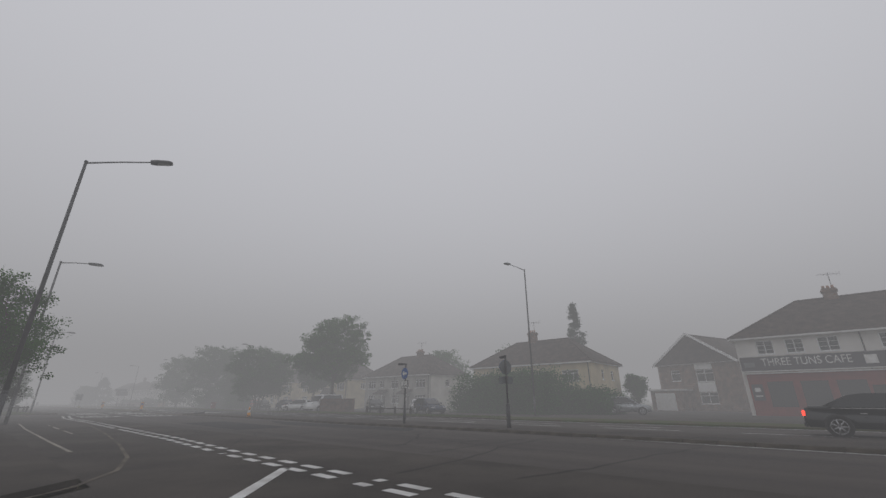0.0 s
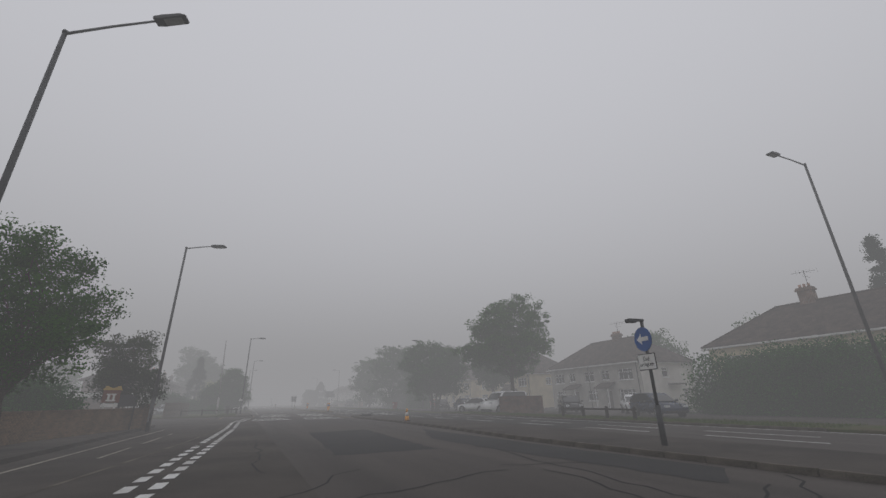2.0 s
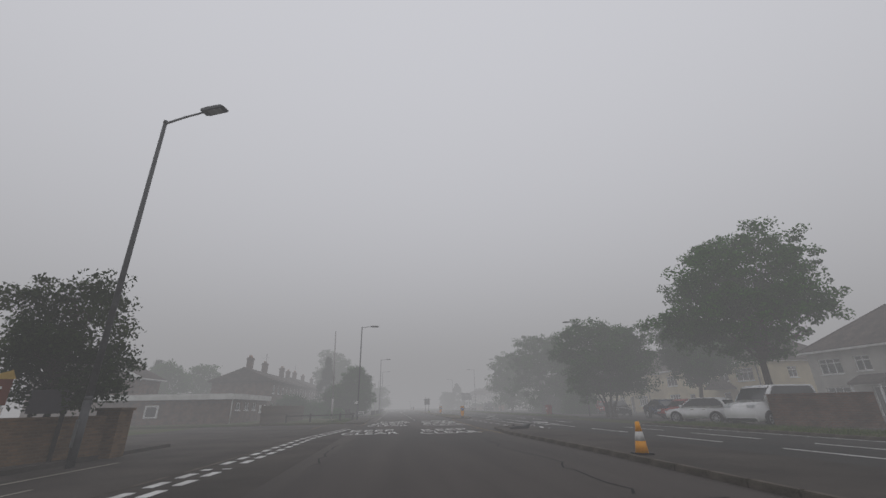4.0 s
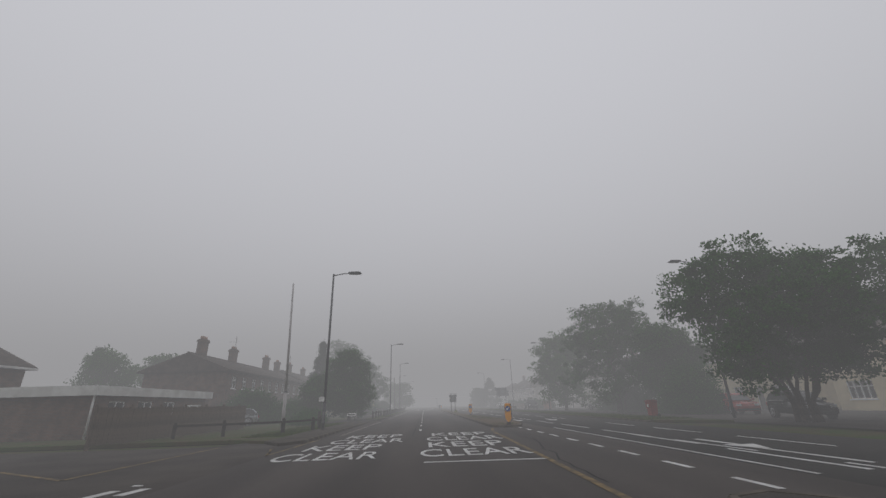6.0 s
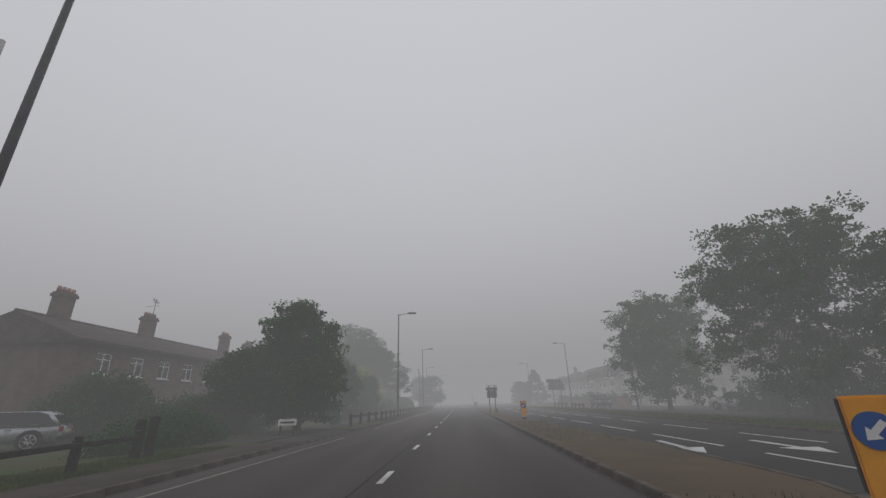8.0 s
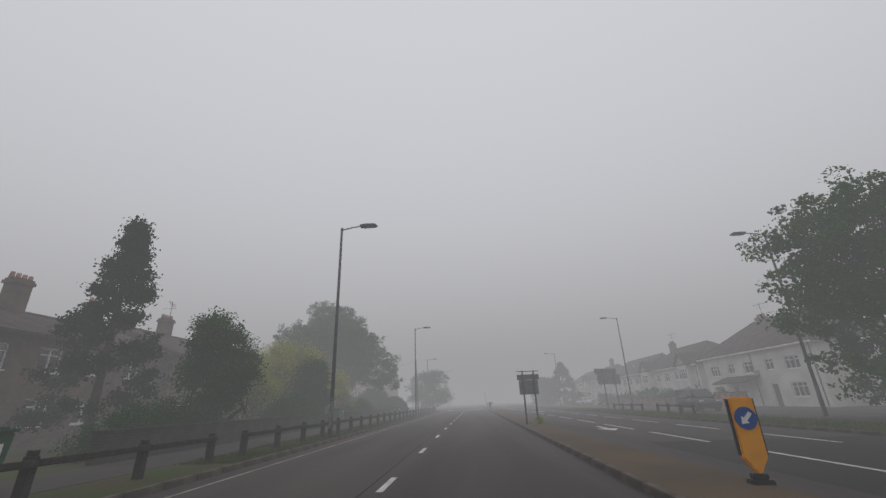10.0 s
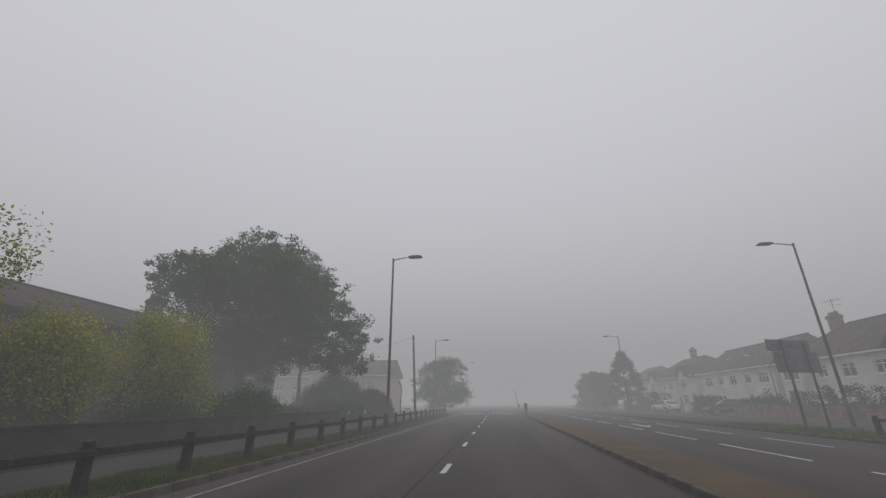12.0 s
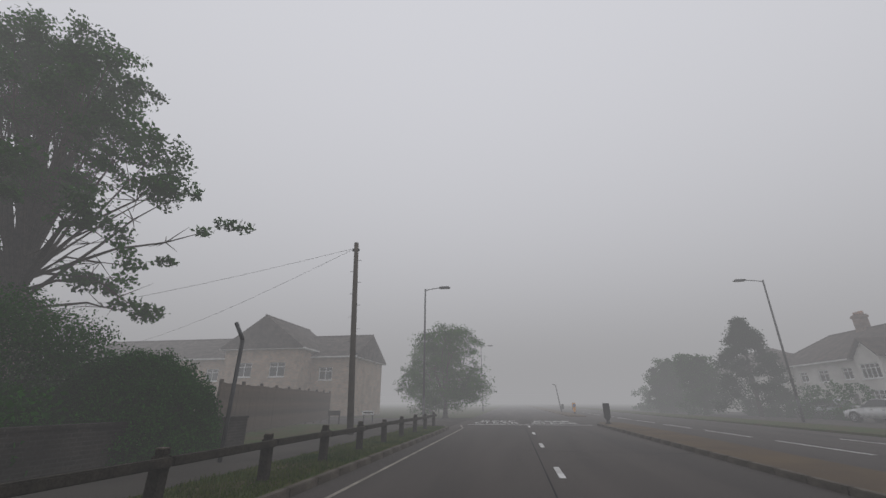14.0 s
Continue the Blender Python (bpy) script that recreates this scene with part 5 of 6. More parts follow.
for s in (-0.35, 0.35):
    part("post", boxes((s - 0.04, 0.0, -0.1, s + 0.04, 0.06, 1.7)), M["timber"], t)

for x, y, turn in ((6.6, 84.9, 0), (2.5, 168.0, 5)):
    t = thing("street_nameplate", "low white street nameplate on two short posts", "sign", (x, y, 0.09), turn, "street nameplates")
    p = part("plate", boxes((-0.42, -0.02, 0.42, 0.42, 0.0, 0.68), bevel=0.004), M["sign_white"], t)
    part("name_bar", boxes((-0.33, -0.024, 0.51, 0.33, -0.021, 0.59)), M["black"], p, "plain dark bar")
    for s in (-0.3, 0.3):
        part("post", boxes((s - 0.03, 0.0, -0.1, s + 0.03, 0.05, 0.62)), M["black"], t)

# ---- bollards, cone and wreckage on the median ----
traffic_bollard("bright orange bollard with blue disc and white arrow", 18.0, 69.4, -25)
traffic_bollard("bright orange bollard with blue disc and white arrow", 18.45, 94.0, 0)
traffic_bollard("dark plastic traffic bollard on the median", 17.55, 166.4, 0, False)
traffic_bollard("orange arrow bollard on the next median", 18.9, 190.3, 0)
t = thing("traffic_cone", "orange and white road cone on the median kerb", "traffic cone", (16.75, 35.1, 0.1))
part("body", tubes(((0, 0, 0.04), (0, 0, 0.3), 0.15, 0.11), ((0, 0, 0.5), (0, 0, 0.72), 0.078, 0.045), n=14), M["orange"], t)
part("sleeve", tubes(((0, 0, 0.3), (0, 0, 0.5), 0.112, 0.08), n=14), M["sign_white"], t, "white reflective sleeve")
part("foot", boxes((-0.2, -0.2, -0.005, 0.2, 0.2, 0.045), bevel=0.02), M["black"], t)
t = thing("wrecked_bollard", "flattened black bollard lying broken on the median", "wreckage", (17.35, 47.1, 0.105), 20)
part("shell", moved(swept([(-0.5, 0), (0.45, 0.0), (0.6, 0.22), (0.5, 0.2), (0.2, 0.12), (-0.3, 0.14), (-0.55, 0.08)], -0.14, 0.14, "y"), pose(0, 0, 0.0)), M["black"], t)
part("shard", moved(swept([(-0.2, 0), (0.2, 0), (0.12, 0.14), (-0.1, 0.2)], -0.06, 0.02, "y"), pose(-0.2, 0.25, 0, 0, 0, 40)), M["black"], t)
t = thing("broken_base", "ring-shaped concrete base of a broken bollard", "wreckage", (17.35, 48.75, 0.105))
bm = bmesh.new()
for k in range(20):
    a, b = 6.2832 * k / 20, 6.2832 * (k + 1) / 20
    tube(bm, (0.3 * math.cos(a), 0.3 * math.sin(a), 0.03), (0.3 * math.cos(b), 0.3 * math.sin(b), 0.03), 0.035, n=6, caps=False)
part("ring", bm, M["kerb"], t)

t = thing("bent_post", "thin knocked grey post leaning on the next median", "post", (18.0, 195.0, 0.1))
part("shaft", tubes(((0, 0, -0.1), (-0.45, 0, 3.2), 0.07, 0.05), ((-0.45, 0, 3.2), (-0.8, 0, 3.28), 0.05), n=8), M["steel_dark"], t)
part("box", boxes((0.02, -0.16, 0.35, 0.3, 0.16, 0.95), bevel=0.02), M["steel_dark"], t, "grey box clamped low on the post")
t = thing("road_sign", "small square white sign on a thin grey post", "road sign", (5.0, 181.6, 0.05), 5)
part("post", tubes(((0, 0, -0.1), (0, 0, 2.85), 0.035), n=8), M["steel_dark"], t)
part("plate", boxes((-0.3, -0.06, 2.15, 0.3, -0.04, 2.85), bevel=0.005), M["sign_white"], t, "white plate with a dark band")
part("band", boxes((-0.2, -0.066, 2.3, 0.2, -0.061, 2.68)), M["sign_grey"], t)
t = thing("notice_board", "low dark board on two posts beside the fence", "sign", (0.9, 166.1, 0.05), -10)
part("board", boxes((-0.45, -0.03, 0.45, 0.45, 0.0, 0.75), bevel=0.006), M["timber"], t)
for s in (-0.36, 0.36):
    part("post", boxes((s - 0.035, 0.002, -0.1, s + 0.035, 0.06, 0.72)), M["timber"], t)

# ---- bins and small street things ----
wheelie_bin("dark green wheelie bin standing against the low wall", 5.0, 137.7, 100)
wheelie_bin("dark green wheelie bin standing against the low wall", 5.15, 140.5, 80)
utility_cabinet("green painted steel utility cabinet before the low wall", 5.02, 117.7, 90)
wheelie_bin("dark wheelie bin standing at the back of the footway", 6.0, 94.6, 90)
wheelie_bin("dull red wheelie bin at the edge of the service road", 29.0, 74.2, -80, "red")

# ---- cars ----
car("silver hatchback parked by the houses", 41.2, 15.4, -160, "car_silver", 3.95, 1.7, 1.55)
car("black saloon with lit tail lamps on the far carriageway", 22.5, 0.55, 180, "car_black", 4.95, 1.88, 1.47, "saloon", lights_on=True, group="")
car("white hatchback parked on the service road", 30.9, 48.6, 25, "car_white", 3.9, 1.7, 1.45)
car("white saloon parked before the houses", 38.2, 37.2, 140, "car_white", 4.5, 1.78, 1.44, "saloon")
car("dark green estate parked on the service road", 33.8, 32.4, 160, "car_blue", 4.4, 1.78, 1.48)
car("dark hatchback parked in a row", 35.6, 42.5, 150, "car_black", 4.0, 1.72, 1.46)
car("black saloon parked beyond the tree", 33.2, 60.5, 175, "car_blue", 4.5, 1.78, 1.45, "saloon")
car("red hatchback parked in front of a house", 37.4, 78.6, 165, "car_red", 4.0, 1.72, 1.48)
car("dark hatchback parked in front of a house", 34.9, 70.2, 165, "car_black", 3.9, 1.7, 1.45)
car("red hatchback parked by the service road", 35.5, 57.2, 100, "car_red", 3.9, 1.7, 1.45)
car("dark people carrier parked on the service road", 33.0, 126.6, 178, "car_black", 4.4, 1.8, 1.7, "van")
car("white saloon parked on a drive", 36.0, 169.5, 10, "car_white", 4.4, 1.76, 1.45, "saloon")
car("silver hatchback parked by the terrace", 37.5, 177.5, 15, "car_silver", 4.0, 1.72, 1.5)
car("dark hatchback parked on a drive", 38.6, 158.2, 80, "car_black", 4.0, 1.72, 1.48)
car("pale silver hatchback parked behind the rail", -0.6, 81.7, 118, "car_silver", 4.2, 1.72, 1.32, z=0.09)
car("white van parked behind the brown wall", 33.4, 46.5, 100, "car_white", 4.9, 1.95, 2.0, "van")
car("pale car parked under the far trees", 38.0, 100.5, 20, "car_white", 4.2, 1.74, 1.45, "saloon")

t = thing("gate_posts", "pair of stout dark timber posts ending the rail", "posts", (5.6, 77.5, 0.08), 20)
for x in (-0.16, 0.16):
    part("post", boxes((x - 0.1, -0.1, -0.2, x + 0.1, 0.1, 1.0 + 0.06 * (x > 0)), bevel=0.02), M["timber"], t)

# ---- houses on the right ----
house("cream rendered semi-detached house with hipped tile roof", (46, 34.2, -0.02), -90, 16, 9, 5.4, 8.7, 4.2, "cream", "tiles",
      front=((1.2, 3.0, 3.2, 4.5, "3t", 1), (4.6, 5.8, 3.3, 4.5, "2t"), (1.2, 3.2, 0.9, 2.2, "3t", 1), (7.0, 8.3, 3.3, 4.5, "2t"), (9.6, 11.0, 3.3, 4.5, "2t", 1), (12.6, 14.6, 3.3, 4.5, "3t", 1), (12.4, 14.4, 0.9, 2.2, "3t", 1), (9.4, 10.8, 1.0, 2.2, "2t")),
      right=((3.2, 4.0, 3.5, 4.6, "1t"), (6.2, 7.0, 3.5, 4.6, "1t"), (6.4, 7.1, 1.2, 2.2, "1")), doors=((5.0, 5.95, 2.1, "timber"), (7.6, 8.55, 2.1, "timber")),
      chimneys=((6.8, 4.5, 7.6, 9.9, "brick", 3, True, 1.5),), pipes=(15.8, 8.4))
h = house("pale grey rendered semi-detached house with hipped roof", (46, 57, -0.02), -90, 14.7, 9, 5.0, 8.3, 3.8, "grey_render", "tiles",
          front=((0.8, 2.6, 3.1, 4.3, "3t", 1), (3.6, 4.7, 3.2, 4.3, "2t"), (0.8, 2.6, 0.8, 2.1, "3t", 1), (6.4, 8.0, 3.1, 4.3, "2t", 1), (9.2, 10.4, 3.2, 4.3, "2t"), (11.8, 13.8, 3.1, 4.3, "3t", 1), (11.6, 13.8, 0.8, 2.1, "4t", 1), (6.6, 8.2, 0.9, 2.1, "2t")),
          right=((3.6, 4.6, 3.3, 4.3, "1t"), (6.6, 7.5, 1.0, 2.1, "1t")), doors=((4.2, 5.1, 2.05, "timber"), (9.6, 10.5, 2.05, "timber")), chimneys=((8.4, 4.5, 7.3, 9.0, "brick", 4, True, 1.5),), side_wall="white_render", pipes=(14.5, 7.2))
for u in (9.0, 3.6):
    p = part("porch_roof", swept([(-1.3, 2.35), (0.05, 2.95), (0.05, 2.8), (-1.3, 2.2)], u, u + 2.2, "x"), M["tiles"], h, "small pitched porch roof")
    for s in (u + 0.1, u + 2.0):
        part("porch_post", boxes((s, -1.2, 0, s + 0.1, -1.1, 2.25)), M["upvc"], p)
p = part("canopy", boxes((14.7, 4.2, 2.5, 15.6, 6.0, 2.62)), M["timber"], h, "dark flat canopy over the side door")
h = house("cream rendered house half hidden behind trees", (46, 77.5, -0.02), -90, 15.5, 9, 5.0, 8.4, 3.8, "cream", "tiles",
          front=((1.0, 3.0, 3.1, 4.3, "3t", 1), (4.6, 5.8, 3.2, 4.3, "2t"), (1.0, 3.0, 0.8, 2.1, "4t", 1), (7.0, 8.6, 3.1, 4.3, "2t", 1), (10.0, 11.4, 3.2, 4.3, "2t"), (12.4, 14.6, 3.1, 4.3, "3t", 1), (12.4, 14.6, 0.8, 2.1, "4t", 1)),
          right=((3.0, 4.0, 3.3, 4.3, "2t"),), doors=((4.8, 5.7, 2.05, "timber"), (10.2, 11.1, 2.05, "timber")), chimneys=((7.7, 4.5, 7.3, 9.2, "brick", 4, True, 1.5),), pipes=(15.2,))
p = part("porch_gable", swept([(9.2, 2.4), (12.2, 2.4), (10.7, 3.5)], -1.4, 0.0, "y"), M["tiles"], h, "gabled porch roof")
house("cream rendered semi-detached house behind garden trees", (46, 97, -0.02), -90, 16.5, 9, 5.0, 8.5, 3.8, "cream", "tiles",
      front=((1.0, 3.0, 3.1, 4.3, "3t", 1), (4.6, 5.8, 3.2, 4.3, "2t"), (1.0, 3.0, 0.8, 2.1, "4t", 1), (8.0, 9.6, 3.1, 4.3, "2t", 1), (11.0, 12.4, 3.2, 4.3, "2t"), (13.4, 15.6, 3.1, 4.3, "3t", 1), (13.4, 15.6, 0.8, 2.1, "4t", 1), (8.2, 9.6, 0.9, 2.1, "2t")),
      right=((3.0, 4.0, 3.3, 4.3, "2t"),), doors=((5.2, 6.1, 2.05, "timber"), (11.2, 12.1, 2.05, "timber")), chimneys=((5.5, 4.5, 7.4, 9.3, "brick", 4, True, 1.5),), pipes=(16.2,))

# gabled brick house with white panels
h = house("brown brick house with white panelled gable and low garage", (58.4, 6.3, -0.02), -20, 10, 9.6, 5.6, 9.0, 0, "brick", "tiles",
          left=((1.7, 2.9, 3.5, 4.8, "1t"), (4.9, 7.0, 3.3, 4.7, "2t"), (4.9, 7.0, 0.8, 2.1, "2t")), chimneys=())
for row in ((-0.04, 2.62, 2.15, 0.0, 4.68, 3.2), (-0.04, 2.62, 4.75, 0.0, 4.68, 7.0)):
    part("panel", boxes(row), M["upvc"], h, "white boarded panel")
part("bargeboard", moved(swept([(-0.5, 5.25), (4.8, 8.95), (10.1, 5.25), (10.1, 5.55), (4.8, 9.28), (-0.5, 5.55)], -0.44, -0.36, "y"), Matrix(((0, 1, 0, 0), (-1, 0, 0, 9.6), (0, 0, 1, 0), (0, 0, 0, 1)))), M["upvc"], h, "white bargeboard along the gable")
g = part("garage", boxes((-2.6, 5.6, 0, -0.02, 9.4, 2.3)), M["brick"], h, "flat-roofed brick garage")
part("garage_roof", boxes((-2.75, 5.45, 2.3, -0.02, 9.55, 2.5)), M["fascia"], g)
part("garage_door", boxes((-2.63, 6.2, 0.05, -2.602, 8.8, 2.05), *[(-2.645, 6.25, 0.2 + 0.3 * k, -2.63, 8.75, 0.42 + 0.3 * k) for k in range(6)]), M["upvc"], g, "white up-and-over garage door")

# the corner shop with its painted fascia
h = house("white rendered corner shop with red front and hipped roof", (46, 4.6, -0.02), -90, 19, 10, 6.45, 10.0, 5.0, "white_render", "tiles",
          front=((1.5, 2.7, 4.95, 6.1, "2g"), (3.5, 4.7, 4.95, 6.1, "2g", 1), (5.6, 6.9, 4.95, 6.1, "2g", 1), (9.2, 10.5, 4.95, 6.1, "2g"), (12.5, 13.8, 4.95, 6.1, "2g", 1)),
          chimneys=((7.6, 5.0, 8.9, 10.8, "brick", 3, True, 1.4),), pipes=(8.2,), name="shop")
f = part("shopfront", boxes((0.3, -0.1, 0.0, 9.3, -0.005, 3.45)), M["shop_red"], h, "dull red painted shopfront")
for u in (1.6, 3.8, 6.0):
    part("shop_window", boxes((u, -0.125, 0.7, u + 1.7, -0.102, 2.7)), M["car_glass"], f, "dark shop window")
part("shop_door", boxes((7.9, -0.13, 0.05, 8.9, -0.102, 2.3)), M["timber"], f, "dark shop door")
b = part("sign_board", boxes((0.1, -0.22, 3.6, 9.4, -0.005, 4.75), bevel=0.02), M["shop_dark"], h, "dark shop fascia with pale raised words")
part("lettering", moved(letters("THREE TUNS CAFE", 5.7, 0.62, 0.03), pose(1.6, -0.225, 3.98, 90, 0, 0)), M["sign_white"], b, "pale raised shop name")
part("stripe", boxes((0.1, -0.25, 3.5, 9.4, -0.1, 3.58), (0.1, -0.25, 3.34, 9.4, -0.1, 3.42)), M["sign_white"], b, "pale stripe")
part("emblem", boxes((8.0, -0.24, 3.85, 8.7, -0.222, 4.5), bevel=0.008), M["sign_white"], b, "plain pale emblem")
part("emblem", boxes((0.35, -0.24, 3.9, 1.1, -0.222, 4.3), bevel=0.008), M["sign_grey"], b, "plain pale emblem")
part("sign_board", boxes((9.5, -0.22, 3.6, 18.8, -0.005, 4.75), bevel=0.02), M["shop_blue"], h, "blue-green shop fascia")
part("shopfront", boxes((9.5, -0.1, 0.0, 18.8, -0.005, 3.45)), M["shop_dark"], h, "dark shopfront")
part("poster", boxes((0.45, -0.12, 1.2, 1.25, -0.104, 2.5)), M["shop_dark"], f, "dark poster with a pale emblem")
for row in ((0.65, -0.126, 1.9, 1.05, -0.121, 2.2), (0.6, -0.126, 1.5, 1.1, -0.121, 1.6)):
    part("poster_emblem", boxes(row), M["sign_white"], f, "pale plain shape")

# terrace on the right, further on
def bay(h, u, d, w=2.6, timbered=False, ridge=6.3):
    """A two-storey square bay with its own gable."""
    b = part("bay", walled(u, u + w, 0, 4.9, [(u + 0.3, u + w - 0.3, 0.9, 2.2), (u + 0.3, u + w - 0.3, 3.1, 4.3)], -d, -d + 0.2), M["white_render"], h)
    part("bay_side", boxes((u, -d + 0.2, 0, u + 0.2, 0, 4.9), (u + w - 0.2, -d + 0.2, 0, u + w, 0, 4.9)), M["white_render"], b)
    window(h, u + 0.3, u + w - 0.3, 0.9, 2.2, -d + 0.05, "4t")
    window(h, u + 0.3, u + w - 0.3, 3.1, 4.3, -d + 0.05, "4t", None, True)
    part("bay_gable", swept([(u, 4.9), (u + w, 4.9), (u + w / 2, ridge - 0.1)], -d + 0.02, 0.0, "y"), M["white_render"], b)
    for s in (-1, 1):
        x0, x1 = (u - 0.3, u + w / 2) if s < 0 else (u + w + 0.3, u + w / 2)
        part("bay_roof", swept([(x0, 4.75), (x1, ridge), (x1, ridge + 0.14), (x0, 4.9)], -d - 0.3, 2.2, "y"), M["tiles"], b)
    if timbered:
        part("half_timber", boxes(*[(u + 0.3 + k * (w - 0.6) / 4 - 0.05, -d - 0.02, 4.9, u + 0.3 + k * (w - 0.6) / 4 + 0.05, -d + 0.02, 4.95 + (1 - abs(k - 2) / 2) * (ridge - 5.3)) for k in range(5)], (u, -d - 0.03, 4.82, u + w, -d + 0.02, 4.98)), M["timber"], b, "dark half-timber strips")


terr = dict(front=((1.2, 3.0, 3.1, 4.2, "3t", 1), (4.6, 5.8, 3.2, 4.2, "2t"), (1.2, 3.0, 0.8, 2.0, "3t", 1), (10.6, 11.8, 3.2, 4.2, "2t"), (13.2, 15.0, 3.1, 4.2, "3t", 1), (13.2, 15.0, 0.8, 2.0, "3t", 1), (7.4, 8.8, 3.1, 4.2, "2t", 1)), doors=((4.8, 5.7, 2.0, "timber"), (10.7, 11.6, 2.0, "timber")))
h = house("white rendered semi-detached house with hipped brown roof", (42.5, 140.2, -0.02), -90, 17, 8.5, 5.2, 8.6, 4.2, "white_render", "tiles", **terr, right=((3.0, 3.9, 3.2, 4.2, "1t"),), chimneys=((6.0, 4.2, 7.2, 9.0, "brick", 4, True, 1.4),), pipes=(16.6, 8.9))
part("satellite_dish", moved(tubes(((0, 0, 0), (0, -0.06, 0), 0.24, 0.3), n=16), pose(9.4, -0.1, 3.0, -20, 0, 15)), M["sign_grey"], h, "grey satellite dish")
part("lean_to", swept([(-1.6, 2.3), (0.0, 2.9), (0.0, 2.75), (-1.6, 2.15)], 3.8, 9.6, "x"), M["tiles"], h, "tiled lean-to roof over the doors")
h = house("white rendered semi-detached house with half-timbered gables", (42.5, 158.6, -0.02), -90, 17, 8.5, 4.9, 8.0, 4.2, "white_render", "tiles", **terr, chimneys=((2.9, 4.2, 6.0, 9.0, "brick", 4, True, 1.4),), pipes=(16.6,))
bay(h, 1.0, 0.8, 2.7, True)
bay(h, 13.2, 0.8, 2.7, True)
h = house("white rendered gable-ended house with rooflights", (42.5, 176, -0.02), -90, 16, 8.5, 4.9, 7.9, 0, "white_render", "tiles_grey", **terr, pipes=(15.7,))
for u in (4.0, 8.5, 13.0):
    part("rooflight", moved(boxes((-0.35, -0.03, -0.5, 0.35, 0.03, 0.5)), pose(u, 1.7, 6.2, -55, 0, 0)), M["upvc"], h, "white-framed rooflight")
h = house("white rendered semi-detached house with hipped roof and bays", (42.5, 195, -0.02), -90, 17, 8.5, 5.0, 8.0, 4.2, "white_render", "tiles", **terr, chimneys=((9.0, 4.2, 7.4, 9.4, "brick", 4, False, 1.4),))
bay(h, 13.6, 0.8)
bay(h, 1.0, 0.8)
house("pale rendered house almost lost in fog", (43, 215, -0.02), -90, 17, 8.5, 5.0, 8.0, 4.2, "white_render", "tiles", **terr)
house("pale rendered house seen between trees", (44, 120.5, -0.02), -90, 16.2, 8.5, 4.9, 8.0, 4.2, "white_render", "tiles", **terr, chimneys=((8.0, 4.2, 7.0, 9.0, "brick", 4, True, 1.4),))

# ---- houses on the left ----
def row_windows(w, first, step, lower=True):
    out, u = [], first
    while u + 1.3 < w - 0.4:
        out.append((u, u + 1.15, 3.3, 4.45, "2t", 1))
        if lower:
            out.append((u, u + 1.15, 0.9, 2.1, "2t"))
        u += step
    return out


house("dark brick two-storey terrace with chimneys along its ridge", (-6, 86.8, 0.05), 90, 27, 7.8, 5.0, 6.7, 0, "brick_dark", "tiles", front=row_windows(27, 1.3, 2.55), chimneys=((2.2, 3.9, 5.8, 8.3, "brick_dark", 4, False, 1.3), (9.5, 3.9, 6.2, 8.2, "brick_dark", 4, True, 1.3), (20.4, 3.9, 6.2, 8.4, "brick_dark", 4, False, 1.3), (25.2, 3.9, 6.2, 8.2, "brick_dark", 3, False, 1.2)), name="terrace", trim="timber")
house("dark brick two-storey terrace with white windows behind trees", (-6.2, 115.2, 0.05), 90, 34, 8, 5.2, 7.2, 0, "brick_dark", "tiles", front=row_windows(34, 0.9, 2.9), left=((3, 4, 3.4, 4.4, "1t"),), chimneys=((3.8, 4, 6.2, 8.5, "brick_dark", 4, True, 1.3), (12.4, 4, 6.2, 8.4, "brick_dark", 4, False, 1.3), (23.5, 4, 6.2, 8.4, "brick_dark", 4, False, 1.3)), name="terrace", trim="timber")
house("dark brick house set back behind the tree", (-9.5, 149.5, 0.05), 90, 6.2, 6, 5.0, 6.9, 0, "brick_dark", "tiles", front=((0.6, 1.6, 3.2, 4.4, "1t"), (2.9, 4.0, 3.2, 4.4, "2t"), (0.6, 1.7, 0.9, 2.2, "1t")))
house("pale buff brick building with tiled roof in fog", (-36, 179, 0.05), 0, 33, 9, 5.6, 8.2, 0, "brick_buff", "tiles_grey", front=[(1.5 + 3.1 * k, 2.9 + 3.1 * k, 3.3, 4.5, "2t") for k in range(10)] + [(1.5 + 3.1 * k, 2.9 + 3.1 * k, 0.9, 2.2, "2t") for k in range(10)], name="block")
house("gabled wing of the buff brick building", (-15.2, 185, 0.05), -90, 8.6, 7.8, 6.2, 9.3, 0, "brick_buff", "tiles_grey", right=((1.4, 3.0, 3.5, 4.8, "2t"), (4.8, 6.4, 3.5, 4.8, "2t"), (1.4, 3.0, 0.9, 2.2, "2t"), (4.8, 6.4, 0.9, 2.2, "2t")), name="block")
h = house("dark brick gabled house beyond the flat-roofed annexe", (-24.5, 75.5, 0.02), -90, 4.2, 9.8, 4.5, 7.1, 0, "brick_dark", "tiles", right=((2.2, 3.4, 3.2, 4.4, "2t"), (6.2, 7.4, 3.2, 4.4, "2t")), name="house")
part("bargeboard", moved(swept([(-0.45, 4.2), (4.9, 6.9), (10.25, 4.2), (10.25, 4.48), (4.9, 7.2), (-0.45, 4.48)], -0.44, -0.37, "y"), Matrix(((0, -1, 0, 4.2), (1, 0, 0, 0), (0, 0, 1, 0), (0, 0, 0, 1)))), M["upvc"], h, "white bargeboard along the gable")

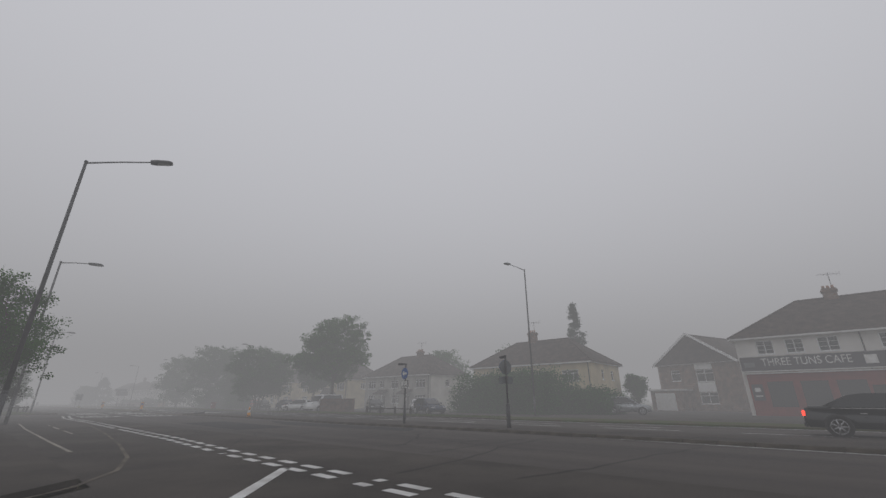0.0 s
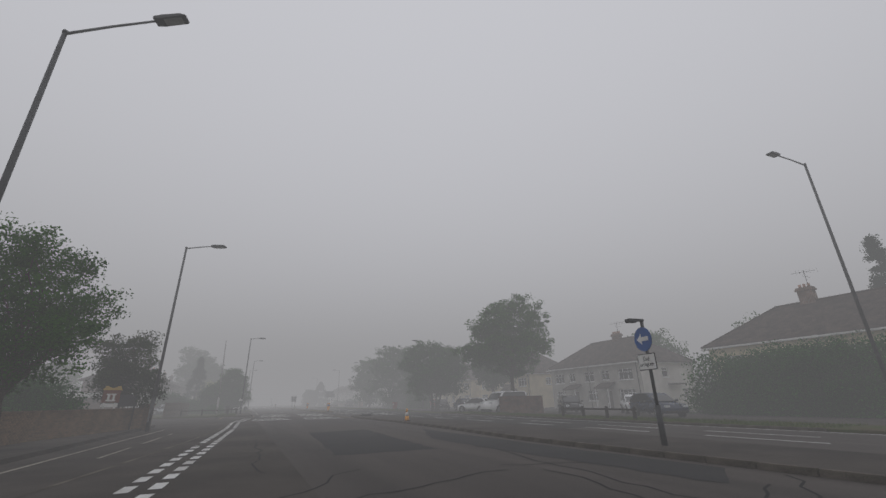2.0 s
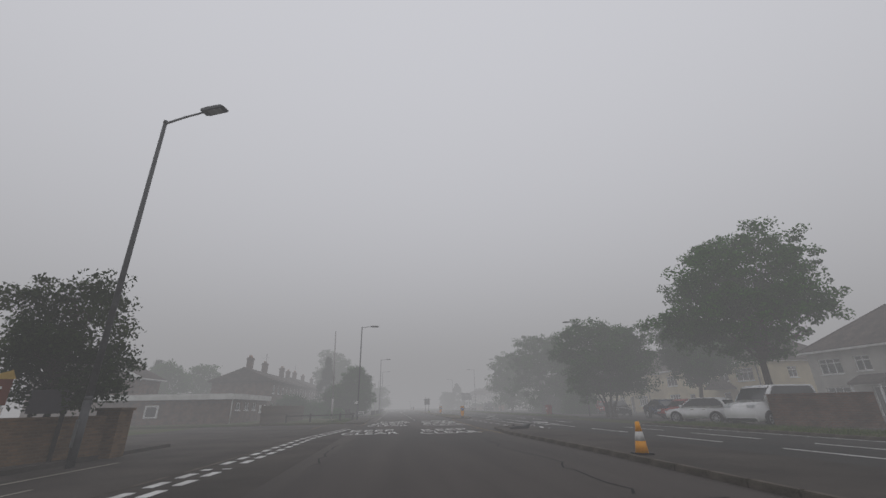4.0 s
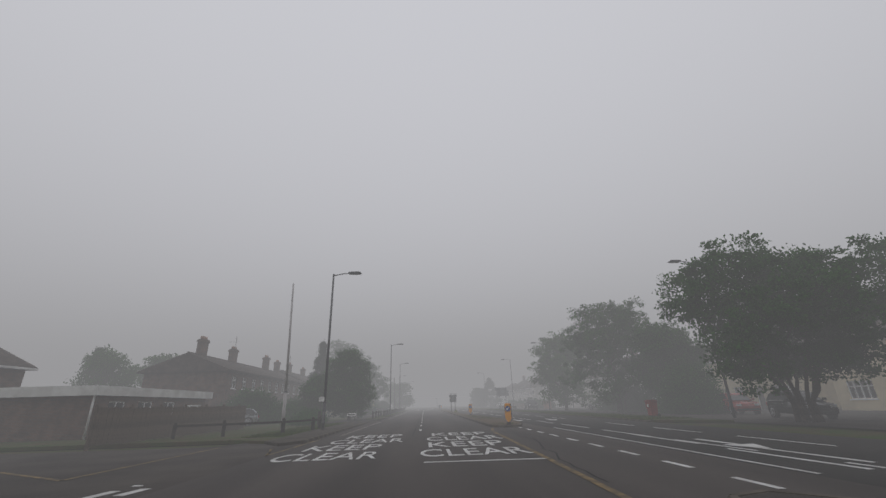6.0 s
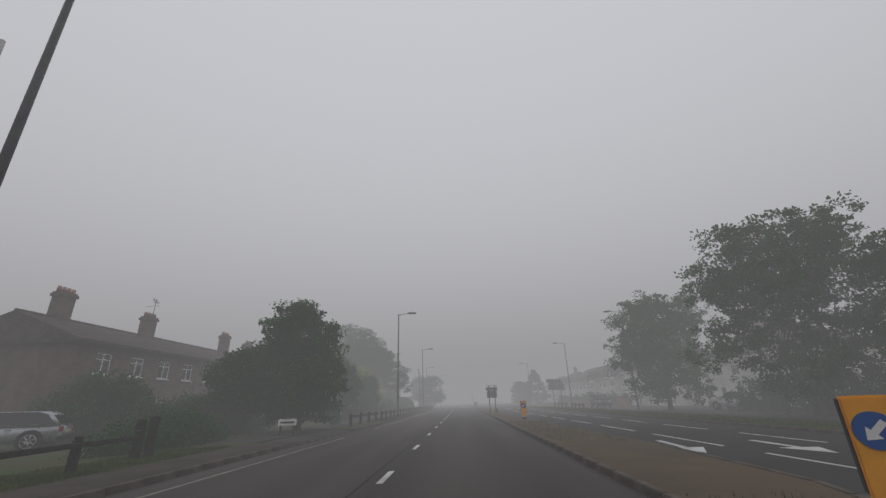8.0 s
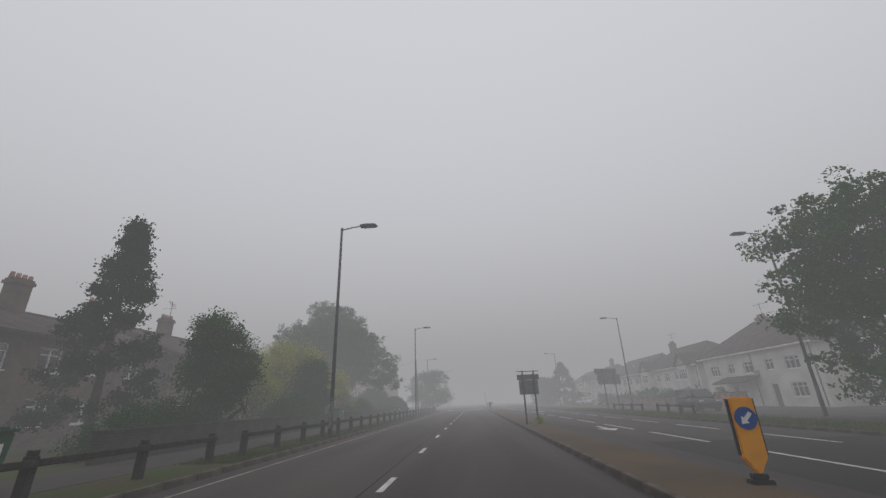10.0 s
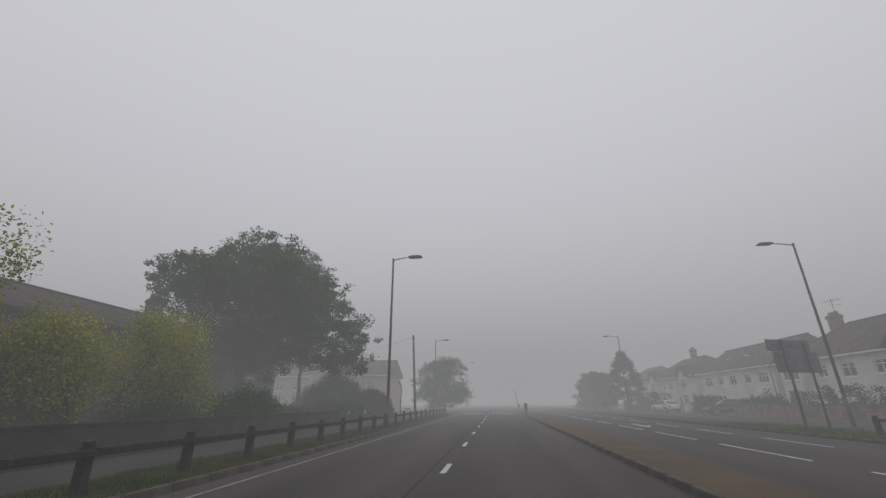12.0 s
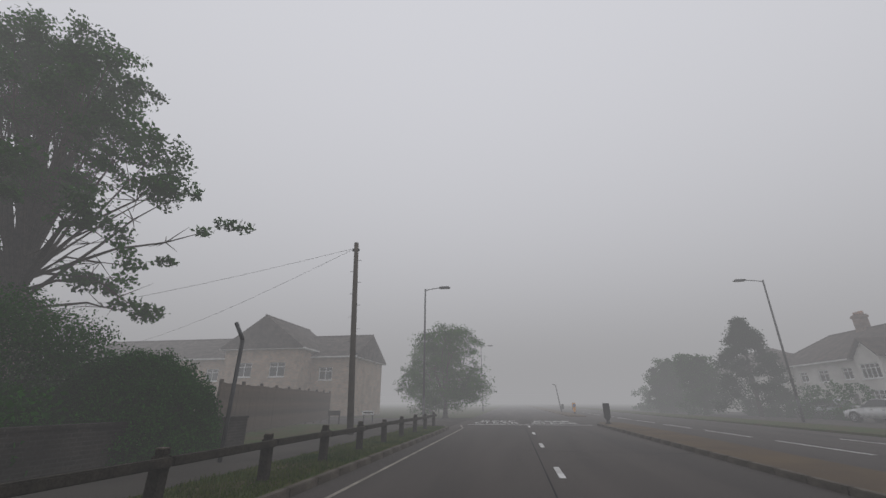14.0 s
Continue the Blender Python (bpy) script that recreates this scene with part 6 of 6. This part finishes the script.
t = thing("annexe", "flat-roofed dark brick annexe with deep white fascia", "building", (-4.4, 68.5, 0.02))
t.scale = (1, 1.16, 0.92)
part("wall", walled(0.3, 10.2, 0, 2.4, [(1.0, 2.2, 1.3, 2.1), (3.2, 4.4, 1.3, 2.1), (5.4, 6.6, 1.3, 2.1)], 0, 0.25), M["brick_dark"], t).matrix_basis = pose(0, 0, 0, 0, 0, 90)
for row in ((-11.5, 0.0, 0, 0.0, 0.28, 2.4), (-11.5, 10.0, 0, -0.26, 10.2, 2.4), (-11.7, 0.0, 0, -11.5, 10.2, 2.4)):
    part("wall", boxes(row), M["brick_dark"], t)
for a in (1.0, 3.2, 5.4):
    window(t, a, a + 1.2, 1.3, 2.1, 0.06, "2", pose(0, 0, 0, 0, 0, 90))
for row in ((-12.1, -0.35, 2.4, 0.35, -0.25, 2.95), (0.25, -0.25, 2.4, 0.35, 10.5, 2.95), (-12.1, 10.4, 2.4, 0.25, 10.5, 2.95)):
    part("fascia", boxes(row), M["fascia"], t, "deep white fascia board")
part("roof", boxes((-12.0, -0.25, 2.42, 0.25, 10.4, 2.7)), M["steel_dark"], t, "flat felt roof")
part("poster", boxes((0.0, 7.6, 0.9, 0.03, 9.6, 1.9), bevel=0.005), M["sign_white"], t, "pale printed banner")
part("poster_bar", boxes((0.03, 7.9, 1.2, 0.036, 8.8, 1.5), (0.03, 9.0, 1.1, 0.036, 9.4, 1.7)), M["sign_grey"], t)
part("downpipe", tubes(((0.1, -0.12, 0), (0.1, -0.12, 2.95), 0.05), n=8), M["fascia"], t, "pale rainwater pipe")
part("window_frame", boxes((-7.6, -0.04, 0.7, -6.4, 0.02, 1.9), bevel=0.01), M["upvc"], t, "white framed window")
part("window_glass", boxes((-7.45, -0.05, 0.85, -6.55, -0.03, 1.75)), M["car_glass"], t)

# ---- trees ----
tree("broad leafy street tree with dense round crown", 34.2, 49.2, 12.7, 6.2, 2.6, M["leaf_a"], 52000, 0.17, 11, clumps=520, trunk=0.24, spread=0.42)
tree("leafy multi-stemmed tree overhanging parked cars", 31.9, 65.2, 9.4, 6.0, 1.55, M["leaf_b"], 64000, 0.16, 12, stems=7, clumps=560, trunk=0.1, spread=0.42)
tree("dense dark green tree by the service road", 34.2, 90.0, 12.4, 6.1, 1.2, M["leaf_b"], 50000, 0.17, 13, clumps=480, stems=3, trunk=0.15, spread=0.42)
tree("dense dark green tree by the service road", 36.2, 83.4, 8.3, 4.2, 1.2, M["leaf_b"], 40000, 0.17, 14, clumps=460, stems=3, trunk=0.16, spread=0.42)
tree("leafy roadside tree fading into fog", 33.7, 106.6, 11.2, 5.3, 0.8, M["leaf_a"], 40000, 0.18, 15, clumps=440, trunk=0.22, spread=0.42)
tree("dense tree before the cream house", 39.8, 62.6, 9.0, 4.2, 2.0, M["leaf_b"], 36000, 0.17, 63, clumps=360, trunk=0.2, spread=0.42)
tree("leafy tree behind the houses", 58, 50, 10, 5, 3, M["leaf_a"], 9000, 0.24, 16, clumps=160, spread=0.6)
tree("leafy tree behind the houses", 58, 36, 9, 4.5, 3, M["leaf_a"], 8000, 0.24, 17, clumps=150, spread=0.6)
tree("small tree between the houses", 54.5, 16.2, 4.2, 1.5, 0.5, M["leaf_b"], 7000, 0.15, 18, clumps=120, spread=0.35)
conifer("tall narrow dark conifer behind the cream house", 57.5, 24.4, 14.8, 2.7, 19, 12000)
tree("leafy ash tree rising behind the brick wall", 0.9, 26.6, 6.9, 2.7, 1.0, M["leaf_a"], 30000, 0.085, 21, clumps=300, trunk=0.12, spread=0.3, limbs=44)
tree("young dull purple-green tree beside the lamp column", 1.3, 38.4, 5.5, 2.1, 0.9, M["leaf_p"], 18000, 0.095, 22, clumps=190, trunk=0.1, spread=0.3, limbs=40)
tree("dense tree by the vehicle crossing", 5.8, 88.3, 7.0, 2.9, 0.5, M["leaf_b"], 42000, 0.13, 23, clumps=400, trunk=0.17, spread=0.32)
tree("dark spreading tree beside the dense tree", 3.1, 87.6, 4.7, 2.4, 0.3, M["leaf_b"], 22000, 0.14, 24, clumps=200, trunk=0.14, spread=0.4)
tree("great dark spreading tree over the footway", -3.5, 140.0, 14.6, 8.9, 1.8, M["leaf_b"], 125000, 0.15, 25, clumps=1120, trunk=0.3, spread=0.4, limbs=50,
     tiers=((0, 0, 8.0, 6.0, 4.2), (5.4, 0, 6.0, 3.5, 2.8), (0.4, -4.6, 8.8, 3.2, 1.7), (0, 5, 7.0, 3.6, 3.0), (7.4, 0.4, 4.4, 1.9, 1.5), (3.6, -3, 9.4, 2.8, 2.2), (-3.5, -2, 9.6, 3.0, 2.2), (0.3, 0, 12.0, 3.0, 1.8), (4.4, 1.0, 8.6, 2.6, 2.4), (-0.6, -0.6, 4.8, 3.0, 2.0), (1.6, 0.2, 4.2, 2.2, 1.6), (-3.0, 1.5, 4.4, 2.8, 2.0)))
tree("open-crowned tree with layered limbs and bare lower twigs", -4.2, 150.5, 18.5, 6.9, 2.6, M["leaf_b"], 46000, 0.14, 26, clumps=420, trunk=0.2, spread=0.36, limbs=110, flat_=0.55, twigs=6,
     tiers=((-4.5, 0, 16.0, 2.4, 1.3), (-1.6, 0.2, 15.2, 2.3, 1.2), (0.9, 0, 13.6, 1.9, 0.8), (-3.5, 0, 13.6, 3.0, 1.5), (0.2, 0, 11.9, 2.7, 1.1), (-2.6, 0.4, 9.8, 3.0, 1.1), (2.6, 0.3, 10.2, 2.0, 0.8), (4.5, 0, 8.5, 1.7, 0.5), (6.7, 0.2, 7.0, 1.3, 0.35),
            (3.5, -1.0, 6.7, 1.6, 0.45), (5.2, -0.6, 5.5, 1.3, 0.35), (2.2, 0.8, 5.2, 1.3, 0.4), (-3.0, -1.0, 6.6, 2.2, 0.8), (0.5, -1.5, 8.3, 2.0, 0.7), (4.2, 0.8, 4.2, 0.9, 0.3)))
tree("small tree beyond the far verge", 32.6, 190.5, 6.4, 3.0, 0.3, M["leaf_b"], 16000, 0.2, 65, clumps=190, spread=0.4)
tree("small tree beyond the far verge", 32.4, 199.0, 6.8, 3.4, 0.3, M["leaf_b"], 16000, 0.2, 66, clumps=190, spread=0.4)
conifer("small dark conifer beyond the far verge", 31.0, 200.0, 5.5, 1.6, 67, 4000)
tree("leafy street tree beyond the side turning", 6.2, 178.0, 8.0, 4.7, 0.6, M["leaf_a"], 40000, 0.12, 27, clumps=260, spread=0.5)
tree("tree almost lost in the fog", 1.5, 196, 9, 4.5, 1.5, M["leaf_a"], 9000, 0.24, 28, clumps=160, spread=0.55)
tree("tree behind the brick terrace", -24, 96, 8.5, 4.2, 2, M["leaf_a"], 8000, 0.24, 30, clumps=160, spread=0.55)
tree("tree behind the flat-roofed annexe", -22, 104, 9, 4.6, 2, M["leaf_a"], 8000, 0.24, 31, clumps=160, spread=0.55)
conifer("dark pointed conifer behind the terrace", -27, 98, 9.0, 2.4, 32)
conifer("tall dark conifer by the footway", -1.1, 104.3, 10.1, 2.5, 33, 24000, size=0.13)
tree("tall yellow-green tree in a front garden", 0.6, 118.8, 6.1, 3.0, 0.5, M["leaf_y"], 70000, 0.085, 34, clumps=200, trunk=0.12, stems=3, spread=0.52, flat_=1.2)
tree("dark green leafy tree in a front garden", 2.9, 117.2, 4.7, 1.9, 0.4, M["leaf_h"], 24000, 0.1, 73, clumps=240, trunk=0.1, stems=3, spread=0.3)
shrub("tall dark shrubs before the terrace end", -2.6, 85.2, 3.0, 2.0, 3.2, "leaf_h", 74, 32000, 0.12, "bush")
tree("yellow-green tree in a front garden", 0.4, 111.8, 4.4, 2.9, 0.3, M["leaf_y"], 46000, 0.085, 35, clumps=200, trunk=0.1, stems=3, spread=0.5, flat_=1.15)
tree("dark leafy shrub tree beside the yellow ones", 3.4, 105.4, 5.5, 2.0, 0.5, M["leaf_b"], 32000, 0.095, 36, clumps=220, trunk=0.1, stems=3, spread=0.34)
tree("yellow-green shrub tree among the others", 1.6, 122.8, 3.6, 1.9, 0.3, M["leaf_y"], 32000, 0.075, 37, clumps=110, trunk=0.08, stems=3, spread=0.46, flat_=1.2)
tree("yellow-green shrub tree by the low wall", 1.4, 127.0, 4.6, 2.1, 0.3, M["leaf_y"], 34000, 0.075, 38, clumps=110, trunk=0.08, stems=3, spread=0.48, flat_=1.25)
conifer("dark conifer at the end of the terrace", 34.6, 184.0, 8.9, 4.2, 39, 26000)
shrub("large clipped dark hedge before the cream house", 40.6, 24.8, 4.0, 6.6, 4.3, "leaf_h", 41, 110000, 0.15, "hedge", True, "hedge")
shrub("lower leafy hedge by the cream house", 41.8, 16.8, 2.6, 2.6, 2.3, "leaf_h", 42, 36000, 0.13, "hedge", True, "hedge")
shrub("rounded green hedge behind the brick wall", -1.7, 35.0, 2.5, 2.6, 2.7, "leaf_h", 43, 44000, 0.11, "hedge", False, "hedge")
shrub("domed clipped bush by the footway", 3.4, 148.7, 1.9, 1.7, 2.6, "leaf_h", 44, 110000, 0.05, "bush", fuzz=0.25)
shrub("dark hedge behind the low wall", 2.8, 143.6, 1.5, 3.4, 1.5, "leaf_h", 60, 26000, 0.1, "hedge", True, "hedge")
shrub("rounded bush behind the low wall", 2.3, 149.6, 1.0, 1.0, 2.6, "leaf_h", 45, 10000, 0.08, "bush")
shrub("green shrub growing over the low wall", 3.3, 130.2, 1.2, 2.6, 2.0, "leaf_h", 46, 60000, 0.06, "bush")
shrub("bright green shrub over the low wall", 3.4, 125.2, 1.1, 1.8, 1.5, "leaf_h", 47, 34000, 0.05, "bush")
shrub("green shrub over the low wall", 3.5, 114.0, 1.2, 4.4, 2.3, "leaf_h", 48, 70000, 0.06, "bush")
shrub("green shrub over the low wall", 3.4, 103.0, 1.0, 4.0, 1.9, "leaf_h", 49, 54000, 0.06, "bush")
shrub("dark leafy shrubs before the terrace", -2.6, 135.5, 2.0, 5.0, 1.5, "leaf_b", 61, 40000, 0.13, "bush")
shrub("dark leafy shrubs before the terrace", -2.4, 124.0, 1.8, 5.0, 2.6, "leaf_b", 62, 36000, 0.13, "bush")
shrub("dense dark garden shrubs before the terrace", 1.0, 88.5, 2.2, 4.6, 2.2, "leaf_h", 71, 28000, 0.11, "bush")
shrub("thick dark hedge behind the low wall", 0.6, 147.4, 2.7, 3.0, 4.0, "leaf_h", 72, 100000, 0.06, "hedge", False, "hedge", 0.6)
shrub("thick dark shrubs between the wall and the terrace", 1.2, 137.0, 1.8, 4.2, 1.2, "leaf_h", 84, 60000, 0.075, "bush")
shrub("thick dark shrubs between the wall and the terrace", 0.4, 129.5, 1.8, 3.6, 2.3, "leaf_b", 85, 50000, 0.08, "bush")
shrub("dark leafy undergrowth below the open tree", -3.4, 154.0, 2.4, 4.6, 3.2, "leaf_b", 79, 50000, 0.1, "bush")
shrub("low yellowish shrub in the garden", 2.4, 143.2, 0.8, 0.8, 1.0, "leaf_y", 50, 5000, 0.08, "bush")
shrub("dense dark garden shrubs before the terrace", -1.5, 94.0, 3.0, 4.6, 2.4, "leaf_h", 51, 40000, 0.1, "bush")
shrub("rough undergrowth beside the vehicle crossing", 3.8, 81.2, 1.3, 3.4, 1.3, "leaf_h", 52, 14000, 0.08, "bush")
shrub("long dark hedge beyond the far carriageway", 36.5, 182, 1.6, 9.0, 2.6, "leaf_h", 53, 9000, 0.16, "hedge", True, "hedge")
shrub("dark hedge fading into fog", 33.5, 204, 2.2, 12.0, 4.2, "leaf_h", 54, 9000, 0.2, "hedge", True, "hedge")
shrub("dense dark shrubs at the foot of the roadside trees", 35.4, 79.6, 2.3, 3.0, 4.4, "leaf_b", 80, 34000, 0.13, "bush")
shrub("dark clipped hedge before a white house", 37.6, 164.5, 1.0, 3.2, 1.9, "leaf_h", 81, 12000, 0.12, "hedge", True, "hedge")
shrub("dark clipped hedge before a white house", 37.8, 154.0, 1.0, 2.6, 1.6, "leaf_h", 82, 11000, 0.12, "hedge", True, "hedge")
shrub("dark leafy garden bush by the front wall", 37.5, 138.2, 1.2, 2.4, 2.0, "leaf_h", 83, 14000, 0.1, "bush")
shrub("front garden hedge of the terrace", 38.2, 147, 1.2, 6.0, 2.2, "leaf_h", 55, 9000, 0.12, "hedge", True, "hedge")
shrub("round dark garden bush", 38.0, 134.0, 1.2, 1.2, 2.1, "leaf_h", 56, 6000, 0.1, "bush")
shrub("round dark garden bush", 38.4, 130.2, 0.9, 0.9, 1.7, "leaf_h", 57, 4000, 0.1, "bush")
shrub("dark hedge under the roadside trees", 36.4, 91.0, 1.4, 9.5, 2.6, "leaf_h", 58, 26000, 0.14, "hedge", True, "hedge")

# ---- kerbstones ----
kerb_line("concrete kerbstones along the left edge", [(8.52, 62.0), (8.52, 80.0)])
kerb_line("dropped concrete kerbstones at the crossing", [(8.52, 80.0), (8.87, 88.0)], 0.05)
kerb_line("concrete kerbstones along the left edge", [(8.87, 88.0), (8.87, 161.6), (8.5, 163.0), (7.2, 164.2), (5.0, 164.9)])
kerb_line("concrete kerbstones along the median", [(17.0, 69.6), (17.0, 166.5), (17.4, 168.2)])
kerb_line("concrete kerbstones round the median nose", [(17.0, 69.6), (17.6, 68.6), (18.4, 68.6), (19.3, 72.0), (19.5, 77.0)])
kerb_line("concrete kerbstones along the south median", [(15.55, -4.0), (16.1, 10.0), (15.85, 22.0), (16.3, 28.0), (16.45, 36.0), (16.2, 45.0), (16.55, 49.2), (17.0, 50.2), (17.6, 50.4), (18.4, 49.5)])
kerb_line("concrete kerbstones along the far verge", [(26.08, 18), (26.08, 50.5)], 0.1)
kerb_line("concrete kerbstones along the far verge", [(26.08, 69), (26.08, 140)], 0.1)

# ---- the bricks of the pub wall where the road runs closest ----
brick_me = bpy.data.meshes.new("brick")
bm = boxes((0.004, -0.008, 0.004, 0.216, 0.0, 0.067), bevel=0.0)
bm.to_mesh(brick_me)
bm.free()
brick_me.materials.append(M["brick_piece"])
run = math.degrees(math.atan2(31.2 - 14.0, 0.35 + 0.55))
for row in range(13):
    for k in range(23):
        piece = new("brick", brick_me)
        piece.parent = pub_wall
        piece.matrix_basis = pose(-0.55, 14.0, 0.1, 0, 0, run) @ pose(11.6 + 0.225 * k + 0.1125 * (row % 2), -0.1105 - rng.uniform(0, 0.003), 0.01 + 0.0755 * row)
